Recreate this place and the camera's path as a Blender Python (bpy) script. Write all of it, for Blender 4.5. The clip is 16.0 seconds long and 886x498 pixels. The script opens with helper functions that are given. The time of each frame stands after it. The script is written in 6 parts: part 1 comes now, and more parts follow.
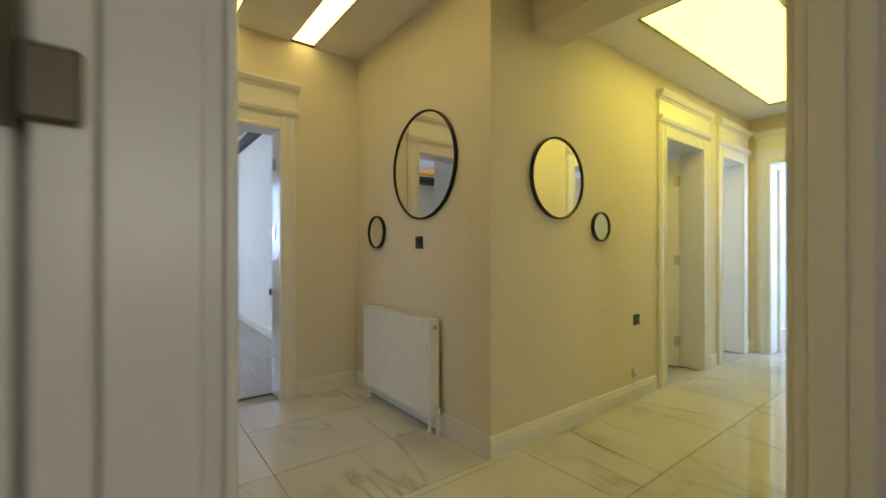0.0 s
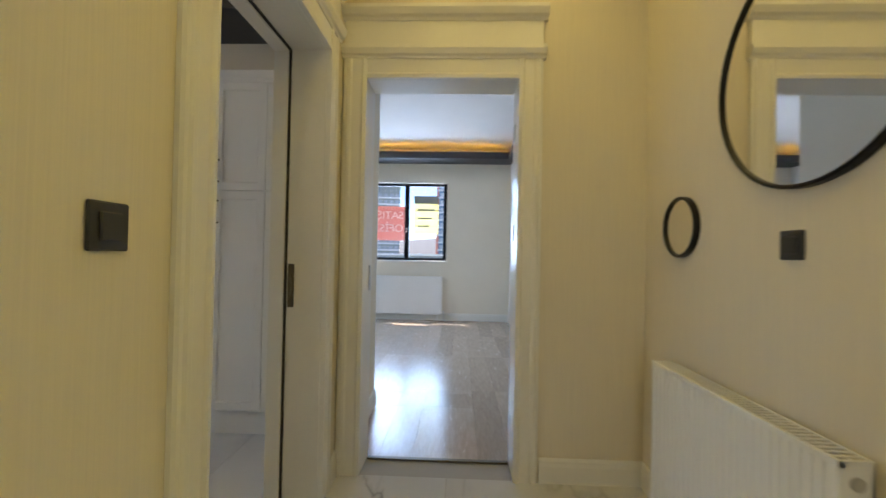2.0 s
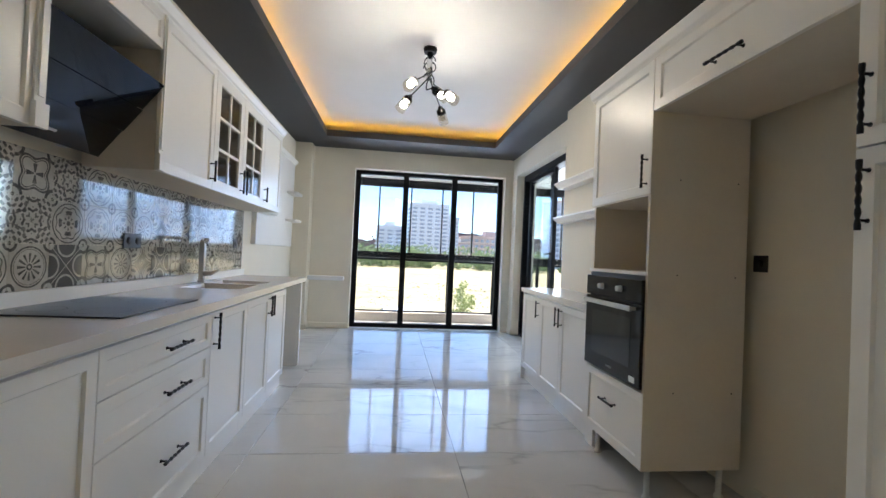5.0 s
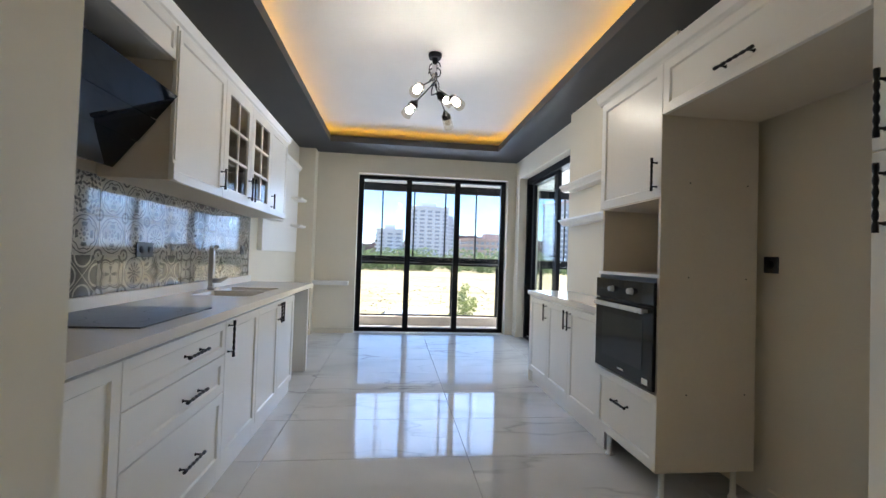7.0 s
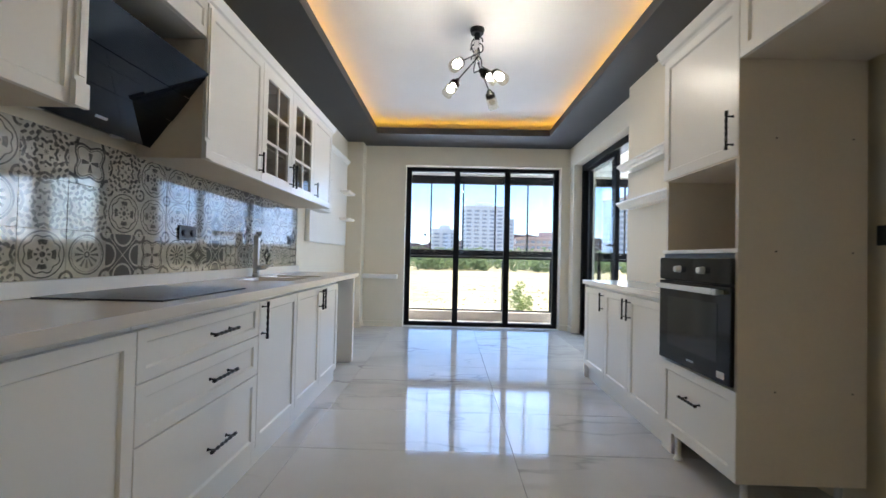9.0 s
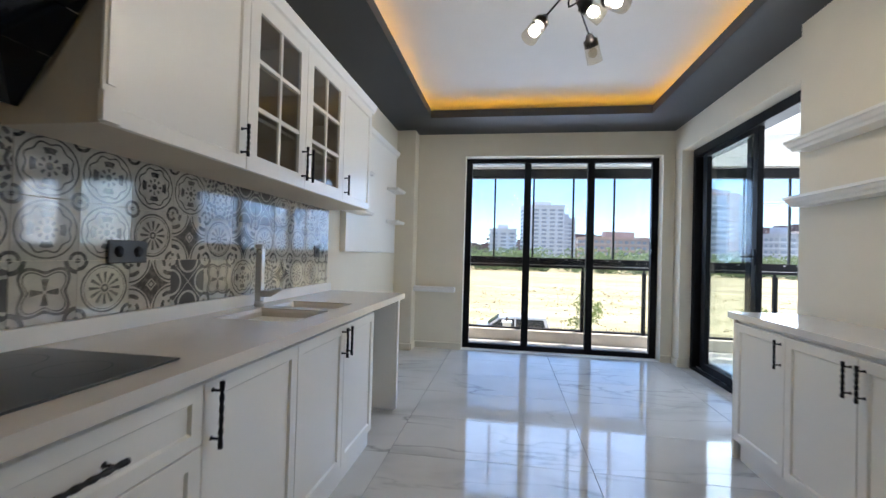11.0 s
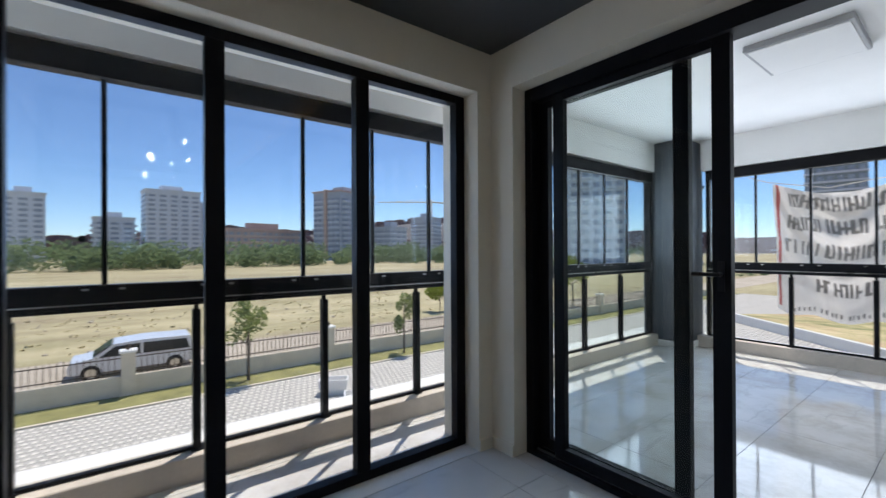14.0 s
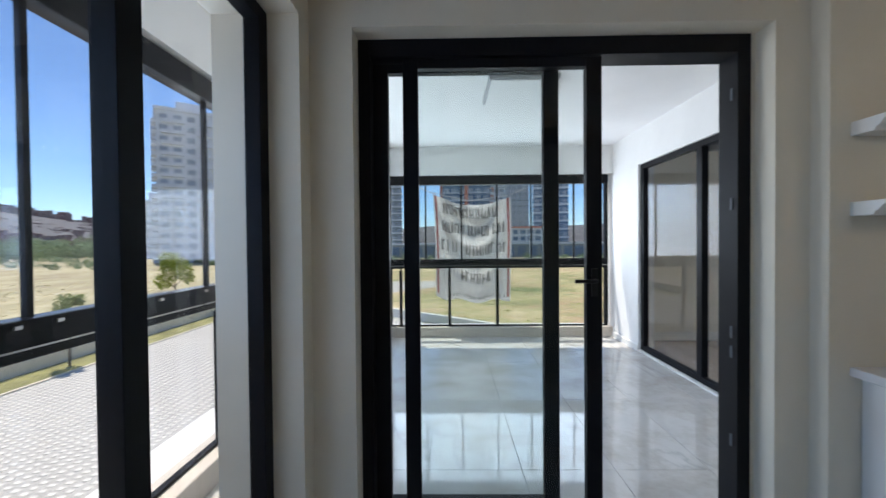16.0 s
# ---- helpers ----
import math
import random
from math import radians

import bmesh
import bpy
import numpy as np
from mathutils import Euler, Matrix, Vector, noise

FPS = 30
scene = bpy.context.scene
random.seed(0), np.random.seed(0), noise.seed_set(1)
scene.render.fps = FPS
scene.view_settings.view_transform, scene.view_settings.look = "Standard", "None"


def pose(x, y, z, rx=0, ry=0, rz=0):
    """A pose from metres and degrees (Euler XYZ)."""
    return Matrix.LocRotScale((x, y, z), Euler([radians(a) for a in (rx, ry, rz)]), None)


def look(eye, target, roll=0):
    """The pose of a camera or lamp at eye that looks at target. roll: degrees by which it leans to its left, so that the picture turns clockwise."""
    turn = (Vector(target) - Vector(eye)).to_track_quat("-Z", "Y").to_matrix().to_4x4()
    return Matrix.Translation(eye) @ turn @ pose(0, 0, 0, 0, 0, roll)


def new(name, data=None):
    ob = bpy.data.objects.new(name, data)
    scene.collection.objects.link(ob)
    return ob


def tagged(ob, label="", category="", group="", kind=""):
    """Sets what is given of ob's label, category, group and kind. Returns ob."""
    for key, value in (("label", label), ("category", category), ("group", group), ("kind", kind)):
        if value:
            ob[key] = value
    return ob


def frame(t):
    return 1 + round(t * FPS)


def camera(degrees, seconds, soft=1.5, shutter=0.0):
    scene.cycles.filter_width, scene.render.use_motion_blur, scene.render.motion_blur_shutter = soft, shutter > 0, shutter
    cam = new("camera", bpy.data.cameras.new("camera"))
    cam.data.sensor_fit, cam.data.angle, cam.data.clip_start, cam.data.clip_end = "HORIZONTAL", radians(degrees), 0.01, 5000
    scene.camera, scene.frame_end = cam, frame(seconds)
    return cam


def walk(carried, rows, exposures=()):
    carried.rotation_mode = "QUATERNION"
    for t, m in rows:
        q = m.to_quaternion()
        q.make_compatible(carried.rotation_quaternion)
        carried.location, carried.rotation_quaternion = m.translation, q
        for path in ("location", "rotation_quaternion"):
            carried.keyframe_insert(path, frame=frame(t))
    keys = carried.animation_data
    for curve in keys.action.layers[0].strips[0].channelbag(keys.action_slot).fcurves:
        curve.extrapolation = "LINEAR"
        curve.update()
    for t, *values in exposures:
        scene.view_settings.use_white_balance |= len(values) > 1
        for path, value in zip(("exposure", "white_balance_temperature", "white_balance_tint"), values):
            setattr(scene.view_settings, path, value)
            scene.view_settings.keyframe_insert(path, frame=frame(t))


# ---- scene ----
cam = camera(93.3, 16.0, 1.5, 0.3)
PATH = [
    (0, (0.316, -0.128, 1.152), (1.53, 1.461, 1.156), 0.0),
    (0.5, (0.522, 0.159, 1.159), (1.559, 1.87, 1.17), 0.2),
    (1, (0.707, 0.417, 1.162), (1.456, 2.272, 1.181), 0.5),
    (1.5, (0.857, 0.694, 1.175), (1.208, 2.663, 1.19), 0.8),
    (2, (0.979, 1.016, 1.156), (0.898, 3.014, 1.183), 1.1),
    (2.5, (1.008, 1.339, 1.161), (0.459, 3.262, 1.192), 1.8),
    (3, (0.934, 1.716, 1.154), (-0.087, 3.435, 1.204), 1.9),
    (3.5, (0.857, 1.979, 1.173), (-0.571, 3.379, 1.21), 2.2),
    (4, (0.701, 2.14, 1.182), (-1.033, 3.137, 1.212), 2.4),
    (4.5, (0.54, 2.263, 1.19), (-1.376, 2.838, 1.22), 2.5),
    (5, (0.429, 2.333, 1.187), (-1.558, 2.565, 1.218), 2.6),
    (7.3, (0.438, 2.236, 1.199), (-1.543, 2.473, 1.245), 1.7),
    (7.5, (0.443, 2.21, 1.2), (-1.538, 2.482, 1.248), 1.6),
    (8, (0.462, 2.251, 1.211), (-1.519, 2.521, 1.259), 1.5),
    (8.5, (0.368, 2.325, 1.104), (-1.624, 2.493, 1.148), 1.5),
    (9, (0.26, 2.376, 1.087), (-1.74, 2.345, 1.123), 1.3),
    (11.3, (-1.06, 2.169, 1.255), (-3.037, 1.863, 1.282), 1.6),
    (11.5, (-1.247, 2.078, 1.291), (-3.237, 1.881, 1.315), 1.1),
    (12, (-1.755, 2.043, 1.393), (-3.755, 2.099, 1.412), 0.8),
    (12.5, (-2.329, 2.014, 1.398), (-4.302, 2.34, 1.417), 0.6),
    (13, (-2.907, 2.037, 1.382), (-4.814, 2.639, 1.396), 0.4),
    (13.5, (-3.486, 2.076, 1.397), (-5.273, 2.973, 1.406), 0.1),
    (14, (-4.016, 2.117, 1.39), (-5.602, 3.335, 1.396), -0.3),
    (14.5, (-4.466, 2.188, 1.391), (-5.759, 3.714, 1.393), -0.2),
    (15, (-4.881, 2.185, 1.414), (-5.794, 3.965, 1.398), -0.3),
    (15.5, (-5.235, 2.225, 1.406), (-5.716, 4.166, 1.389), -0.4),
    (16, (-5.502, 2.223, 1.469), (-5.535, 4.223, 1.437), -0.5),
]
EXPOSURE = [(0.0, 1.72), (1.0, 1.45), (2.0, 1.85), (3.0, 1.93), (3.5, 1.75), (4.0, 1.7), (4.5, 1.9), (5.2, 1.9), (7.5, 1.82), (9.2, 1.9), (11.3, 1.5), (12.0, 1.15), (12.5, 0.95), (13.2, 0.63), (14.0, 0.28), (15.0, 0.32), (16.0, 0.5)]
walk(cam, [(t, look(eye, target, roll)) for t, eye, target, roll in PATH], EXPOSURE)

# ---- world, sun, exposure ----
SUN_WAY = Vector((0.28, -0.36, -1.0)).normalized()
world = bpy.data.worlds.new("World")
scene.world = world
world.use_nodes = True
_wn = world.node_tree
_sky = _wn.nodes.new("ShaderNodeTexSky")
_sky.sky_type = "NISHITA"
_sky.sun_disc = False
_sky.sun_elevation = math.asin(-SUN_WAY.z)
_sky.sun_rotation = math.atan2(-SUN_WAY.x, -SUN_WAY.y)
_sky.air_density = 0.75
_sky.dust_density = 0.0
_sky.ozone_density = 8.0
_wn.links.new(_sky.outputs[0], _wn.nodes["Background"].inputs[0])
_wn.nodes["Background"].inputs[1].default_value = 0.12
sun_data = bpy.data.lights.new("sun", "SUN")
sun_data.energy = 4.0
sun_data.angle = radians(0.5)
sun_data.color = (1.0, 0.95, 0.88)
sun = new("sun", sun_data)
sun.matrix_world = look((0, 0, 30), Vector((0, 0, 30)) + SUN_WAY)


def window_light(name, centre, target, w, h, watts, colour=(0.86, 0.93, 1.0)):
    """The sky's light through one opening."""
    d = bpy.data.lights.new(name, "AREA")
    d.shape, d.size, d.size_y, d.energy, d.color = "RECTANGLE", w, h, watts, colour
    ob = new(name, d)
    ob.matrix_world = look(centre, target)
    return ob


window_light("light_glazing_kitchen", (-7.12, 2.4, 1.78), (0, 2.4, 1.2), 4.4, 1.1, 22, (0.40, 0.61, 1.0))
window_light("light_glazing_west", (-7.12, 6.4, 1.78), (0, 6.4, 1.4), 3.4, 1.1, 44, (0.72, 0.84, 1.0))
window_light("light_glazing_north", (-4.8, 8.84, 1.78), (-4.8, 0, 1.4), 3.2, 1.1, 44, (0.72, 0.84, 1.0))
window_light("light_bedroom_window", (0.02, 8.60, 1.73), (0.02, 0, 1.5), 1.3, 1.3, 27, (0.45, 0.65, 1.0))
# added warm fill lamp in the unseen living room, tints the near door jamb
window_light("light_living_window", (0.5, -3.95, 1.5), (0.5, 0, 1.4), 0.9, 0.9, 6, (1.0, 0.88, 0.68))
window_light("light_end_room_window", (7.1, -0.55, 1.6), (7.1, 3, 1.3), 1.3, 1.3, 30, (0.46, 0.66, 1.0))
window_light("light_bath_window", (3.5, 3.57, 1.7), (3.9, 0, 1.2), 0.8, 0.9, 4, (0.6, 0.76, 1.0))
window_light("light_side_room_window", (6.7, 3.57, 1.6), (6.7, 0, 1.2), 1.4, 1.3, 24, (0.50, 0.70, 1.0))


# ---- materials ----
def nodes_of(name):
    m = bpy.data.materials.new(name)
    m.use_nodes = True
    t = m.node_tree
    return m, t, t.nodes["Principled BSDF"]


def add(t, kind, **values):
    n = t.nodes.new(kind)
    for k, v in values.items():
        n.inputs[k].default_value = v
    return n


def math_node(t, op, a, b=None):
    n = t.nodes.new("ShaderNodeMath")
    n.operation = op
    for i, v in enumerate((a, b)):
        if v is None:
            continue
        if isinstance(v, (int, float)):
            n.inputs[i].default_value = v
        else:
            t.links.new(v, n.inputs[i])
    return n.outputs[0]


def mix_col(t, fac, a, b, blend="MIX"):
    n = t.nodes.new("ShaderNodeMix")
    n.data_type, n.blend_type = "RGBA", blend
    for sock, v in ((n.inputs["Factor"], fac), (n.inputs["A"], a), (n.inputs["B"], b)):
        if isinstance(v, (int, float)):
            sock.default_value = v
        elif isinstance(v, tuple):
            sock.default_value = (*v, 1) if len(v) == 3 else v
        else:
            t.links.new(v, sock)
    return n.outputs["Result"]


def ramp(t, fac, stops):
    n = t.nodes.new("ShaderNodeValToRGB")
    while len(n.color_ramp.elements) < len(stops):
        n.color_ramp.elements.new(0.5)
    for e, (p, c) in zip(n.color_ramp.elements, stops):
        e.position = p
        e.color = (c, c, c, 1) if isinstance(c, (int, float)) else (*c, 1)
    t.links.new(fac, n.inputs[0])
    return n.outputs[0]


def noise_at(t, scale, detail=4.0, rough=0.55, distort=0.0, stretch=None, space="Object"):
    co = t.nodes.new("ShaderNodeNewGeometry").outputs["Position"] if space == "World" else t.nodes.new("ShaderNodeTexCoord").outputs["Object"]
    if stretch:
        mp = t.nodes.new("ShaderNodeMapping")
        mp.inputs["Scale"].default_value = stretch
        t.links.new(co, mp.inputs[0])
        co = mp.outputs[0]
    n = add(t, "ShaderNodeTexNoise", Scale=scale, Detail=detail, Roughness=rough, Distortion=distort)
    t.links.new(co, n.inputs["Vector"])
    return n.outputs["Fac"]


def bump_to(t, bsdf, height, strength, distance=0.002):
    n = add(t, "ShaderNodeBump", Strength=strength, Distance=distance)
    t.links.new(height, n.inputs["Height"])
    t.links.new(n.outputs[0], bsdf.inputs["Normal"])


def paint(name, col, rough=0.5, metal=0.0, var=0.07, scale=3.0, fine=60.0, bump=0.1, stretch=None, coat=0.0, island=0.0, rv=0.07):
    """A surface with slow stains, fine grain, uneven gloss and slight relief."""
    m, t, b = nodes_of(name)
    slow, grain = noise_at(t, scale, space="World"), noise_at(t, fine, 3.0, stretch=stretch, space="World")
    both = math_node(t, "ADD", math_node(t, "MULTIPLY", slow, 0.65), math_node(t, "MULTIPLY", grain, 0.35))
    lo, hi = tuple(max(0.0, c * (1 - var * 1.6)) for c in col), tuple(min(1.0, c * (1 + var)) for c in col)
    colour = ramp(t, both, ((0.2, lo), (0.8, hi)))
    if island:
        r = t.nodes.new("ShaderNodeObjectInfo").outputs["Random"]
        colour = mix_col(t, 1.0, colour, ramp(t, r, ((0.0, 1.0 - island), (1.0, 1.0 + island))), "MULTIPLY")
    t.links.new(colour, b.inputs["Base Color"])
    t.links.new(ramp(t, slow, ((0.2, max(0.01, rough * (1 - rv))), (0.8, min(1.0, rough * (1 + rv))))), b.inputs["Roughness"])
    b.inputs["Metallic"].default_value = metal
    b.inputs["Coat Weight"].default_value = coat
    if bump:
        bump_to(t, b, grain, bump)
    return m


def glow(name, col, strength):
    m, t, b = nodes_of(name)
    b.inputs["Base Color"].default_value = (*col, 1)
    b.inputs["Emission Color"].default_value = (*col, 1)
    b.inputs["Emission Strength"].default_value = strength
    return m


def glass(name, tint=(1, 1, 1), rough=0.0, gloss=0.07):
    """A thin pane: clear, with a weak mirror image that grows at a slant."""
    m, t, b = nodes_of(name)
    clear = t.nodes.new("ShaderNodeBsdfTransparent")
    clear.inputs[0].default_value = (*tint, 1)
    shine = t.nodes.new("ShaderNodeBsdfGlossy")
    shine.inputs["Roughness"].default_value = rough
    lw = add(t, "ShaderNodeLayerWeight", Blend=0.5)
    slant = math_node(t, "POWER", lw.outputs["Facing"], 4.0)
    mx = t.nodes.new("ShaderNodeMixShader")
    t.links.new(math_node(t, "ADD", math_node(t, "MULTIPLY", slant, 0.35), gloss * 0.3), mx.inputs[0])
    t.links.new(clear.outputs[0], mx.inputs[1])
    t.links.new(shine.outputs[0], mx.inputs[2])
    t.links.new(mx.outputs[0], t.nodes["Material Output"].inputs[0])
    return m


def marble(name, base, rough, seed, dirt=0.0, low=0.42):
    """Polished porcelain slab with long grey veins; each slab has its own run of veins."""
    m, t, b = nodes_of(name)
    co = t.nodes.new("ShaderNodeNewGeometry").outputs["Position"]
    r = t.nodes.new("ShaderNodeObjectInfo").outputs["Random"]
    sh = t.nodes.new("ShaderNodeCombineXYZ")
    t.links.new(math_node(t, "MULTIPLY", r, 37.0), sh.inputs[0])
    t.links.new(math_node(t, "MULTIPLY", r, 91.0), sh.inputs[1])
    sh.inputs[2].default_value = seed
    ad = t.nodes.new("ShaderNodeVectorMath")
    t.links.new(co, ad.inputs[0])
    t.links.new(sh.outputs[0], ad.inputs[1])
    mp = t.nodes.new("ShaderNodeMapping")
    mp.inputs["Rotation"].default_value = (0, 0, 0.5)
    mp.inputs["Scale"].default_value = (1.0, 0.32, 1.0)
    t.links.new(ad.outputs[0], mp.inputs[0])

    def vein(scale, width, distort, low):
        n = add(t, "ShaderNodeTexNoise", Scale=scale, Detail=5.0, Roughness=0.5, Distortion=distort)
        t.links.new(mp.outputs[0], n.inputs["Vector"])
        d = math_node(t, "ABSOLUTE", math_node(t, "SUBTRACT", n.outputs["Fac"], 0.5))
        return ramp(t, d, ((0.0, low), (width * 0.35, low + (1 - low) * 0.55), (width, 1.0)))
    thin, broad = vein(1.7, 0.018, 0.35, low), vein(0.8, 0.05, 0.6, 0.5 + low / 2)
    spread = noise_at(t, 1.1, 3.0, space="World")
    veins = mix_col(t, 1.0, thin, broad, "MULTIPLY")
    veins = mix_col(t, ramp(t, spread, ((0.36, 0.0), (0.6, 1.0))), veins, (1, 1, 1))
    cloud = ramp(t, noise_at(t, 2.3, 5.0, space="World"), ((0.3, tuple(c * 0.9 for c in base)), (0.7, base)))
    colour = mix_col(t, 1.0, cloud, veins, "MULTIPLY")
    if dirt:
        d1 = ramp(t, noise_at(t, 2.2, 8.0, 0.7, space="World"), ((0.45, 0.0), (0.72, dirt)))
        colour = mix_col(t, d1, colour, (0.36, 0.31, 0.25))
    t.links.new(colour, b.inputs["Base Color"])
    t.links.new(ramp(t, noise_at(t, 1.6, 6.0, space="World"), ((0.3, rough), (0.75, rough * 2.2 + dirt * 0.03))), b.inputs["Roughness"])
    b.inputs["Specular IOR Level"].default_value = 0.42
    bump_to(t, b, noise_at(t, 3.0, 1.0, space="World"), 0.05, 0.001)
    return m


def plank_wood(name, dark, light):
    m, t, b = nodes_of(name)
    r = t.nodes.new("ShaderNodeObjectInfo").outputs["Random"]
    g = noise_at(t, 9.0, 6.0, 0.6, 0.6, (6.0, 0.7, 1.0), "World")
    fine = noise_at(t, 60.0, 3.0, 0.6, 0.0, (5.0, 0.3, 1.0), "World")
    both = math_node(t, "ADD", math_node(t, "MULTIPLY", g, 0.6), math_node(t, "MULTIPLY", fine, 0.4))
    colour = ramp(t, both, ((0.3, dark), (0.7, light)))
    colour = mix_col(t, 1.0, colour, ramp(t, r, ((0.0, 0.85), (1.0, 1.1))), "MULTIPLY")
    t.links.new(colour, b.inputs["Base Color"])
    t.links.new(ramp(t, g, ((0.3, 0.16), (0.7, 0.28))), b.inputs["Roughness"])
    bump_to(t, b, fine, 0.05, 0.0006)
    return m


def wallpaper(name, col):
    """Ribbed wall paper: fine upright threads of uneven tone."""
    m, t, b = nodes_of(name)
    threads = noise_at(t, 30.0, 2.0, 0.5, 0.0, (8.0, 8.0, 0.12), "World")
    slow = noise_at(t, 1.2, 3.0, space="World")
    both = math_node(t, "ADD", math_node(t, "MULTIPLY", threads, 0.6), math_node(t, "MULTIPLY", slow, 0.4))
    t.links.new(ramp(t, both, ((0.3, tuple(c * 0.945 for c in col)), (0.7, tuple(min(1, c * 1.03) for c in col)))), b.inputs["Base Color"])
    b.inputs["Roughness"].default_value = 0.75
    bump_to(t, b, threads, 0.2, 0.0012)
    return m


def pattern_tile(name):
    """Glazed cement-look tile in greys on cream; its random number picks one of six motifs."""
    m, t, b = nodes_of(name)
    sp = t.nodes.new("ShaderNodeSeparateXYZ")
    t.links.new(t.nodes.new("ShaderNodeTexCoord").outputs["Object"], sp.inputs[0])
    r = t.nodes.new("ShaderNodeObjectInfo").outputs["Random"]

    def op(kind, a, c=None):
        return math_node(t, kind, a, c)

    def mul(a, c):
        return op("MULTIPLY", a, c)

    def plus(a, c):
        return op("ADD", a, c)

    def band(x, centre, half):
        return op("LESS_THAN", op("ABSOLUTE", op("SUBTRACT", x, centre)), half)

    def union(*fields):
        out = fields[0]
        for f in fields[1:]:
            out = op("MAXIMUM", out, f)
        return out

    def wave(x, k, shift=0.0):
        return op("COSINE", plus(mul(x, k), shift))
    px, pz = mul(sp.outputs["X"], 10.4), mul(sp.outputs["Z"], 10.4)
    u, v = op("ABSOLUTE", px), op("ABSOLUTE", pz)
    rad = op("SQRT", plus(mul(u, u), mul(v, v)))
    ang = op("ARCTAN2", pz, px)
    du, dv = op("SUBTRACT", 1.0, u), op("SUBTRACT", 1.0, v)
    crad = op("SQRT", plus(mul(du, du), mul(dv, dv)))
    c4, c8 = wave(ang, 4.0), wave(ang, 8.0)
    # medallion: double ring, twelve petals, corner leaves
    petals = mul(op("GREATER_THAN", wave(ang, 12.0), 0.25), band(rad, 0.40, 0.20))
    m1 = union(band(rad, 0.87, 0.035), band(rad, 0.77, 0.012), petals, band(rad, 0.11, 0.04), mul(op("LESS_THAN", crad, 0.42), op("GREATER_THAN", wave(crad, 22.0), 0.1)))
    # wide medallion with a scalloped inner line and a small cross flower
    scal = plus(rad, mul(c8, 0.05))
    m2 = union(band(rad, 0.93, 0.03), band(scal, 0.74, 0.03), mul(op("GREATER_THAN", c4, 0.1), band(rad, 0.50, 0.10)), mul(op("GREATER_THAN", c8, 0.3), band(rad, 0.27, 0.07)), op("LESS_THAN", rad, 0.12), mul(op("LESS_THAN", crad, 0.32), band(wave(crad, 26.0), 0.6, 0.5)))
    # quatrefoil: outlined lobes round a cross
    lobe = op("SUBTRACT", rad, plus(mul(c4, -0.16), 0.66))
    cross = mul(op("LESS_THAN", op("MINIMUM", u, v), plus(mul(rad, 0.22), 0.02)), band(rad, 0.25, 0.19))
    m3 = union(band(lobe, 0.0, 0.028), band(lobe, 0.13, 0.055), cross, mul(op("LESS_THAN", crad, 0.5), band(wave(crad, 17.0), 0.7, 0.4)))
    # four-pointed star between quarter rings
    star = plus(op("POWER", u, 0.62), op("POWER", v, 0.62))
    m4 = union(mul(op("LESS_THAN", star, 1.02), op("GREATER_THAN", plus(u, v), 0.26)), band(plus(u, v), 0.15, 0.04), band(crad, 0.86, 0.035), mul(op("LESS_THAN", crad, 0.7), op("GREATER_THAN", mul(wave(crad, 16.0), wave(ang, 6.0)), 0.2)))
    # dense arabesque of small scrolls
    m5 = union(op("GREATER_THAN", mul(wave(plus(rad, mul(c8, 0.06)), 21.0), wave(op("SUBTRACT", u, v), 9.0)), 0.12), band(mul(u, v), 0.2, 0.02))
    # lattice of crossing rings on a dark ground
    m6 = union(band(op("SQRT", plus(mul(du, du), mul(v, v))), 0.55, 0.05), band(op("SQRT", plus(mul(u, u), mul(dv, dv))), 0.55, 0.05), band(op("SUBTRACT", u, v), 0.0, 0.03), op("LESS_THAN", crad, 0.25))
    fields = (m1, m2, m3, m4, m5, m6)
    slot = op("FLOOR", mul(op("FRACT", mul(r, 13.7)), 6.0))
    ink = None
    for k, f in enumerate(fields):
        here = mul(f, op("COMPARE", slot, float(k)))
        ink = here if ink is None else plus(ink, here)
    for n in t.nodes:
        if n.bl_idname == "ShaderNodeMath" and n.operation == "COMPARE":
            n.inputs[2].default_value = 0.1
    worn = ramp(t, noise_at(t, 42.0, 6.0, 0.7, space="World"), ((0.45, 1.0), (0.75, 0.55)))
    fac = mix_col(t, 1.0, ink, worn, "MULTIPLY")
    tone = ramp(t, op("FRACT", mul(r, 5.1)), ((0.0, (0.030, 0.030, 0.030)), (0.5, (0.05, 0.049, 0.046)), (1.0, (0.085, 0.08, 0.07))))
    ground = ramp(t, noise_at(t, 11.0, 6.0, 0.65, space="World"), ((0.3, (0.36, 0.335, 0.29)), (0.7, (0.58, 0.55, 0.485))))
    dark = op("GREATER_THAN", slot, 4.5)
    ground = mix_col(t, dark, ground, (0.10, 0.098, 0.094))
    tone = mix_col(t, dark, tone, (0.50, 0.48, 0.43))
    t.links.new(mix_col(t, fac, ground, tone), b.inputs["Base Color"])
    b.inputs["Roughness"].default_value = 0.06
    b.inputs["Specular IOR Level"].default_value = 0.5
    return m


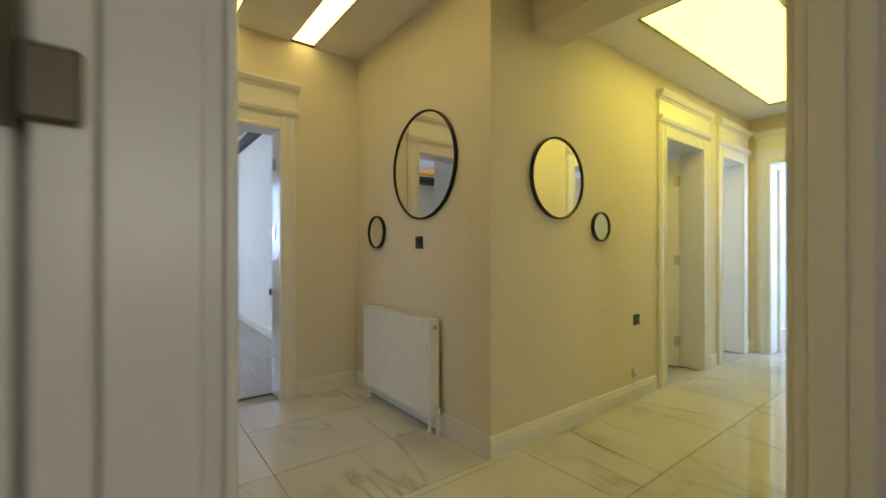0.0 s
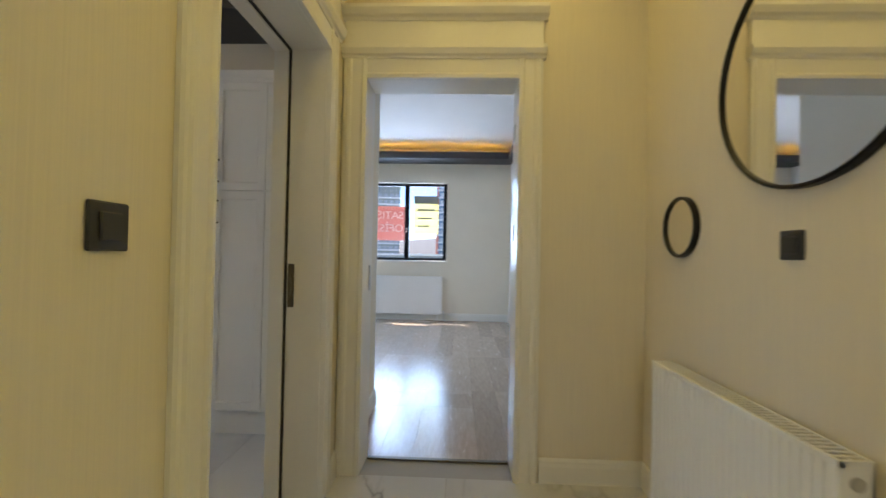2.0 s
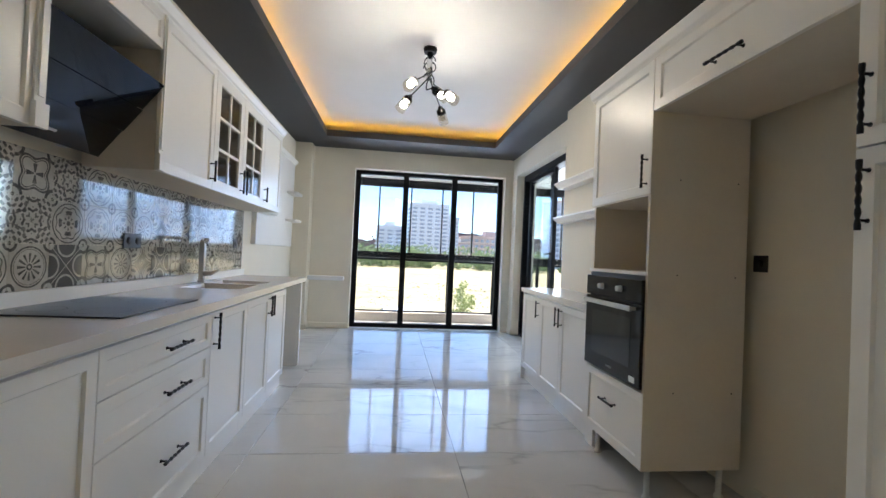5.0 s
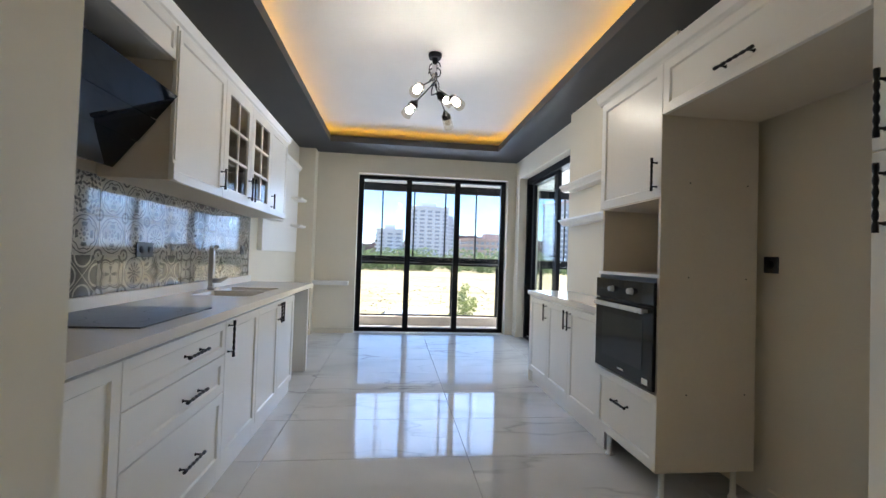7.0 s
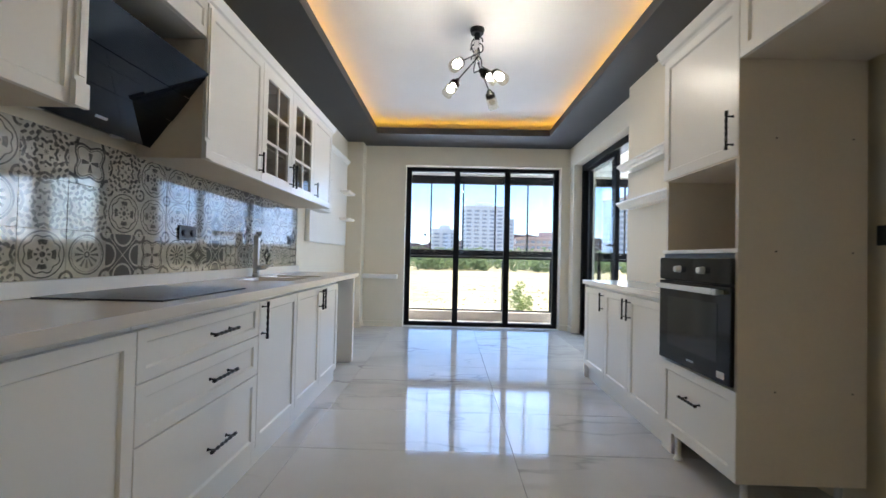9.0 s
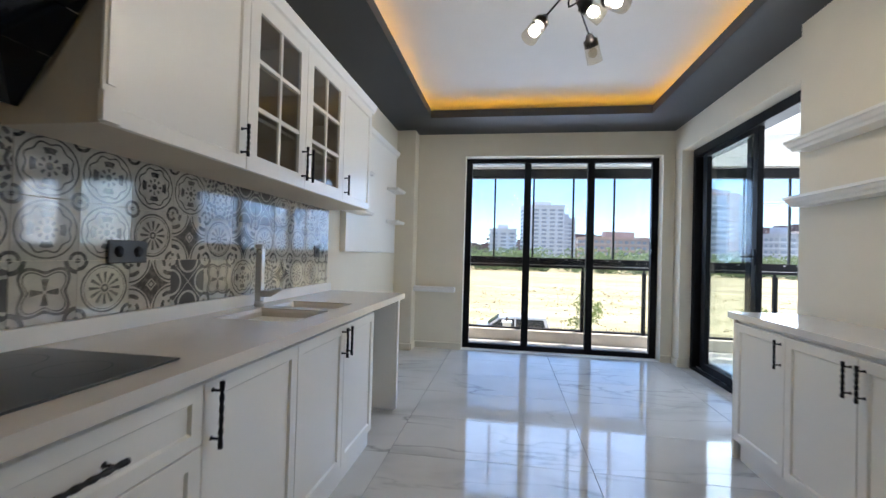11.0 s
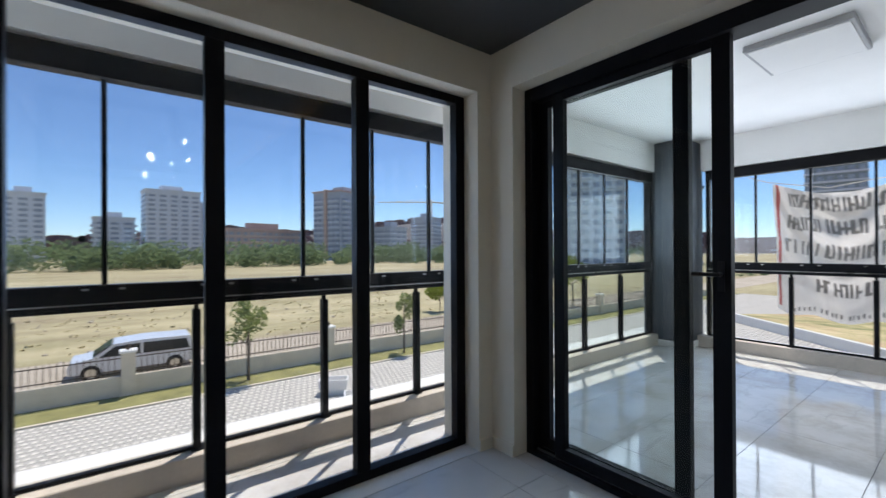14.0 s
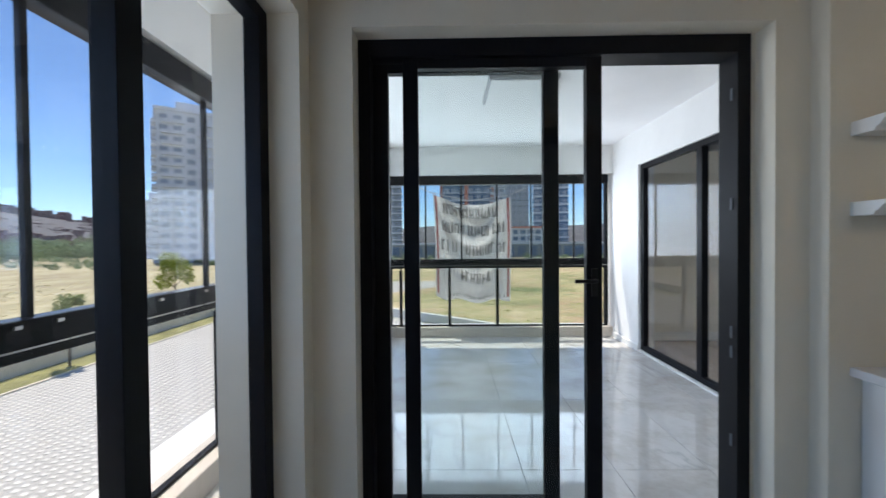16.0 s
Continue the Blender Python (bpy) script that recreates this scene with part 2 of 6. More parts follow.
WALL_K = paint("kitchen wall paint", (0.78, 0.715, 0.585), 0.75, var=0.04, fine=140, bump=0.12)
WALL_W = paint("white wall plaster", (0.80, 0.79, 0.77), 0.8, var=0.04, fine=120, bump=0.15)
WALL_H = wallpaper("hall wall paper", (0.75, 0.685, 0.55))
WALL_B = paint("cream bedroom wall paint", (0.80, 0.74, 0.62), 0.8, var=0.04, fine=120, bump=0.12)
CEIL = paint("ceiling white", (0.82, 0.81, 0.80), 0.85, var=0.03, bump=0.05)
TRIM = paint("white lacquered trim", (0.80, 0.78, 0.72), 0.32, var=0.03, bump=0.03)
SOFFIT = paint("anthracite soffit paint", (0.045, 0.047, 0.052), 0.55, var=0.12, bump=0.08)
LACQ = paint("white cabinet lacquer", (0.85, 0.83, 0.785), 0.30, var=0.012, bump=0.0, rv=0.02)
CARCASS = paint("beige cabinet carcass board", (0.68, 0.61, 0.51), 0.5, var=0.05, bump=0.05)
COUNTER = paint("warm stone worktop", (0.70, 0.65, 0.59), 0.25, var=0.04, fine=200, bump=0.02)
COUNTER_W = paint("white quartz worktop", (0.76, 0.74, 0.72), 0.15, var=0.05, fine=200, bump=0.02)
BLACK = paint("black metal", (0.015, 0.015, 0.017), 0.38, 0.6, var=0.2, bump=0.1)
ALU = paint("anthracite aluminium profile", (0.006, 0.006, 0.008), 0.5, 0.0, var=0.15, bump=0.04)
ALU.node_tree.nodes["Principled BSDF"].inputs["Specular IOR Level"].default_value = 0.14
DARKGREY = paint("dark grey plaster", (0.085, 0.095, 0.11), 0.7, var=0.12, bump=0.15)
RUBBER = paint("dark gasket", (0.03, 0.03, 0.03), 0.7)
PLASTIC = paint("anthracite switch plastic", (0.03, 0.03, 0.032), 0.4, var=0.1)
WHITEPL = paint("white plastic", (0.75, 0.75, 0.73), 0.4)
STEEL = paint("brushed steel", (0.55, 0.54, 0.53), 0.28, 1.0, var=0.08, bump=0.05, stretch=(1, 1, 30))
CHROME = paint("chrome", (0.75, 0.75, 0.76), 0.1, 1.0, var=0.03, bump=0.0)
BGLASS = paint("black oven glass", (0.006, 0.006, 0.008), 0.06, var=0.1, bump=0.0)
for m_ in (BGLASS,):
    m_.node_tree.nodes["Principled BSDF"].inputs["Specular IOR Level"].default_value = 0.3
HOBGL = paint("dark grey hob glass", (0.035, 0.037, 0.042), 0.3, var=0.08, bump=0.0)
HOODGL = paint("dark blue hood glass", (0.004, 0.007, 0.014), 0.04, var=0.1, bump=0.0)
HOODGL.node_tree.nodes["Principled BSDF"].inputs["Specular IOR Level"].default_value = 0.32
OVENWIN = paint("smoked oven window", (0.022, 0.026, 0.03), 0.08, var=0.1, bump=0.0)
RAD = paint("white radiator enamel", (0.84, 0.84, 0.83), 0.3, var=0.012, bump=0.0, rv=0.02)
MIRROR = paint("mirror silver", (0.88, 0.88, 0.88), 0.015, 1.0, var=0.005, bump=0.0)
CURB = paint("travertine kerb", (0.55, 0.49, 0.42), 0.7, var=0.14, scale=6, bump=0.2)
SILL = paint("white marble sill", (0.78, 0.77, 0.74), 0.45, var=0.06)
GROUT = paint("tile grout", (0.42, 0.40, 0.37), 0.9)
MARBLE = marble("polished marble tile", (0.65, 0.645, 0.63), 0.045, 3.0)
MARBLE_B = marble("dusty balcony marble tile", (0.62, 0.605, 0.58), 0.035, 9.0, 0.75, 0.72)
WOOD = plank_wood("pale oak laminate", (0.35, 0.265, 0.205), (0.51, 0.415, 0.335))
TILE = pattern_tile("patterned glazed tile")
CLEAR = glass("clear glass pane")
CLEAR_TINT = glass("greenish glass pane", (0.92, 0.945, 0.94))
HINGE = paint("dull bronze hinge", (0.13, 0.11, 0.075), 0.45, 0.5, var=0.15)
SMOKE = glass("smoked cabinet glass", (0.80, 0.80, 0.78), 0.02, 0.10)
AMBER = glass("amber lamp glass", (0.90, 0.86, 0.78), 0.02, 0.09)
LED = glow("warm led strip", (1.0, 0.50, 0.05), 3.6)
PANEL = glow("yellow stretch ceiling light", (1.0, 0.86, 0.15), 1.25)
STRIP = glow("yellow ceiling light strip", (1.0, 0.77, 0.25), 1.15)
BULB = glow("lamp filament", (1.0, 0.95, 0.88), 60.0)


# ---- building helpers ----
BASES = {}


def thing(name, base, label, category, group="", kind=""):
    ob = new(name)
    ob.empty_display_size = 0.1
    ob.location = base
    BASES[ob] = Vector(base)
    return tagged(ob, label, category, group, kind)


def base_of(ob):
    return BASES.get(ob, Vector((0, 0, 0)))


def part(name, bm, material, parent=None, label="", smooth=False):
    """One mesh object from a bmesh drawn in the place's own metres, under its thing or part."""
    me = bpy.data.meshes.new(name)
    if parent is not None:
        bmesh.ops.translate(bm, verts=bm.verts, vec=-base_of(parent))
    bmesh.ops.recalc_face_normals(bm, faces=bm.faces)
    bm.to_mesh(me)
    bm.free()
    if smooth:
        for p in me.polygons:
            p.use_smooth = True
    me.materials.append(material)
    ob = new(name, me)
    if parent is not None:
        ob.parent = parent
        BASES[ob] = base_of(parent)
    if label:
        ob["label"] = label
    return ob


def box_in(bm, x0, x1, y0, y1, z0, z1, bevel=0.0):
    x0, x1, y0, y1, z0, z1 = min(x0, x1), max(x0, x1), min(y0, y1), max(y0, y1), min(z0, z1), max(z0, z1)
    vs = [bm.verts.new((x, y, z)) for x in (x0, x1) for y in (y0, y1) for z in (z0, z1)]
    fs = [bm.faces.new([vs[i] for i in q]) for q in ((0, 1, 3, 2), (4, 6, 7, 5), (0, 4, 5, 1), (2, 3, 7, 6), (0, 2, 6, 4), (1, 5, 7, 3))]
    if bevel:
        es = list({e for f in fs for e in f.edges})
        bmesh.ops.bevel(bm, geom=es, offset=bevel, segments=1, affect="EDGES", profile=0.5)
    return bm


def box(name, dims, material, parent=None, bevel=0.002, label=""):
    return part(name, box_in(bmesh.new(), *dims, bevel), material, parent, label)


def boxes(name, list_of, material, parent=None, bevel=0.0, label=""):
    bm = bmesh.new()
    for d in list_of:
        box_in(bm, *d, bevel)
    return part(name, bm, material, parent, label)


def tube_in(bm, pts, radii, seg=10, caps=True):
    """A round bar along a line of points, with a radius at each."""
    pts = [Vector(p) for p in pts]
    if isinstance(radii, (int, float)):
        radii = [radii] * len(pts)
    loops, up = [], None
    for i, p in enumerate(pts):
        d = (pts[min(i + 1, len(pts) - 1)] - pts[max(i - 1, 0)]).normalized()
        if up is None:
            up = Vector((0, 0, 1)) if abs(d.z) < 0.9 else Vector((1, 0, 0))
        side = d.cross(up).normalized()
        up = side.cross(d).normalized()
        loops.append([bm.verts.new(p + radii[i] * (math.cos(a) * side + math.sin(a) * up)) for a in (2 * math.pi * k / seg for k in range(seg))])
    for a, b in zip(loops, loops[1:]):
        for k in range(seg):
            bm.faces.new((a[k], a[(k + 1) % seg], b[(k + 1) % seg], b[k]))
    if caps:
        bm.faces.new(loops[0][::-1])
        bm.faces.new(loops[-1])
    return bm


def tube(name, pts, radii, material, parent=None, seg=10, label=""):
    ob = part(name, tube_in(bmesh.new(), pts, radii, seg), material, parent, label)
    for p in ob.data.polygons:
        p.use_smooth = len(p.vertices) == 4
    return ob


def prism(name, profile, place, length, material, parent=None, label=""):
    """A moulding: profile points (a, b) swept over length; place(a, b, s) gives the world point."""
    bm = bmesh.new()
    rows = [[bm.verts.new(place(a, b, s)) for a, b in profile] for s in (0.0, length)]
    n = len(profile)
    for i in range(n):
        bm.faces.new((rows[0][i], rows[0][(i + 1) % n], rows[1][(i + 1) % n], rows[1][i]))
    bm.faces.new(rows[0][::-1])
    bm.faces.new(rows[1])
    return part(name, bm, material, parent, label)


def structure(ob, label, category):
    return tagged(ob, label, category, "", "structure")


def wall(name, axis, face0, face1, s0, s1, z0, z1, holes, material, label):
    """A wall with through openings. axis 'x': it runs along x between y=face0 and y=face1; holes are (s0, s1, z0, z1)."""
    bm = bmesh.new()
    cuts = sorted({s0, s1, *(h[0] for h in holes), *(h[1] for h in holes)})
    for a, b in zip(cuts, cuts[1:]):
        mid, spans = (a + b) / 2, [(z0, z1)]
        for h in holes:
            if h[0] < mid < h[1]:
                spans = [q for lo, hi in spans for q in ((lo, min(hi, h[2])), (max(lo, h[3]), hi)) if q[1] - q[0] > 1e-4]
        for lo, hi in spans:
            if axis == "x":
                box_in(bm, a, b, face0, face1, lo, hi)
            else:
                box_in(bm, face0, face1, a, b, lo, hi)
    bmesh.ops.remove_doubles(bm, verts=bm.verts, dist=1e-5)
    seen = {}
    for f in bm.faces:
        seen.setdefault(tuple(round(c, 4) for c in f.calc_center_median()), []).append(f)
    bmesh.ops.delete(bm, geom=[f for fs in seen.values() if len(fs) > 1 for f in fs], context="FACES_ONLY")
    return structure(part(name, bm, material), label, "wall")


# ---- floors, walls, ceilings ----
KX0, KX1, KY0, KY1, SOF, CEI = -6.16, 0.10, 0.82, 4.20, 2.775, 2.985
HX, HY, RX, CY = 0.344, 3.197, 1.928, 1.547
floor_k = structure(box("floor_kitchen_hall", (KX0, 6.2, 0.13, 4.2, -0.2, -0.008), GROUT, None, 0), "grey screed bed under the polished marble tiles", "floor")
floor_bed = structure(box("floor_bedroom", (-2.8, 1.85, 3.197, 8.4, -0.2, -0.010), GROUT, None, 0), "screed bed under the oak laminate planks", "floor")
floor_live = structure(box("floor_living", (-3.0, 4.0, -4.0, 0.13, -0.2, -0.004), MARBLE, None, 0), "polished marble floor of the living room", "floor")
floor_bal = structure(boxes("floor_balcony", [(-7.2, -2.8, 4.2, 8.9, -0.25, -0.008), (-7.2, KX0, -1.5, 4.2, -0.25, -0.008)], GROUT), "screed bed under dusty balcony tiles", "floor")

wall("wall_kitchen_west", "y", -6.55, KX0, -1.5, 4.45, 0, 3.1, [(1.68, 4.07, 0, 2.485)], WALL_K, "beige painted wall with a floor-length window opening")
wall("wall_kitchen_north", "x", KY1, 4.52, KX0, KX1, 0, 3.1, [(-5.955, -3.985, 0, 2.485)], WALL_K, "beige painted wall with a sliding door opening")
structure(box("door_reveal", (-4.0105, -3.985, 4.33, 4.5195, 0, 2.485), WALL_K, None, 0), "beige plastered reveal beside the sliding door", "wall")
structure(boxes("pier_north", [(-3.825, -2.14, 4.10, KY1 - 0.001, 0, SOF)], WALL_K), "shallow beige column in front of the wall", "column")
wall("wall_kitchen_south", "x", 0.62, KY0, KX0, KX1, 0, 3.1, [], WALL_K, "beige painted wall behind the cabinets")
structure(box("pier_south", (KX0, -5.95, KY0, 1.06, 0, SOF), WALL_K, None, 0.004), "beige corner column beside the window", "column")
wall("wall_hall_west", "y", KX1, HX, 0.344, HY, 0, 3.1, [(2.013, 2.95, 0, 2.12)], WALL_H, "yellow-lit ribbed wallpaper wall with the kitchen doorway")
wall("wall_bedroom_west", "y", KX1, HX, HY, 4.20, 0, 3.1, [], WALL_B, "white plastered wall")
wall("wall_hall_north", "x", HY, 3.40, HX, 2.13, 0, 3.1, [(0.455, 1.29, 0, 2.095)], WALL_H, "ribbed wallpaper wall with the bedroom doorway")
wall("wall_hall_east", "y", RX, 2.13, CY + 0.2, HY, 0, 3.1, [], WALL_H, "ribbed wallpaper wall with mirrors and a radiator")
wall("wall_corridor_north", "x", CY, 1.747, RX, 6.2, 0, 3.1, [(3.93, 4.72, 0, 2.12), (5.16, 5.80, 0, 2.12)], WALL_H, "ribbed wallpaper wall with two mirrors and two doorways")
wall("wall_corridor_east", "y", 6.0, 6.2, 0.13, CY, 0, 3.1, [(0.50, 1.36, 0, 2.12)], WALL_H, "wallpaper wall closing the corridor, with a doorway")
wall("wall_living_north", "x", 0.13, 0.344, -3.0, 6.0, 0, 3.1, [(0.36, 2.43, 0, 2.2), (4.31, 5.12, 0, 2.12)], WALL_H, "wallpaper wall with the wide living-room doorway")
wall("wall_living_west", "y", -3.2, -3.0, -4.0, 0.344, 0, 3.1, [], WALL_W, "white wall")
wall("wall_living_east", "y", 4.0, 4.2, -4.0, 0.13, 0, 3.1, [], WALL_W, "white wall")
wall("wall_living_south", "x", -4.2, -4.0, -3.2, 4.2, 0, 3.1, [(0.0, 1.0, 1.2, 2.2)], WALL_W, "white wall with a small window opening")
wall("wall_bedroom_east", "y", 1.85, 2.13, 3.40, 8.65, 0, 3.1, [], WALL_W, "white plastered wall")
wall("wall_bedroom_north", "x", 8.4, 8.65, -2.8, 1.85, 0, 3.1, [(-0.70, 0.735, 1.03, 2.415)], WALL_B, "off-white wall with the bedroom window opening")
wall("wall_balcony_east", "y", -3.01, -2.8, 4.52, 8.9, 0, 3.1, [(5.2, 7.8, 0.02, 2.47)], WALL_W, "white plastered wall with a dark framed window")
wall("wall_room_behind", "x", 3.6, 3.8, 2.13, 8.0, 0, 3.1, [(6.0, 7.4, 0.9, 2.3), (3.1, 3.9, 1.2, 2.2)], WALL_W, "white wall of the rooms behind the corridor")
wall("wall_room_divider", "y", 4.95, 5.05, 1.747, 3.6, 0, 3.1, [], WALL_W, "white partition wall")
wall("wall_end_room_east", "y", 8.0, 8.2, -0.6, 3.6, 0, 3.1, [], WALL_W, "white wall of the end room")
wall("wall_end_room_south", "x", -0.8, -0.6, 4.2, 8.2, 0, 3.1, [(6.4, 7.8, 0.9, 2.3)], WALL_W, "white wall with a window opening")
structure(box("floor_end_rooms", (2.13, 8.0, -0.6, 3.6, -0.2, -0.012), WOOD, None, 0), "oak laminate of the rooms along the corridor", "floor")

roof = structure(box("ceiling_slab", (-7.2, 8.2, -4.2, 8.9, 3.1, 3.3), CEIL, None, 0), "concrete slab above all rooms", "ceiling")
structure(box("ceiling_kitchen", (KX0, KX1, KY0, KY1, CEI, 3.099), CEIL, None, 0), "matt white kitchen ceiling inside the cove", "ceiling")
T = (-5.50, -0.55, 1.335, 3.725)
for d in ((KX0, T[0], KY0, KY1), (T[1], KX1, KY0, KY1), (T[0], T[1], KY0, T[2]), (T[0], T[1], T[3], KY1)):
    structure(box("soffit_kitchen", (*d, SOF, 2.845), SOFFIT, None, 0), "anthracite painted ceiling border with a light cove", "ceiling")
structure(boxes("cove_lip", [(T[0] - 0.02, T[0], T[2], T[3], 2.845, 2.862), (T[1], T[1] + 0.02, T[2], T[3], 2.845, 2.862), (T[0] - 0.02, T[1] + 0.02, T[2] - 0.02, T[2], 2.845, 2.862), (T[0] - 0.02, T[1] + 0.02, T[3], T[3] + 0.02, 2.845, 2.862)], SOFFIT), "anthracite edge of the light cove", "trim")
led = thing("led_strip", (-3, 2.5, 2.87), "warm golden light strip lying in the ceiling cove", "light strip")
for d in ((T[0] - 0.13, T[0] - 0.11, T[2] - 0.12, T[3] + 0.12, 2.847, 2.855), (T[1] + 0.11, T[1] + 0.13, T[2] - 0.12, T[3] + 0.12, 2.847, 2.855),
          (T[0] - 0.11, T[1] + 0.11, T[2] - 0.13, T[2] - 0.11, 2.847, 2.855), (T[0] - 0.11, T[1] + 0.11, T[3] + 0.11, T[3] + 0.13, 2.847, 2.855)):
    box("strip", d, LED, led, 0)
structure(box("ceiling_bedroom", (-2.8, 1.85, 3.40, 8.4, 3.02, 3.099), CEIL, None, 0), "white bedroom ceiling", "ceiling")
structure(boxes("soffit_bedroom", [(-2.8, 1.85, 7.95, 8.4, 2.76, 2.87), (1.76, 1.85, 4.20, 7.95, 2.76, 2.87)], SOFFIT), "anthracite ceiling border of the bedroom", "ceiling")
structure(box("soffit_bedroom_entry", (HX, 1.85, 3.40, 4.20, 2.76, 2.87), CEIL, None, 0), "white lowered ceiling inside the bedroom door", "ceiling")
led_b = thing("led_strip", (0, 8.1, 2.88), "warm golden light strip in the bedroom ceiling cove", "light strip")
box("strip", (-2.7, 1.7, 8.08, 8.10, 2.875, 2.885), LED, led_b, 0)
HC, CC = 2.79, 2.62
S1, S2 = (1.35, 1.54), (0.76, 0.945)
structure(boxes("ceiling_hall", [(HX, S2[0], 0.344, HY, HC, 3.099), (S2[1], S1[0], 0.344, HY, HC, 3.099), (S1[1], 2.27, 0.344, HY, HC, 3.099), (S2[0], S2[1], 0.344, 0.8, HC, 3.099), (S1[0], S1[1], 0.344, 0.8, HC, 3.099)], CEIL), "white hall ceiling with recessed light strips", "ceiling")
for s in (S1, S2):
    ls = thing("ceiling_light_strip", ((s[0] + s[1]) / 2, 2.0, HC), "long recessed ceiling light glowing warm yellow", "ceiling light", "hall light strips")
    box("diffuser", (s[0] + 0.006, s[1] - 0.006, 0.81, HY - 0.01, HC + 0.012, HC + 0.03), STRIP, ls, 0)
    boxes("frame", [(s[0], s[0] + 0.006, 0.8, HY - 0.002, HC - 0.002, HC + 0.03), (s[1] - 0.006, s[1], 0.8, HY - 0.002, HC - 0.002, HC + 0.03), (s[0], s[1], HY - 0.01, HY - 0.002, HC - 0.002, HC + 0.012)], BLACK, ls)
structure(box("beam_hall", (2.27, 2.56, 0.344, CY, 2.465, 3.099), WALL_H, None, 0.003), "wallpapered ceiling beam between hall and corridor", "beam")
LP = (2.92, 5.52, 0.62, 1.235)
structure(boxes("ceiling_corridor", [(2.56, LP[0], 0.344, CY, CC, 3.099), (LP[1], 6.0, 0.344, CY, CC, 3.099), (LP[0], LP[1], 0.344, LP[2], CC, 3.099), (LP[0], LP[1], LP[3], CY, CC, 3.099)], CEIL), "white corridor ceiling round a luminous panel", "ceiling")
lp = thing("ceiling_light_panel", (4.2, 0.93, CC), "large glowing yellow stretch-membrane ceiling light", "ceiling light")
box("diffuser", (LP[0] + 0.008, LP[1] - 0.008, LP[2] + 0.008, LP[3] - 0.008, CC + 0.012, CC + 0.03), PANEL, lp, 0)
boxes("frame", [(LP[0], LP[0] + 0.008, LP[2], LP[3], CC - 0.002, CC + 0.03), (LP[1] - 0.008, LP[1], LP[2], LP[3], CC - 0.002, CC + 0.03), (LP[0], LP[1], LP[2], LP[2] + 0.008, CC - 0.002, CC + 0.03), (LP[0], LP[1], LP[3] - 0.008, LP[3], CC - 0.002, CC + 0.03)], SOFFIT, lp)
structure(box("ceiling_living", (-3.0, 4.0, -4.0, 0.13, 2.8, 3.099), CEIL, None, 0), "white living-room ceiling", "ceiling")
structure(boxes("ceiling_balcony", [(-7.2, -3.01, 4.45, 8.9, 2.93, 3.099), (-7.2, -6.55, -1.5, 4.45, 2.93, 3.099)], CEIL), "white plastered balcony ceiling", "ceiling")
structure(boxes("lintel_balcony", [(-6.5, -3.01, 8.66, 8.9, 2.50, 2.93), (-7.2, -6.98, -1.5, 8.3, 2.52, 2.93)], WALL_W), "white plastered lintel above the balcony glazing", "beam")
structure(box("wall_balcony_south", (-7.2, -6.55, -1.7, -1.5, 0, 3.1), WALL_W, None, 0), "white wall closing the balcony", "wall")
structure(boxes("column_balcony", [(-7.15, -6.56, 8.30, 8.88, 0, 2.93)], DARKGREY, None, 0.012), "dark grey painted corner column of the balcony", "column")


# ---- baseboards and door casings ----
SKIRT = [(0, 0), (0.016, 0), (0.016, 0.085), (0.012, 0.1), (0.012, 0.112), (0.005, 0.125), (0, 0.125)]
SKIRT_K = [(0, 0), (0.014, 0), (0.014, 0.078), (0.004, 0.085), (0, 0.085)]


def skirting(name, a, b, out, profile=SKIRT, material=TRIM):
    """A baseboard from a to b along a wall, proud in the direction out."""
    a, b, o = Vector((*a, 0)), Vector((*b, 0)), Vector((*out, 0))
    d = (b - a).normalized()
    ob = prism(name, profile, lambda p, q, s: a + d * s + o * (p + 0.0005) + Vector((0, 0, q)), (b - a).length, material)
    return structure(ob, "white lacquered baseboard with a stepped top edge", "baseboard")


skirting("baseboard", (HX, 0.40), (HX, 1.93), (1, 0))
skirting("baseboard", (HX, 3.05), (HX, HY), (1, 0))
skirting("baseboard", (1.40, HY), (RX, HY), (0, -1))
skirting("baseboard", (RX, HY), (RX, CY), (-1, 0))
skirting("baseboard", (RX - 0.016, CY), (3.80, CY), (0, -1))
skirting("baseboard", (4.86, CY), (5.02, CY), (0, -1))
skirting("baseboard", (5.93, CY), (6.0, CY), (0, -1))
skirting("baseboard", (2.62, 0.344), (4.19, 0.344), (0, 1))
skirting("baseboard", (5.24, 0.344), (6.0, 0.344), (0, 1))
skirting("baseboard", (6.0, 1.49), (6.0, CY), (-1, 0))
skirting("baseboard", (HX, 3.42), (HX, 4.20), (1, 0))
skirting("baseboard", (-2.8, 8.4), (1.85, 8.4), (0, -1))
skirting("baseboard", (1.85, 3.42), (1.85, 8.4), (-1, 0))
for a, b, o in (((-4.03, KY0), (-5.95, KY0), (0, 1)), ((-5.95, 0.835), (-5.95, 1.06), (1, 0)), ((-5.95, 1.06), (KX0, 1.06), (0, 1)), ((KX0, 1.06), (KX0, 1.68), (1, 0)),
                ((KX0, 4.07), (KX0, KY1), (1, 0)), ((KX0, KY1), (-5.955, KY1), (0, -1)), ((-3.985, KY1), (-3.825, KY1), (0, -1)), ((-1.5, KY1), (-0.6, KY1), (0, -1))):
    skirting("baseboard", a, b, o, SKIRT_K, WALL_K)
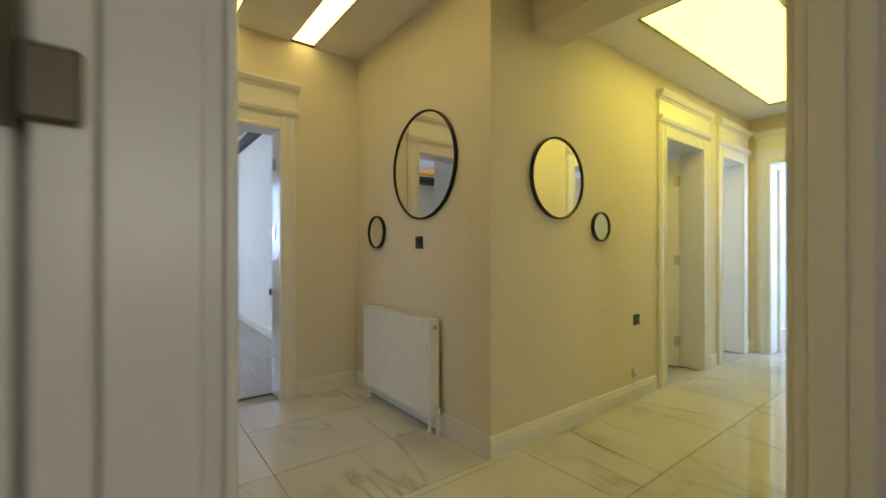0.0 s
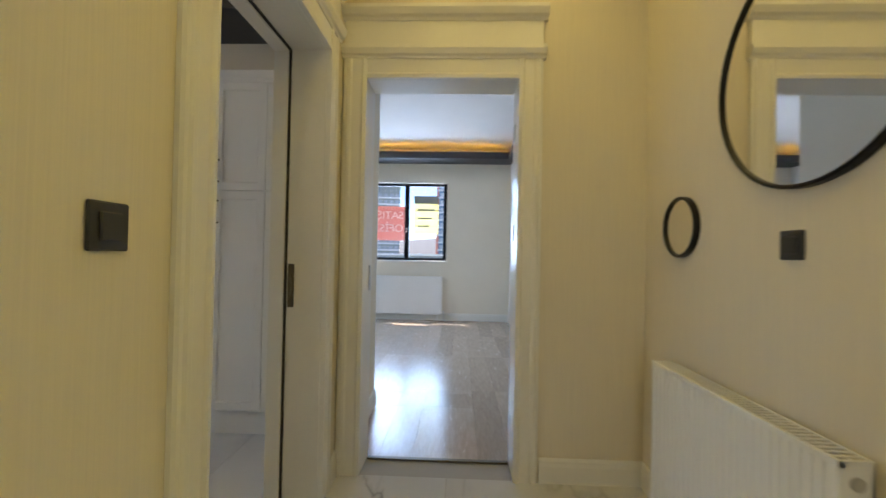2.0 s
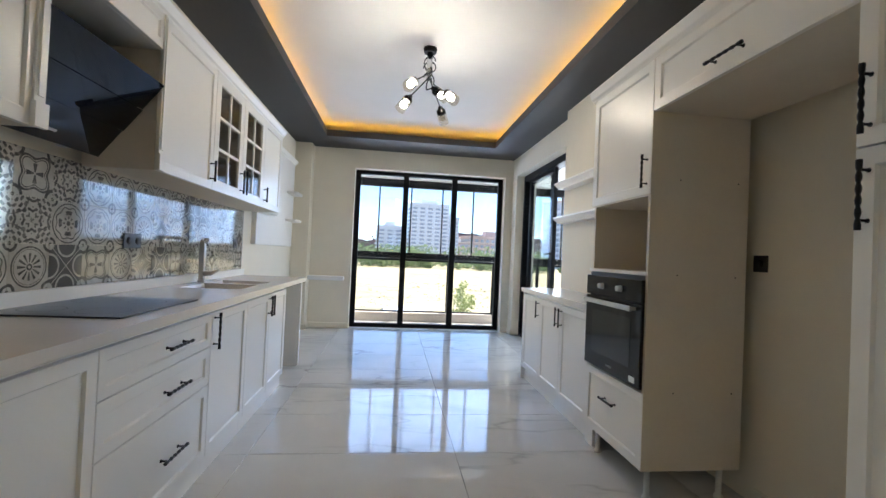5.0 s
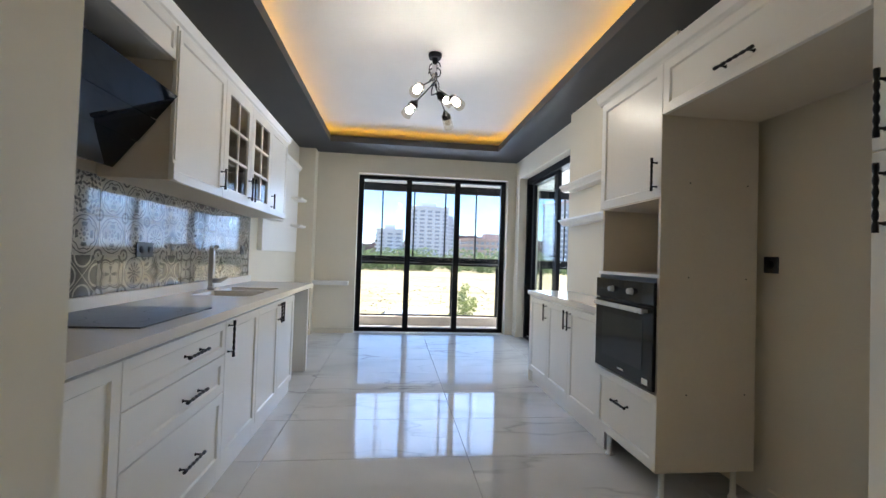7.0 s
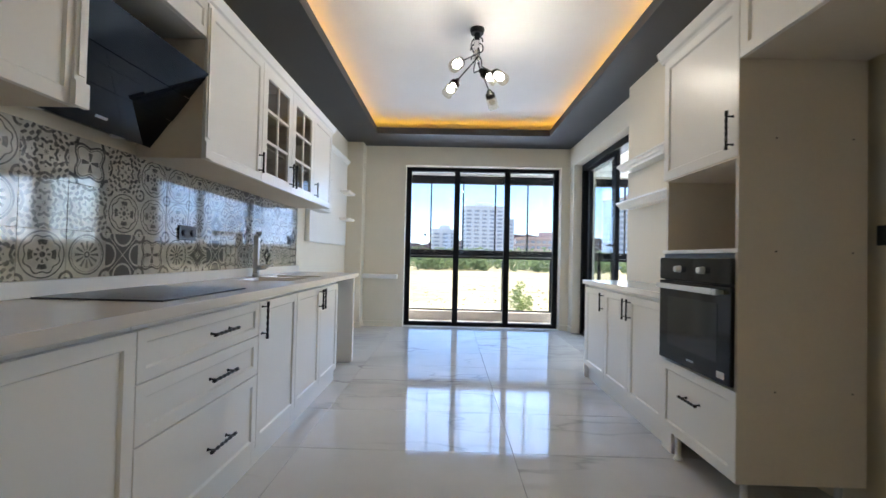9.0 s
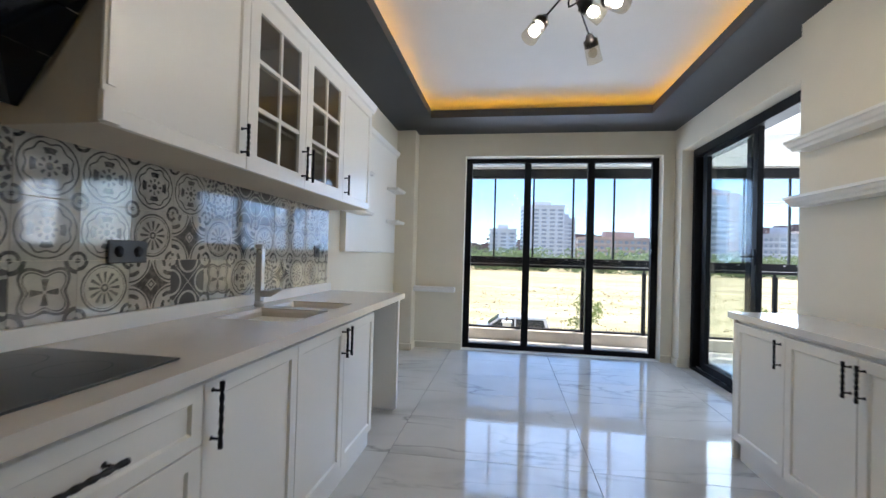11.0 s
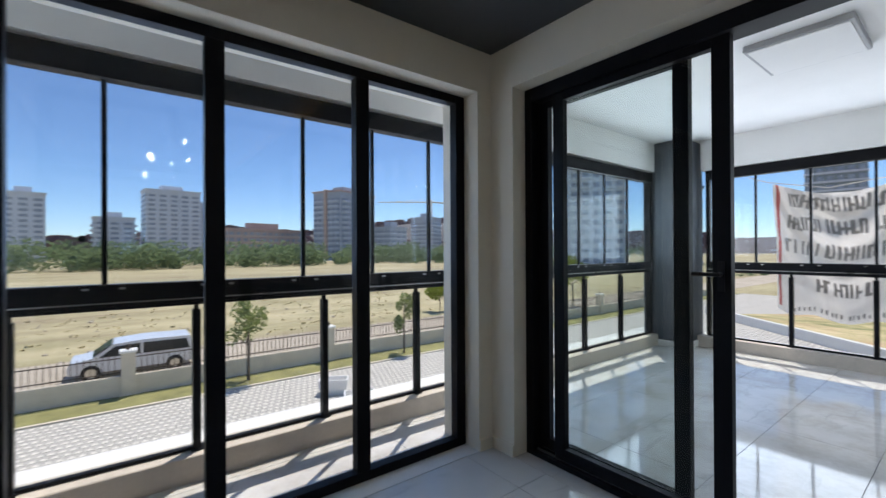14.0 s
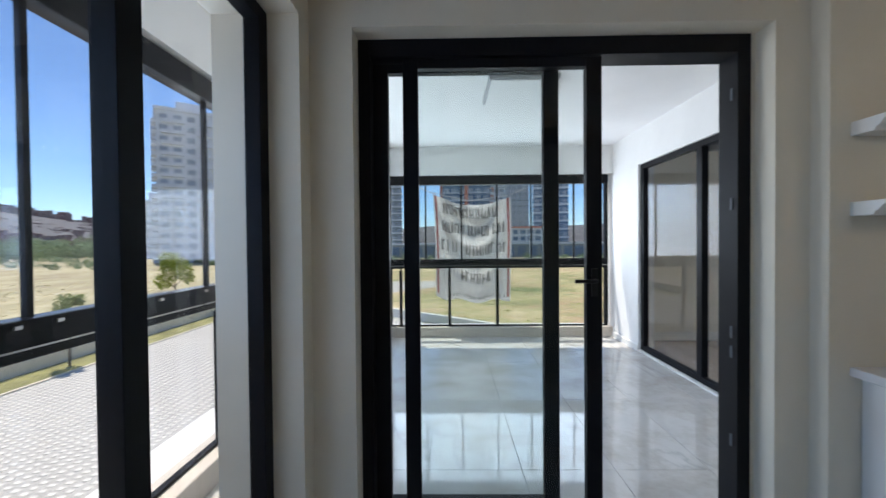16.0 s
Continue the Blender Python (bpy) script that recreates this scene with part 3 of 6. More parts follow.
for a, b, o in (((-6.55, 8.3), (-7.1, 8.3), (0, -1)), ((-6.56, 8.3), (-6.56, 8.68), (1, 0)), ((-3.01, 7.8), (-3.01, 8.68), (-1, 0)), ((-3.01, 4.52), (-3.01, 5.2), (-1, 0)), ((-4.01, 4.52), (-3.01, 4.52), (0, 1))):
    skirting("baseboard", a, b, o, SKIRT_K, SILL)


def casing(name, s0, s1, h, place, depth, label, side=0.128, wide=True):
    """Door casing on one wall face: boards with grooves, frieze and two mouldings, and the lining of the opening.
    place(s, w, z): s along the wall, w out of its face, z up. depth: the wall's thickness."""
    c = place((s0 + s1) / 2, 0, 0)
    th = structure(thing(name, c, "", ""), label, "door frame")
    groove = [(0.0, 0.0), (0.0, 0.024), (0.018, 0.028), (0.03, 0.020), (0.075, 0.020), (0.085, 0.026), (0.1, 0.026), (0.108, 0.020), (0.122, 0.020), (side, 0.012), (side, 0.0)]
    for edge, sign in ((s0, -1), (s1, 1)):
        prism("side_board", [(edge + sign * a, b) for a, b in groove], lambda a, b, s: place(a, b + 0.0005, s), h + 0.10, TRIM, th)
    e0, e1 = s0 - side, s1 + side
    prism("head_board", [(0.0, 0.0), (0.0, 0.024), (0.018, 0.028), (0.03, 0.019), (0.1, 0.019), (0.1, 0.0)], lambda a, b, s: place(s0 + 0.0 + s, b + 0.0007, h + a), s1 - s0, TRIM, th)
    mould = [(0, 0), (0.0, 0.026), (0.012, 0.03), (0.02, 0.042), (0.045, 0.052), (0.065, 0.052), (0.065, 0)]
    prism("lower_moulding", [(a, b) for a, b in mould], lambda a, b, s: place(e0 - 0.012 + s, b, h + 0.10 + a), e1 - e0 + 0.024, TRIM, th)
    bm = bmesh.new()
    pts = [place(e0, 0, h + 0.165), place(e1, 0.022, h + 0.30)]
    box_in(bm, pts[0][0], pts[1][0], pts[0][1], pts[1][1], pts[0][2], pts[1][2], 0.002)
    part("frieze", bm, TRIM, th)
    crown = [(0, 0), (0, 0.026), (0.014, 0.034), (0.022, 0.05), (0.05, 0.066), (0.068, 0.066), (0.068, 0)]
    prism("cornice", crown, lambda a, b, s: place(e0 - 0.02 + s, b, h + 0.30 + a), e1 - e0 + 0.04, TRIM, th)
    for s, t in ((s0, -0.022), (s1, 0.022)):
        a, b = place(s, -0.0005, 0.0), place(s + t, -depth, h)
        box("jamb", (a[0], b[0], a[1], b[1], 0.0, h + 0.018), TRIM, th, 0.0015)
    a, b = place(s0 - 0.02, -0.0005, h), place(s1 + 0.02, -depth, h + 0.02)
    box("head_jamb", (a[0], b[0], a[1], b[1], h, h + 0.02), TRIM, th, 0.0015)
    return th


ON_HX = lambda s, w, z: (HX + w, s, z)
ON_HY = lambda s, w, z: (s, HY - w, z)
ON_CY = lambda s, w, z: (s, CY - w, z)
ON_EX = lambda s, w, z: (6.0 - w, s, z)
fk = casing("door_frame_kitchen", 2.037, 2.926, 2.10, ON_HX, HX - KX1 - 0.001, "cream lacquered kitchen door frame with a stepped cornice")
box("jamb", (0.262, 0.30, 2.0375, 2.108, 0, 2.099), TRIM, fk, 0.006)
box("gasket", (0.168, 0.180, 2.921, 2.9255, 0, 2.099), RUBBER, fk, 0)
box("gasket", (0.168, 0.180, 2.038, 2.921, 2.094, 2.0995), RUBBER, fk, 0)
for sy in (2.926,):
    s = -1 if sy > 2.5 else 1
    box("door_stop", (KX1, 0.168, sy, sy + s * 0.014, 0, 2.099), TRIM, fk, 0.002)
box("head_stop", (KX1, 0.168, 2.038, 2.911, 2.086, 2.0995), TRIM, fk, 0.002)
bm = bmesh.new()
box_in(bm, 0.186, 0.214, 2.920, 2.9255, 0.90, 1.10, 0.001)
tube_in(bm, [(0.200, 2.919, 0.94), (0.212, 2.910, 0.985), (0.214, 2.908, 1.0), (0.212, 2.910, 1.015), (0.200, 2.919, 1.05)], 0.006, 8)
part("strike_plate", bm, HINGE, fk, "dull bronze strike plate with a curved lip")
fb = casing("door_frame_bedroom", 0.475, 1.27, 2.075, ON_HY, 0.202, "cream lacquered bedroom door frame with a stepped cornice", 0.122)
for z in (0.25, 1.28, 1.83):
    box("hinge", (1.264, 1.2695, 3.30, 3.36, z - 0.045, z + 0.045), STEEL, fb, 0.001)
box("threshold", (0.475, 1.27, 3.37, 3.40, -0.006, 0.004), HINGE, fb, 0.002)
box("latch_plate", (0.4755, 0.481, 3.32, 3.35, 0.95, 1.09), STEEL, fb, 0.001)
f2 = casing("door_frame_corridor", 3.95, 4.70, 2.10, ON_CY, 0.20, "cream lacquered corridor door frame with a stepped cornice")
f3 = casing("door_frame_corridor", 5.18, 5.78, 2.10, ON_CY, 0.20, "cream lacquered corridor door frame with a stepped cornice", 0.12)
f5 = casing("door_frame_corridor", 4.33, 5.10, 2.10, lambda s, w, z: (s, 0.344 + w, z), 0.213, "cream lacquered corridor door frame opposite the mirrors")
f4 = casing("door_frame_end", 0.52, 1.34, 2.10, ON_EX, 0.20, "cream lacquered door frame at the corridor's end")


def door_leaf(name, hinge, width, turn, label, handle_at=None, hinge_side=1):
    """A plain lacquered leaf that turns about its hinge; turn in degrees from +x."""
    th = thing(name, hinge, label, "door")
    m = Matrix.Translation(hinge) @ Matrix.Rotation(radians(turn), 4, "Z")
    bm = box_in(bmesh.new(), 0.0, width, -0.02, 0.02, 0.008, 2.06, 0.002)
    bm.transform(m)
    part("leaf", bm, TRIM, th)
    for side in (-1, 1):
        bm = bmesh.new()
        tube_in(bm, [(width - 0.07, side * 0.02, 1.0), (width - 0.07, side * 0.065, 1.0), (width - 0.08, side * 0.07, 1.0), (width - 0.19, side * 0.07, 1.0)], 0.009, 8)
        bm.transform(m)
        part("handle", bm, STEEL, th, "steel lever handle")
        bm = box_in(bmesh.new(), width - 0.095, width - 0.045, side * 0.02, side * 0.026, 0.86, 0.93, 0.001)
        bm.transform(m)
        part("lock_plate", bm, STEEL, th)
    for z in (0.25, 1.05, 1.83):
        bm = tube_in(bmesh.new(), [(0.0, 0.024 * hinge_side, z - 0.05), (0.0, 0.024 * hinge_side, z + 0.05)], 0.009, 8)
        box_in(bm, 0.0, 0.045, 0.0195 * hinge_side, 0.0225 * hinge_side, z - 0.05, z + 0.05)
        bm.transform(m)
        part("hinge", bm, STEEL, th, "dull steel hinge")
    return th


door_leaf("door", (1.305, 3.425, 0), 0.80, 64, "white lacquered bedroom door standing open inwards", hinge_side=-1)
door_leaf("door", (4.685, 1.75, 0), 0.74, 128, "white lacquered door standing half open into a dark room", hinge_side=1)
door_leaf("door", (5.775, 1.765, 0), 0.59, 118, "white lacquered door standing open into a bright room", hinge_side=1)
door_leaf("door", (5.08, 0.105, 0), 0.74, 208, "white lacquered door standing ajar opposite the mirrors", hinge_side=-1)
door_leaf("door", (6.21, 1.33, 0), 0.80, 18, "white lacquered door standing open into the end room", hinge_side=1)

# living-room doorway: rebated frame and a glazed leaf
fl = structure(thing("door_frame_living", (1.4, 0.24, 0), "", ""), "white lacquered wide living-room door frame", "door frame")
for x, s in ((0.36, 1), (2.43, -1)):
    boxes("jamb", [(x - s * 0.001, x + s * 0.005, 0.12, 0.19, 0, 2.18), (x - s * 0.001, x + s * 0.02, 0.192, 0.30, 0, 2.18), (x - s * 0.001, x + s * 0.012, 0.302, 0.344, 0, 2.18)], TRIM, fl, 0.0015)
    box("side_board", (x + (0.042 if s > 0 else 0.0), x - s * 0.10, 0.3445, 0.372, 0, 2.28), TRIM, fl, 0.004)
    for a, b, y in ((0.0035, -0.011, 0.126), (-0.011, -0.0525, 0.118), (-0.0535, -0.073, 0.094), (-0.073, -0.077, 0.116), (-0.077, -0.16, 0.094)):
        box("side_board", (x + s * a, x + s * b, y, 0.1295, 0, 2.28), TRIM, fl, 0.0012)
box("head_jamb", (0.36, 2.43, 0.12, 0.344, 2.18, 2.199), TRIM, fl, 0.002)
box("head_board", (0.30, 2.50, 0.3445, 0.37, 2.2, 2.32), TRIM, fl, 0.004)
bm = box_in(bmesh.new(), 0.284, 0.3033, 0.0895, 0.0945, 1.2006, 1.231, 0.002)
tube_in(bm, [(0.281, 0.089, 1.198), (0.281, 0.089, 1.25)], 0.004, 8)
part("hinge", bm, HINGE, fl, "dull bronze hinge plate")
gl = thing("glazed_door", (2.50, 0.09, 0), "white glazed door leaf with crossed glazing bars, standing open", "door")
boxes("leaf_frame", [(2.56, 2.60, 0.03, 0.13 - 0.03, 0.01, 2.15), (2.56, 2.60, -0.72, -0.62, 0.01, 2.15), (2.56, 2.60, -0.62, 0.03, 0.01, 0.25), (2.56, 2.60, -0.62, 0.03, 2.03, 2.15)], TRIM, gl, 0.002)
for z0, z1 in ((0.25, 1.14), (1.14, 2.03)):
    for a, b in (((2.58, 0.03, z0), (2.58, -0.62, z1)), ((2.58, -0.62, z0), (2.58, 0.03, z1))):
        tube("glazing_bar", [a, b], 0.012, TRIM, gl, 6)
pn = box("pane", (2.577, 2.583, -0.62, 0.03, 0.25, 2.03), CLEAR, gl, 0)


# ---- kitchen ----
def shaker(name, u0, u1, z0, z1, front, out, parent, frame_w=0.068, label=""):
    """A cabinet front with a raised frame and a sunk field; out is +1 or -1 along y."""
    bm = box_in(bmesh.new(), u0, u1, front - out * 0.02, front, z0, z1)
    bmesh.ops.recalc_face_normals(bm, faces=bm.faces)
    bm.normal_update()
    bm.faces.ensure_lookup_table()
    f = max(bm.faces, key=lambda q: q.calc_center_median().y * out)
    rim = [e for e in f.edges]
    bmesh.ops.inset_region(bm, faces=[f], thickness=min(frame_w, (z1 - z0) * 0.34), depth=0.0)
    bmesh.ops.inset_region(bm, faces=[f], thickness=0.009, depth=-0.009)
    bmesh.ops.bevel(bm, geom=rim, offset=0.0018, segments=1, affect="EDGES")
    return part(name, bm, LACQ, parent, label)


def pull(parent, x, y, z, out, upright=True, length=0.15):
    """Black twisted bar handle on two posts."""
    n = 25
    dirv = Vector((0, 0, 1)) if upright else Vector((1, 0, 0))
    c = Vector((x, y + out * 0.030, z))
    bm = bmesh.new()
    pts = [c + dirv * (length * (i / (n - 1) - 0.5)) for i in range(n)]
    rad = [0.0048 + 0.003 * abs(math.sin(i * math.pi / 4)) if 2 < i < n - 3 else 0.0078 for i in range(n)]
    tube_in(bm, pts, rad, 6)
    for s in (-0.36, 0.36):
        p = c + dirv * (length * s)
        tube_in(bm, [(p.x, y - out * 0.001, p.z), (p.x, y + out * 0.006, p.z), (p.x, y + out * 0.03, p.z)], [0.008, 0.004, 0.004], 6)
    return part("handle", bm, BLACK, parent, "black twisted iron handle", True)


def carcass(parent, u0, u1, y0, y1, z0, z1, material=CARCASS, open_front=None):
    if open_front is None:
        return box("body", (u0 + 0.001, u1 - 0.001, y0, y1, z0, z1), material, parent, 0.001)
    t, out = 0.018, open_front
    lo, hi = min(u0, u1) + 0.001, max(u0, u1) - 0.001
    back = (y0, y0 + 0.01) if out > 0 else (y1 - 0.01, y1)
    for nm, d in (("side_panel", (lo, lo + t, y0, y1, z0, z1)), ("side_panel", (hi - t, hi, y0, y1, z0, z1)), ("bottom_panel", (lo + t, hi - t, y0, y1, z0, z0 + t)),
                  ("top_panel", (lo + t, hi - t, y0, y1, z1 - t, z1)), ("back_panel", (lo + t, hi - t, *back, z0 + t, z1 - t))):
        box(nm, d, material, parent, 0)


LF, LB = 1.42, KY0 + 0.004
G = 0.0015
g_base = "fitted base cabinets under the worktop"


def base_unit(u1, u0, label, kind):
    """u1 > u0 along x. kind: doors, drawers or a single door with its handle at one end."""
    th = thing("base_cabinet", ((u0 + u1) / 2, (LF + LB) / 2, 0), label, "kitchen cabinet", g_base)
    carcass(th, u0, u1, LB, LF - 0.021, 0.10, 0.856, LACQ)
    box("plinth", (u0 + 0.0005, u1 - 0.0005, LF - 0.05, LF - 0.022, 0.0, 0.099), LACQ, th, 0)
    if kind == "drawers":
        for z0, z1 in ((0.104, 0.470), (0.474, 0.665), (0.669, 0.836)):
            d = shaker("drawer_front", u0 + G, u1 - G, z0, z1, LF, 1, th, 0.066)
            pull(d, (u0 + u1) / 2 - 0.06, LF, (z0 + z1) / 2, 1, False, 0.19)
    elif kind == "doors":
        m = (u0 + u1) / 2
        for a, b, hx in ((u0, m, m - 0.03), (m, u1, m + 0.03)):
            d = shaker("door", a + G, b - G, 0.104, 0.836, LF, 1, th)
            pull(d, hx, LF, 0.75, 1)
    else:
        d = shaker("door", u0 + G, u1 - G, 0.104, 0.836, LF, 1, th)
        if kind != "blank":
            pull(d, u1 - 0.035, LF, 0.74, 1, True, 0.19)
    return th


base_unit(0.095, -0.44, "white lacquered base cabinet with framed door", "blank")
base_unit(-0.44, -1.02, "white lacquered base cabinet with framed door", "blank")
base_unit(-1.02, -1.85, "white lacquered drawer cabinet with three framed drawers", "drawers")
base_unit(-1.85, -2.38, "white lacquered base cabinet with one framed door", "door")
base_unit(-2.38, -3.35, "white lacquered sink cabinet with two framed doors", "doors")
ep = thing("end_panel", (-3.965, 1.13, 0), "white lacquered end panel carrying the worktop beside an appliance gap", "cabinet panel")
box("panel", (-3.985, -3.945, LB, LF - 0.022, 0.012, 0.859), LACQ, ep, 0.001)
box("front_strip", (-3.987, -3.943, LF - 0.0215, LF, 0.012, 0.859), LACQ, ep, 0.003)
box("foot_rail", (-3.980, -3.950, LB + 0.02, LF - 0.02, 0.0, 0.0118), WHITEPL, ep, 0)

# worktop with two bowls cut out
SK = [(-2.50, -2.88, 0.94, 1.325), (-2.96, -3.22, 0.94, 1.325)]
wt = thing("worktop", (-2.0, 1.13, 0.86), "long warm beige stone worktop with an upstand", "worktop")
bm = bmesh.new()
xs = [0.098, -2.50, -2.88, -2.96, -3.22, -4.013]
for a, b in zip(xs, xs[1:]):
    if (a, b) in ((-2.50, -2.88), (-2.96, -3.22)):
        box_in(bm, a, b, LB, 0.94, 0.86, 0.90)
        box_in(bm, a, b, 1.325, 1.451, 0.86, 0.90)
    else:
        box_in(bm, a, b, LB, 1.451, 0.86, 0.90)
bmesh.ops.remove_doubles(bm, verts=bm.verts, dist=1e-5)
part("slab", bm, COUNTER, wt)
box("upstand", (-4.0, 0.098, LB, LB + 0.018, 0.9005, 0.962), LACQ, wt, 0.002, "white upstand strip")
sink = thing("sink", (-2.86, 1.13, 0.86), "beige composite sink with two bowls", "sink")
for i, (a, b, y0, y1) in enumerate(SK):
    bm = bmesh.new()
    dep = 0.72 if i == 0 else 0.76
    rings = []
    for inset, z in ((-0.0, 0.895), (0.006, 0.88), (0.012, dep + 0.03), (0.04, dep)):
        rings.append([bm.verts.new(p) for p in ((a - inset, y0 + inset, z), (b + inset, y0 + inset, z), (b + inset, y1 - inset, z), (a - inset, y1 - inset, z))])
    for r0, r1 in zip(rings, rings[1:]):
        for k in range(4):
            bm.faces.new((r0[k], r0[(k + 1) % 4], r1[(k + 1) % 4], r1[k]))
    bm.faces.new(rings[-1])
    part("bowl", bm, COUNTER, sink)
    tube("drain", [((a + b) / 2, (y0 + y1) / 2, dep + 0.001), ((a + b) / 2, (y0 + y1) / 2, dep + 0.004)], 0.04, STEEL, sink, 16)
tap = thing("tap", (-2.92, 0.90, 0.9), "brushed steel kitchen tap with a square arched spout", "tap")
tube("base", [(-2.92, 0.90, 0.9005), (-2.92, 0.90, 0.93)], [0.026, 0.024], STEEL, tap, 14)
box("column", (-2.938, -2.902, 0.882, 0.918, 0.93, 1.215), STEEL, tap, 0.004)
bm = box_in(bmesh.new(), -0.016, 0.20, -0.016, 0.016, 1.215, 1.238, 0.004)
bm.transform(Matrix.Translation((-2.92, 0.90, 0)) @ Matrix.Rotation(radians(30), 4, "Z"))
part("spout", bm, STEEL, tap)
tube("nozzle", [(-2.763, 0.99, 1.216), (-2.763, 0.99, 1.195)], 0.011, STEEL, tap, 10)
tube("lever", [(-2.92, 0.915, 0.97), (-2.92, 0.965, 0.972), (-2.935, 1.02, 1.0)], [0.02, 0.017, 0.008], STEEL, tap, 10, "tap lever")
hob = thing("hob", (-1.5, 1.05, 0.9), "flat dark grey glass hob set on the worktop", "hob")
box("glass", (-1.84, -1.23, 0.865, 1.352, 0.9005, 0.907), HOBGL, hob, 0.0015)
for cx, cy, r in ((-1.38, 1.2, 0.09), (-1.68, 1.2, 0.075), (-1.38, 0.98, 0.075), (-1.68, 0.98, 0.09)):
    bm = bmesh.new()
    bmesh.ops.create_circle(bm, cap_ends=False, segments=32, radius=r)
    ring = list(bm.verts)
    ex = bmesh.ops.extrude_edge_only(bm, edges=bm.edges[:])["geom"]
    for v in (g for g in ex if isinstance(g, bmesh.types.BMVert)):
        v.co *= (r - 0.003) / r
    bmesh.ops.translate(bm, verts=bm.verts, vec=(cx, cy, 0.9075))
    part("zone_ring", bm, DARKGREY, hob)

UF, UB, UZ0, UZ1 = 1.17, KY0 + 0.004, 1.54, 2.30
g_up = "fitted wall cabinets with a crown moulding"


def upper(u1, u0, kind, label, z0=UZ0, handle=None):
    th = thing("wall_cabinet", ((u0 + u1) / 2, (UF + UB) / 2, z0), label, "kitchen cabinet", g_up)
    if kind == "glass":
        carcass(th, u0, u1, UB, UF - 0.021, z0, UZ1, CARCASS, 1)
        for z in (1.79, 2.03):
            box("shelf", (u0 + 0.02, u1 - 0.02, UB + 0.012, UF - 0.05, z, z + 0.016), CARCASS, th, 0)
        f = 0.07
        fr = boxes("door_frame", [(u0 + G, u0 + f, UF - 0.02, UF, z0, UZ1), (u1 - f, u1 - G, UF - 0.02, UF, z0, UZ1), (u0 + f, u1 - f, UF - 0.02, UF, z0, z0 + f), (u0 + f, u1 - f, UF - 0.02, UF, UZ1 - f, UZ1)], LACQ, th)
        m = (u0 + u1) / 2
        box("glazing_bar", (m - 0.009, m + 0.009, UF - 0.016, UF - 0.003, z0 + f, UZ1 - f), LACQ, fr, 0)
        for k in (1, 2):
            z = z0 + f + (UZ1 - z0 - 2 * f) * k / 3
            box("glazing_bar", (u0 + f, u1 - f, UF - 0.0155, UF - 0.0035, z - 0.009, z + 0.009), LACQ, fr, 0)
        box("pane", (u0 + f - 0.004, u1 - f + 0.004, UF - 0.014, UF - 0.011, z0 + f - 0.004, UZ1 - f + 0.004), SMOKE, fr, 0, "smoked glass pane").visible_shadow = False
        pull(fr, handle, UF, z0 + 0.125, 1, True, 0.175)
    else:
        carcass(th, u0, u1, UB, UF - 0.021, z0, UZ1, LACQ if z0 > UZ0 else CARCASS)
        d = shaker("door", u0 + G, u1 - G, z0, UZ1, UF, 1, th)
        if handle is not None:
            pull(d, handle, UF, z0 + 0.11, 1, True, 0.13)
    return th


upper(0.095, -0.47, "door", "white lacquered wall cabinet with framed door")
upper(-0.47, -1.06, "door", "white lacquered wall cabinet with framed door")
upper(-1.06, -1.76, "flap", "short white lacquered cabinet above the cooker hood", 2.13)
upper(-1.76, -2.37, "door", "white lacquered wall cabinet with one framed door", UZ0, -2.335)
upper(-2.37, -2.87, "glass", "white wall cabinet with a glazed six-pane door", UZ0, -2.838)
upper(-2.87, -3.38, "glass", "white wall cabinet with a glazed six-pane door", UZ0, -2.902)
upper(-3.38, -3.925, "door", "white lacquered wall cabinet with one framed door", UZ0, -3.415)
CROWN = [(0, 0), (0, 0.012), (0.012, 0.018), (0.02, 0.03), (0.045, 0.042), (0.058, 0.048), (0.062, 0.048), (0.062, 0)]
cr = thing("crown_moulding", (-1.9, UF, UZ1), "white stepped crown moulding on the wall cabinets", "moulding")
prism("moulding", [(a, b - 0.02) for a, b in CROWN] , lambda a, b, s: (-3.97 + s, UF + b, UZ1 + 0.0005 + a), 4.06, LACQ, cr)
box("return", (-3.97, -3.925, UB, UF, UZ1 + 0.0005, UZ1 + 0.055), LACQ, cr, 0.004)
for x in (-1.056, -1.764):
    pl = thing("pilaster", (x, UF + 0.01, UZ0), "white fluted pilaster strip on the cabinet edge", "moulding", "pilasters of the wall cabinets")
    boxes("strip", [(x - 0.022, x + 0.022, UF + 0.0005, UF + 0.008, UZ0 + 0.08, UZ1 - 0.001), (x - 0.012, x + 0.012, UF + 0.008, UF + 0.014, UZ0 + 0.1, UZ1 - 0.02), (x - 0.026, x + 0.026, UF + 0.0005, UF + 0.018, UZ0, UZ0 + 0.08)], LACQ, pl)

# cooker hood: leaning black glass above a dark body
hd = thing("cooker_hood", (-1.41, 0.98, 1.59), "leaning dark glass cooker hood between the wall cabinets", "cooker hood")
hx0, hx1 = -1.745, -1.075
P0, P1 = Vector((0.908, 1.583)), Vector((1.186, 1.950))
LEAN_W = (P1 - P0).normalized()
NORM = Vector((LEAN_W.y, -LEAN_W.x))
a0, a1 = P0 - NORM * 0.012, P1 - NORM * 0.012 - LEAN_W * 0.02
prism("body", [(UB, 1.605), (a0.x - 0.01, 1.600), (a0.x, a0.y + 0.012), (a1.x, a1.y), (a1.x - 0.09, a1.y + 0.06), (UB + 0.02, 2.125), (UB, 2.125)], lambda a, b, s: (hx0 + 0.02 + s, a, b), hx1 - hx0 - 0.04, BGLASS, hd)
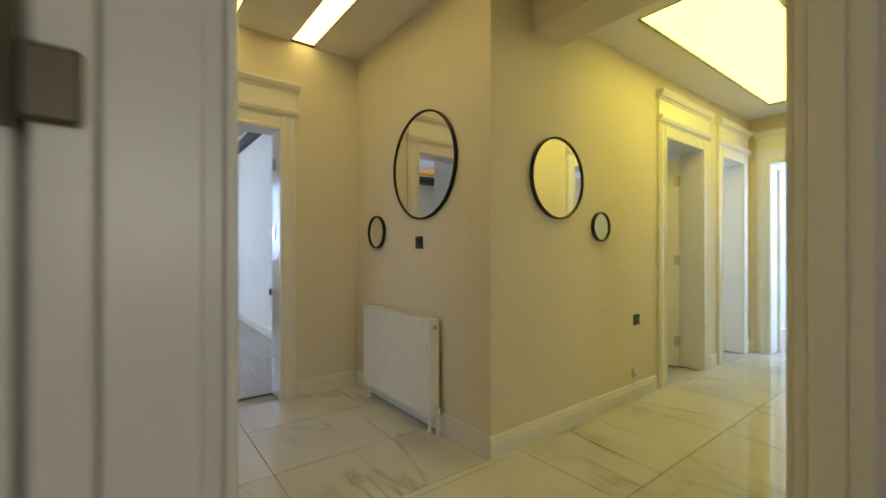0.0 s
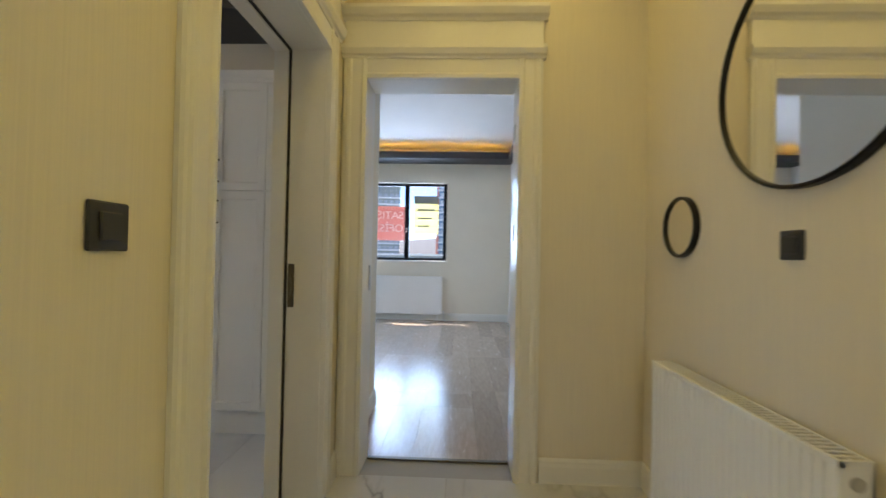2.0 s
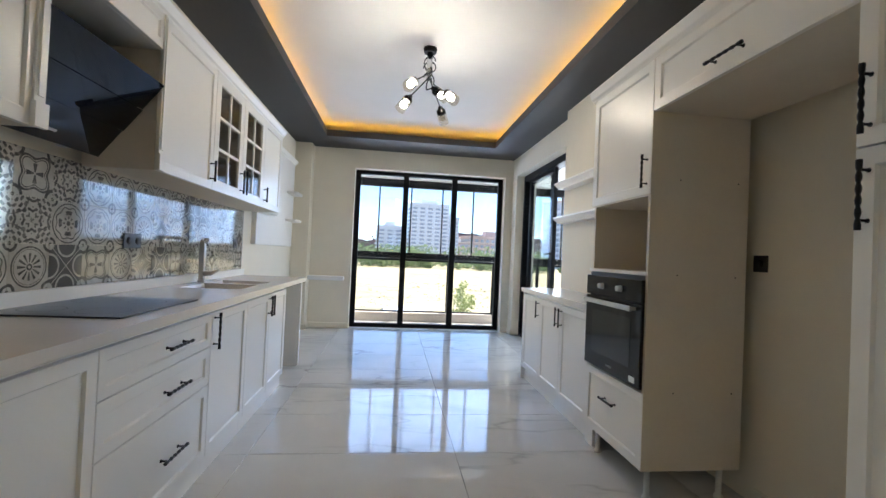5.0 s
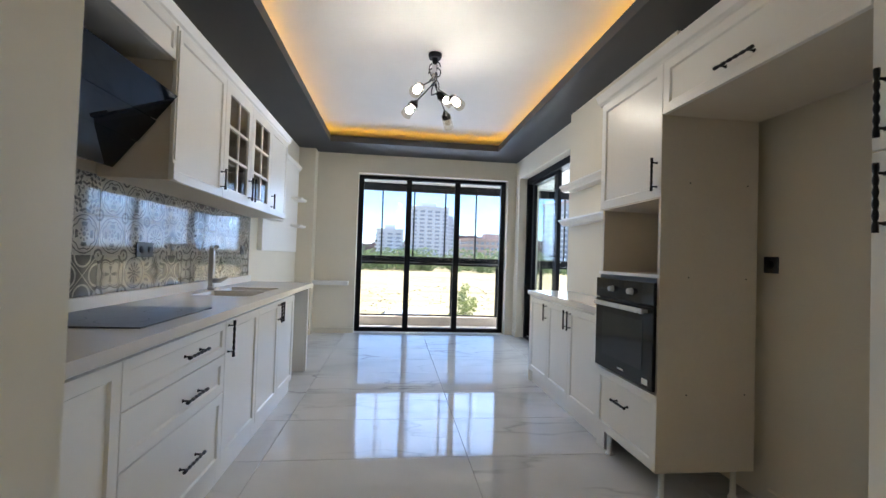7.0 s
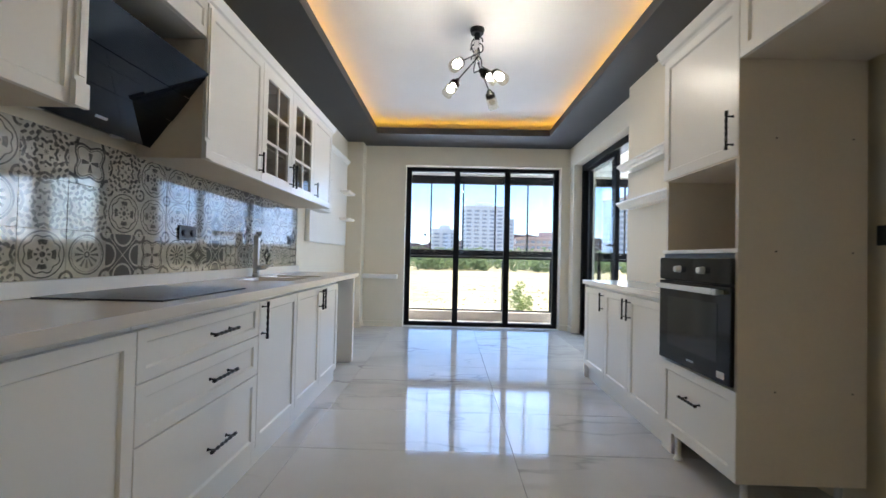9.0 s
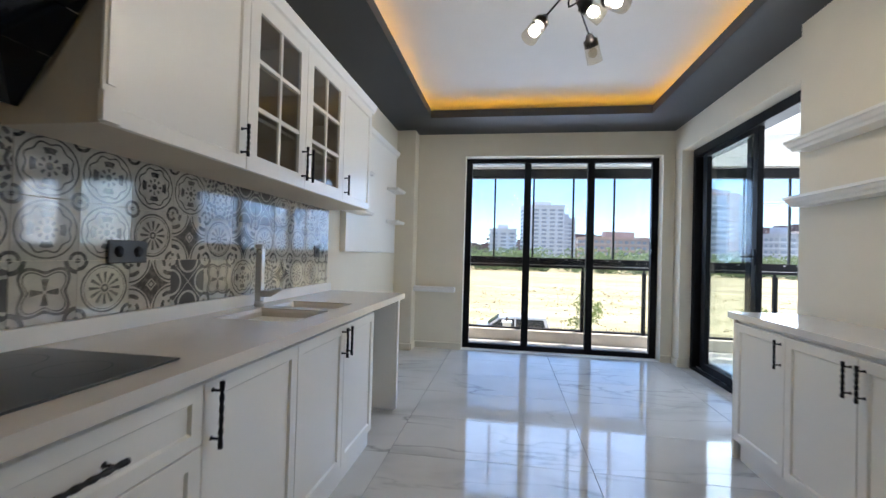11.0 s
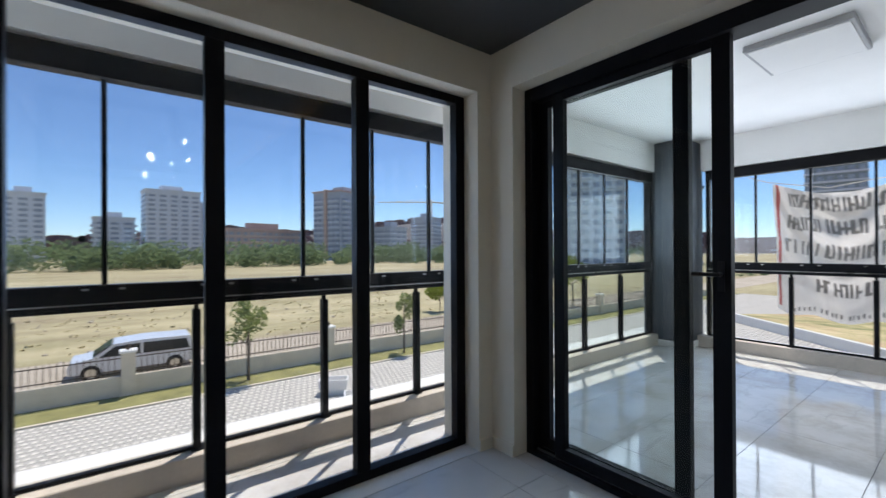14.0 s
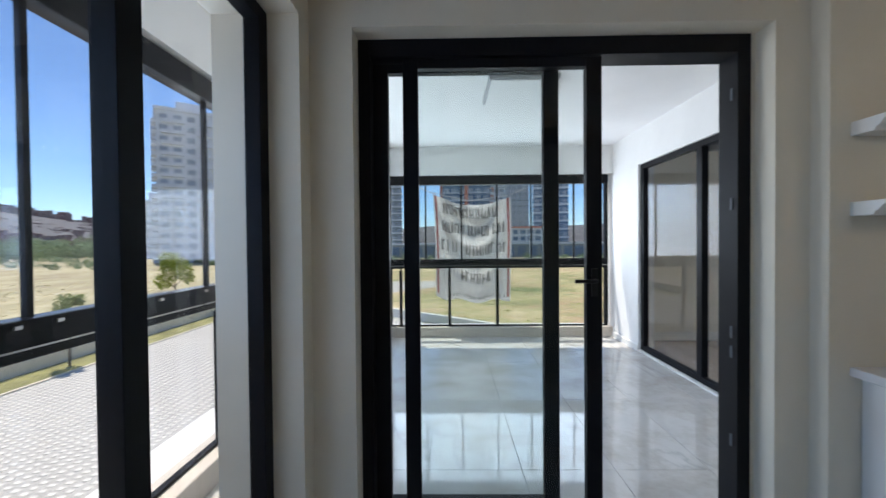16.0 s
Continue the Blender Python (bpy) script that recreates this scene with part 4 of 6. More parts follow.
for k, (f0, f1, lift) in enumerate(((0.0, 0.36, 0.0), (0.365, 0.66, 0.004), (0.665, 1.0, 0.0))):
    q0, q1 = P0 + (P1 - P0) * f0 + NORM * lift, P0 + (P1 - P0) * f1 + NORM * lift
    r0, r1 = q0 - NORM * 0.010, q1 - NORM * 0.010
    prism("glass_panel", [(q0.x, q0.y), (q1.x, q1.y), (r1.x, r1.y), (r0.x, r0.y)], lambda a, b, s: (hx0 + s, a, b), hx1 - hx0, HOODGL, hd, "dark mirror-like glass strip")
mk = P0 + (P1 - P0) * 0.10 + NORM * 0.0012
prism("maker_mark", [(mk.x, mk.y), (mk.x + LEAN_W.x * 0.012, mk.y + LEAN_W.y * 0.012), (mk.x + LEAN_W.x * 0.012 - NORM.x * 0.001, mk.y + LEAN_W.y * 0.012 - NORM.y * 0.001), (mk.x - NORM.x * 0.001, mk.y - NORM.y * 0.001)], lambda a, b, s: (-1.45 + s, a, b), 0.06, STEEL, hd)
for x in (-1.60, -1.22):
    tube("lamp", [(x, 0.862, 1.5985), (x, 0.862, 1.592)], 0.028, WHITEPL, hd, 14, "small round hood lamp")

# wall panel with shelves, radiator, ledge
wp = thing("wall_panel", (-5.0, 0.845, 1.2), "plain white lacquered wall panel with a moulded top", "wall panel")
box("board", (-5.76, -4.20, KY0 + 0.001, 0.872, 1.216, 2.40), LACQ, wp, 0.003)
prism("cap", [(a, b) for a, b in CROWN], lambda a, b, s: (-5.79 + s, 0.862 + b, 2.378 + a), 1.62, LACQ, wp)
for x0, x1 in ((-5.72, -5.36), (-4.54, -3.97)):
    for z in (1.585, 1.955):
        sh = thing("wall_shelf", ((x0 + x1) / 2, 0.94, z), "small white shelf with a moulded edge on the wall panel", "shelf", "small white wall shelves")
        prism("board", [(0.8735, 0), (0.99, 0), (1.0, 0.01), (1.0, 0.018), (1.008, 0.022), (1.008, 0.03), (0.8735, 0.03)], lambda a, b, s: (x0 + s, a, z - 0.03 + b), x1 - x0, LACQ, sh)


def radiator(name, x0, x1, y_wall, out, z0, z1, label, axis="x"):
    """A steel panel radiator: ribbed front, side covers, grille, feet or brackets, valve. out: direction off the wall."""
    def p(s, w, z):
        return (s, y_wall + out * w, z) if axis == "x" else (y_wall + out * w, s, z)

    def bx(s0, s1, w0, w1, za, zb):
        a, b = p(s0, w0, za), p(s1, w1, zb)
        return (a[0], b[0], a[1], b[1], za, zb)
    th = thing(name, p((x0 + x1) / 2, 0.06, z0), label, "radiator")
    bm = bmesh.new()
    n = max(8, int(abs(x1 - x0) / 0.033))
    front, st = [], (x1 - x0) / n
    for i in range(n):
        for f, w in ((0.0, 0.100), (0.12, 0.1045), (0.60, 0.1045), (0.72, 0.100)):
            front.append((x0 + st * (i + f), w))
    front.append((x1, 0.100))
    rows = [[bm.verts.new(p(s, w, z)) for s, w in front] for z in (z0 + 0.015, z1 - 0.015)]
    for i in range(len(front) - 1):
        bm.faces.new((rows[0][i], rows[0][i + 1], rows[1][i + 1], rows[1][i]))
    part("front_panel", bm, RAD, th)
    box("panel_edge", bx(x0, x1, 0.085, 0.1035, z0, z0 + 0.016), RAD, th, 0)
    box("panel_edge", bx(x0, x1, 0.085, 0.1035, z1 - 0.016, z1 - 0.003), RAD, th, 0)
    for s0, s1 in ((x0, x0 + 0.004), (x1 - 0.004, x1)):
        box("side_cover", bx(s0, s1, 0.022, 0.101, z0 + 0.01, z1 - 0.002), RAD, th, 0.001)
    gr = [bx(x0, x1, 0.022, 0.03, z1 - 0.004, z1), bx(x0, x1, 0.094, 0.102, z1 - 0.004, z1)]
    gr += [bx(x0 + (x1 - x0) * k / 40, x0 + (x1 - x0) * k / 40 + 0.008, 0.03, 0.094, z1 - 0.004, z1) for k in range(40)]
    boxes("top_grille", gr, RAD, th)
    box("rear_panel", bx(x0, x1, 0.022, 0.03, z0 + 0.01, z1 - 0.02), RAD, th, 0)
    for s in (x0 + (x1 - x0) * 0.12, x0 + (x1 - x0) * 0.88):
        box("bracket", bx(s - 0.015, s + 0.015, 0.0, 0.024, z0 + 0.05, z1 - 0.05), RAD, th, 0)
    return th, p


rk, rp = radiator("radiator", -5.86, -4.56, KY0, 1, 0.11, 0.715, "white ribbed panel radiator under the wall panel")
for x in (-5.78, -4.66):
    tube("pipe", [rp(x, 0.06, 0.0), rp(x, 0.06, 0.11)], 0.009, WHITEPL, rk, 8)
lg = thing("wall_ledge", (-6.1, 1.32, 0.73), "white plastered ledge beside the window", "ledge")
box("board", (KX0 + 0.001, -6.03, 1.061, 1.59, 0.735, 0.80), WALL_W, lg, 0.004)


def socket(name, centre, out, label, size=0.085, gangs=1, kind="socket"):
    """A dark wall plate with an inner dish or rocker; out is the wall's normal as (x, y)."""
    c, o = Vector(centre), Vector((*out, 0))
    side = Vector((-o.y, o.x, 0))
    th = thing(name, centre, label, "light switch" if kind == "switch" else "wall socket")

    def bx(s0, s1, w0, w1, z0, z1):
        a, b = c + side * s0 + o * w0, c + side * s1 + o * w1
        return (a.x, b.x, a.y, b.y, c.z + z0, c.z + z1)
    h, w = size / 2, size / 2 * (1 if gangs == 1 else 1.9)
    box("plate", bx(-w, w, 0.0006, 0.009, -h, h), PLASTIC, th, 0.003)
    for g in range(gangs):
        s = 0.0 if gangs == 1 else (-w / 2 + g * w)
        if kind == "switch":
            box("rocker", bx(s - 0.024, s + 0.024, 0.0085, 0.015, -0.026, 0.026), PLASTIC, th, 0.003)
        else:
            a, b = c + side * s + o * 0.0085, c + side * s + o * 0.0105
            tube("dish", [a, b, c + side * s + o * 0.006], [0.023, 0.021, 0.018], BLACK, th, 16)
    return th


socket("socket", (-2.17, KY0 + 0.0105, 1.19), (0, 1), "double dark socket plate on the patterned tiles", 0.085, 2)
socket("socket", (-3.74, KY0 + 0.0105, 1.21), (0, 1), "single dark socket plate on the patterned tiles")
socket("socket", (-1.505, KY1, 1.218), (0, -1), "dark socket plate in the fridge recess", 0.085)

# right-hand side: tower, bridge, tall cupboard, low cupboards
RF, RB = 3.59, 4.13
tw = thing("oven_tower", (-1.83, 3.86, 0), "white tall oven cabinet with open recess and drawer, on legs", "kitchen cabinet")
X0, X1 = -2.142, -1.522
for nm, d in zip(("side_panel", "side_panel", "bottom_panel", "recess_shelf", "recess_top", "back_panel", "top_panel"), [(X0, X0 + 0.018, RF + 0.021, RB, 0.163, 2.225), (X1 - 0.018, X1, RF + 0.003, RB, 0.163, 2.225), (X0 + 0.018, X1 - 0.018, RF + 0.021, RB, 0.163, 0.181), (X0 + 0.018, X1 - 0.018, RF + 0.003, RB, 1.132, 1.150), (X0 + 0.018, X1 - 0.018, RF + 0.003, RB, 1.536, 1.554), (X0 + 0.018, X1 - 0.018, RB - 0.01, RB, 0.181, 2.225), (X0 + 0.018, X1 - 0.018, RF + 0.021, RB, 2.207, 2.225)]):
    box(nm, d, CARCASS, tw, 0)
dr = shaker("drawer_front", X0 + G, X1 - G, 0.165, 0.545, RF, -1, tw)
pull(dr, (X0 + X1) / 2, RF, 0.40, -1, False, 0.15)
dr = shaker("door", X0 + G, X1 - G, 1.545, 2.222, RF, -1, tw)
pull(dr, X1 - 0.035, RF, 1.66, -1, True, 0.17)
box("recess_edge", (X0, X1, RF + 0.0, RF + 0.018, 1.132, 1.15), LACQ, tw, 0.001)
for x in (X1 - 0.05, X0 + 0.06):
    for y in (RF + 0.07, RB - 0.07):
        tube("leg", [(x, y, 0.0), (x, y, 0.012), (x, y, 0.016), (x, y, 0.163)], [0.024, 0.022, 0.014, 0.014], WHITEPL, tw, 12, "white plastic cabinet leg")
for y in (RF + 0.16, RB - 0.06):
    for z in (0.55, 1.14, 1.62):
        tube("screw_head", [(X1 - 0.0005, y, z), (X1 + 0.0015, y, z)], 0.004, BLACK, tw, 6)
ov = thing("oven", (-1.83, 3.85, 0.56), "built-in black glass oven with steel handle", "oven")
box("body", (X0 + 0.02, X1 - 0.02, RF + 0.004, RB - 0.03, 0.556, 1.13), BLACK, ov, 0)
box("door", (X0 + 0.012, X1 - 0.012, RF - 0.018, RF + 0.003, 0.560, 0.985), BGLASS, ov, 0.003)
box("window", (X0 + 0.10, X1 - 0.10, RF - 0.0195, RF - 0.017, 0.645, 0.905), OVENWIN, ov, 0.0005, "smoked glass window")
box("control_panel", (X0 + 0.012, X1 - 0.012, RF - 0.018, RF + 0.003, 0.992, 1.108), BGLASS, ov, 0.003)
bm = bmesh.new()
box_in(bm, X0 + 0.05, X1 - 0.05, RF - 0.058, RF - 0.045, 0.945, 0.972, 0.003)
for x in (X0 + 0.07, X1 - 0.07):
    box_in(bm, x - 0.01, x + 0.01, RF - 0.046, RF - 0.017, 0.95, 0.967)
part("handle", bm, STEEL, ov, "brushed steel bar handle")
for x in (-1.93, -1.73):
    tube("knob", [(x, RF - 0.018, 1.05), (x, RF - 0.024, 1.05), (x, RF - 0.044, 1.05)], [0.019, 0.017, 0.015], STEEL, ov, 16)
box("label", (X1 - 0.10, X1 - 0.05, RF - 0.0196, RF - 0.018, 0.58, 0.61), WHITEPL, ov, 0, "small white sticker with unreadable print")
box("maker_mark", (-1.86, -1.80, RF - 0.0192, RF - 0.018, 0.595, 0.604), STEEL, ov, 0)
br = thing("bridge_cabinet", (-1.05, 3.86, 1.957), "white lift-up cabinet bridging the empty fridge recess", "kitchen cabinet")
box("body", (-1.521, -0.589, RF + 0.021, RB, 1.957, 2.225), CARCASS, br, 0)
dr = shaker("door", -1.521 + G, -0.589 - G, 1.957, 2.222, RF, -1, br)
pull(dr, -1.05, RF, 2.02, -1, False, 0.19)
tl = thing("tall_cupboard", (-0.25, 3.86, 0), "white tall cupboard with two framed doors beside the doorway", "kitchen cabinet")
box("body", (-0.588, 0.09, RF + 0.021, KY1 - 0.005, 0.152, 2.225), LACQ, tl, 0)
box("plinth", (-0.585, 0.09, RF + 0.035, RF + 0.055, 0.0, 0.151), LACQ, tl, 0)
for a, b in ((-0.588, -0.25), (-0.25, 0.09)):
    for z0, z1, hz in ((0.155, 1.531, 1.40), (1.537, 2.222, 1.66)):
        d = shaker("door", a + G, b - G, z0, z1, RF, -1, tl)
        if a < -0.5:
            pull(d, a + 0.035, RF, hz, -1, True, 0.19)
        else:
            pull(d, b - 0.035, RF, hz, -1, True, 0.19)
cr2 = thing("crown_moulding", (-1.0, RF, 2.226), "white stepped crown moulding on the tall cabinets", "moulding")
prism("moulding", [(a, b - 0.018) for a, b in CROWN], lambda a, b, s: (-2.18 + s, RF - b, 2.2265 + a), 2.27, LACQ, cr2)
box("return", (-2.18, -2.142, RF, RB, 2.2265, 2.285), LACQ, cr2, 0.004)
lo = thing("low_cabinet", (-2.92, 3.9, 0), "white lacquered low cabinet with three framed doors", "kitchen cabinet")
LFR = 3.655
box("body", (-3.665, -2.146, LFR + 0.021, 4.095, 0.115, 0.856), LACQ, lo, 0)
box("plinth", (-3.64, -2.146, LFR + 0.03, LFR + 0.05, 0.0, 0.114), LACQ, lo, 0)
box("side_panel", (-3.683, -3.665, LFR, 4.095, 0.0, 0.859), LACQ, lo, 0.002)
for a, b, hx in ((-3.665, -3.19, -3.225), (-3.19, -2.74, -2.775), (-2.74, -2.25, -2.705)):
    d = shaker("door", a + G, b - G, 0.118, 0.838, LFR, -1, lo)
    pull(d, hx, LFR, 0.74, -1)
box("filler", (-2.25, -2.146, LFR, LFR + 0.018, 0.0, 0.856), LACQ, lo, 0.001)
wt2 = thing("worktop", (-2.93, 3.9, 0.86), "white quartz worktop on the low cabinet", "worktop")
boxes("slab", [(-3.735, -2.144, 3.645, 4.099, 0.86, 0.90)], COUNTER_W, wt2, 0.003)
for z in (1.60, 1.95):
    sh = thing("wall_shelf", (-3.0, 4.0, z), "white wall shelf with a stepped crown edge", "shelf", "shelves above the low cabinet")
    prism("board", [(0.0, 0), (-0.10, 0.0), (-0.11, 0.015), (-0.125, 0.022), (-0.14, 0.04), (-0.15, 0.044), (-0.15, 0.06), (0.0, 0.06)], lambda a, b, s: (-3.735 + s, 4.099 + a, z - 0.03 + b), 1.59, LACQ, sh)

# pendant lamp
lm = thing("ceiling_lamp", (-3.19, 2.566, CEI), "black wire ceiling lamp with five smoked glass shades", "ceiling lamp")
tube("canopy", [(-3.19, 2.566, CEI - 0.001), (-3.19, 2.566, CEI - 0.012), (-3.19, 2.566, CEI - 0.04)], [0.06, 0.06, 0.052], BLACK, lm, 20)
tube("stem", [(-3.19, 2.566, CEI - 0.04), (-3.19, 2.566, CEI - 0.27)], 0.026, CHROME, lm, 14, "chrome stem tube")
SHADES = [(-3.43, 2.713, 2.505), (-2.77, 2.41, 2.50), (-3.12, 2.377, 2.48), (-2.95, 2.716, 2.495), (-3.22, 2.65, 2.62)]
for i, (x, y, z) in enumerate(SHADES):
    c = Vector((x, y, z))
    hub = Vector((-3.19, 2.566, CEI - 0.12 - 0.05 * i))
    way = (c - hub).normalized()
    side = way.cross(Vector((0, 0, 1))).normalized()
    loop = [hub + 0.055 * (math.cos(a) * side + math.sin(a) * Vector((0, 0, 1))) for a in (math.pi * k / 6 for k in range(0, 8))]
    tube("arm", [c - way * 0.06] + [c - way * 0.06 + (loop[-1] - c + way * 0.06) * k / 4 for k in (1, 2, 3)] + loop[::-1], 0.0055, BLACK, lm, 6)
    tube("holder", [c - way * 0.07, c - way * 0.045, c - way * 0.036, c + way * 0.004], [0.016, 0.026, 0.040, 0.041], BLACK, lm, 14, "black metal cup round the bulb")
    sh = tube("shade", [c - way * 0.034, c - way * 0.02, c + way * 0.10], [0.0415, 0.0425, 0.046], AMBER, lm, 16, "smoked amber glass shade")
    tube("bulb", [c + way * 0.006, c + way * 0.03, c + way * 0.055, c + way * 0.07], [0.012, 0.028, 0.026, 0.006], BULB if i != 0 else AMBER, lm, 10, "bright bulb")


# ---- hall and bedroom things ----
def round_mirror(centre, out, r, label):
    c, o = Vector(centre), Vector((*out, 0))
    th = thing("round_mirror", centre, label, "mirror", "round mirrors of the hall")
    side, up = Vector((-o.y, o.x, 0)), Vector((0, 0, 1))
    bm = bmesh.new()
    prof = [(r - 0.008, 0.001), (r - 0.008, 0.024), (r - 0.004, 0.027), (r, 0.027), (r + 0.004, 0.024), (r + 0.004, 0.001)]
    n = 64
    rings = [[bm.verts.new(c + o * w + (side * math.cos(a) + up * math.sin(a)) * q) for q, w in prof] for a in (2 * math.pi * k / n for k in range(n))]
    for k in range(n):
        a, b = rings[k], rings[(k + 1) % n]
        for i in range(len(prof) - 1):
            bm.faces.new((a[i], a[i + 1], b[i + 1], b[i]))
    part("rim", bm, BLACK, th, "black metal rim")
    bm = bmesh.new()
    f = [bm.verts.new(c + o * 0.016 + (side * math.cos(2 * math.pi * k / n) + up * math.sin(2 * math.pi * k / n)) * (r - 0.007)) for k in range(n)]
    g = [bm.verts.new(v.co - o * 0.012) for v in f]
    bm.faces.new(f)
    bm.faces.new(g[::-1])
    for k in range(n):
        bm.faces.new((f[k], f[(k + 1) % n], g[(k + 1) % n], g[k]))
    part("mirror_glass", bm, MIRROR, th)
    return th


round_mirror((RX, 2.195, 1.722), (-1, 0), 0.36, "large round mirror in a slim black rim")
round_mirror((RX, 2.835, 1.292), (-1, 0), 0.125, "small round mirror in a slim black rim")
round_mirror((2.505, CY, 1.605), (0, -1), 0.255, "medium round mirror in a slim black rim")
round_mirror((2.985, CY, 1.313), (0, -1), 0.1, "small round mirror in a slim black rim")
socket("socket", (RX, 2.245, 1.202), (-1, 0), "dark square cover plate under the mirror", 0.085, 1, "switch")
socket("socket", (3.485, CY, 0.611), (0, -1), "dark wall socket on the wallpaper", 0.085)
socket("switch", (HX, 1.739, 1.195), (1, 0), "dark light switch beside the kitchen door", 0.088, 1, "switch")
wo = thing("cable_outlet", (3.45, CY - 0.01, 0.2), "small white cable outlet above the baseboard", "wall socket")
box("plate", (3.42, 3.475, CY - 0.018, CY - 0.0005, 0.17, 0.24), WHITEPL, wo, 0.003)
tube("plug", [(3.448, CY - 0.018, 0.2), (3.448, CY - 0.03, 0.2)], 0.012, WHITEPL, wo, 10)

rh, hp = radiator("radiator", 1.985, 2.885, RX, -1, 0.10, 0.715, "white ribbed panel radiator on the hall wall", "y")
for s in (2.03, 2.84):
    tube("foot", [hp(s, 0.07, 0.0), hp(s, 0.07, 0.008), hp(s, 0.07, 0.012), hp(s, 0.07, 0.11)], [0.022, 0.022, 0.012, 0.012], RAD, rh, 10)
bm = tube_in(bmesh.new(), [hp(1.985, 0.065, 0.14), hp(1.955, 0.065, 0.14), hp(1.955, 0.065, 0.0)], 0.011, 8)
tube_in(bm, [hp(1.955, 0.065, 0.12), hp(1.955, 0.065, 0.17)], 0.02, 10)
part("valve", bm, WHITEPL, rh, "white radiator valve and pipe")
tube("plug", [hp(1.984, 0.062, 0.665), hp(1.978, 0.062, 0.665)], 0.016, STEEL, rh, 12)

rb, bp = radiator("radiator", -0.72, 0.68, 8.4, -1, 0.11, 0.77, "white ribbed panel radiator under the bedroom window")
for s in (-0.65, 0.60):
    tube("foot", [bp(s, 0.06, 0.0), bp(s, 0.06, 0.115)], 0.012, RAD, rb, 10)
tube("valve", [bp(0.68, 0.06, 0.16), bp(0.715, 0.06, 0.16), bp(0.715, 0.06, 0.0)], 0.011, WHITEPL, rb, 8)
socket("socket", (1.85, 5.6, 0.60), (-1, 0), "dark wall socket on the white bedroom wall")
socket("socket", (7.99, 1.9, 0.65), (-1, 0), "dark double socket on the white wall", 0.085, 2)


# ---- windows ----
def window(name, place, s0, s1, z0, z1, mullions, label, w=0.07, d=0.07, pane=CLEAR, kind="structure"):
    """A dark framed window: outer frame, mullions, one pane for each bay. place(s, w, z)."""
    th = structure(thing(name, place((s0 + s1) / 2, 0, z0), "", ""), label, "window")

    def bx(a, b, za, zb, w0=0.0, w1=None):
        p, q = place(a, w0, za), place(b, d if w1 is None else w1, zb)
        return (p[0], q[0], p[1], q[1], za, zb)
    boxes("window_frame", [bx(s0, s0 + w, z0, z1), bx(s1 - w, s1, z0, z1), bx(s0 + w, s1 - w, z0, z0 + w * 0.75), bx(s0 + w, s1 - w, z1 - w * 0.75, z1)], ALU, th, 0.002)
    edges = [s0 + w]
    for m, mw in mullions:
        box("mullion", bx(m - mw / 2, m + mw / 2, z0 + w * 0.75, z1 - w * 0.75), ALU, th, 0.002)
        edges += [m - mw / 2, m + mw / 2]
    edges.append(s1 - w)
    for a, b in zip(edges[::2], edges[1::2]):
        o = box("pane", bx(a - 0.004, b + 0.004, z0 + w * 0.75 - 0.004, z1 - w * 0.75 + 0.004, d * 0.45, d * 0.55), pane, th, 0)
        o.visible_shadow = False
    return th


wk = window("window_1", lambda s, w, z: (-6.30 - w, s, z), 1.681, 4.069, 0.004, 2.484, [(2.478, 0.087), (3.268, 0.087)], "floor-length window in three dark aluminium bays", 0.077)
structure(boxes("window_sill", [(-6.30, -6.161, 1.681, 4.069, 0.0, 0.003)], SILL), "thin stone sill", "sill")
wb = window("window_2", lambda s, w, z: (s, 8.46 + w, z), -0.699, 0.734, 1.045, 2.414, [(0.022, 0.085)], "dark framed two-part bedroom window with paper signs", 0.06)
structure(box("window_sill", (-0.72, 0.755, 8.37, 8.46, 1.015, 1.044), SILL, None, 0.003), "white marble window sill", "sill")
tube("handle", [(0.022, 8.46, 1.62), (0.022, 8.43, 1.62), (0.022, 8.428, 1.54)], 0.008, WHITEPL, wb, 8, "white window handle")
we = window("window_3", lambda s, w, z: (-2.98 + w, s, z), 5.201, 7.799, 0.025, 2.469, [(6.5, 0.09)], "dark framed window between balcony and bedroom", 0.08)

# signs on the bedroom window
RED = paint("red printed vinyl", (0.60, 0.22, 0.20), 0.5, var=0.06)
YEL = paint("yellow paper", (0.70, 0.60, 0.28), 0.7, var=0.06)
GREYP = paint("grey printed paper", (0.32, 0.33, 0.30), 0.7)
LETTER = paint("white vinyl letters", (0.82, 0.80, 0.79), 0.5, var=0.03)
for m_, c_ in ((RED, (0.72, 0.42, 0.39)), (YEL, (0.72, 0.63, 0.34)), (LETTER, (0.95, 0.93, 0.92))):
    t_ = m_.node_tree
    tr, mx = t_.nodes.new("ShaderNodeBsdfTranslucent"), t_.nodes.new("ShaderNodeMixShader")
    tr.inputs[0].default_value = (*c_, 1)
    mx.inputs[0].default_value = 0.6
    t_.links.new(t_.nodes["Principled BSDF"].outputs[0], mx.inputs[1])
    t_.links.new(tr.outputs[0], mx.inputs[2])
    t_.links.new(mx.outputs[0], t_.nodes["Material Output"].inputs[0])
sg = thing("banner", (-0.35, 8.72, 1.4), "red sales banner hanging outside the window, seen from behind", "sign")
box("sheet", (-0.64, -0.03, 8.70, 8.703, 1.40, 2.03), RED, sg, 0)
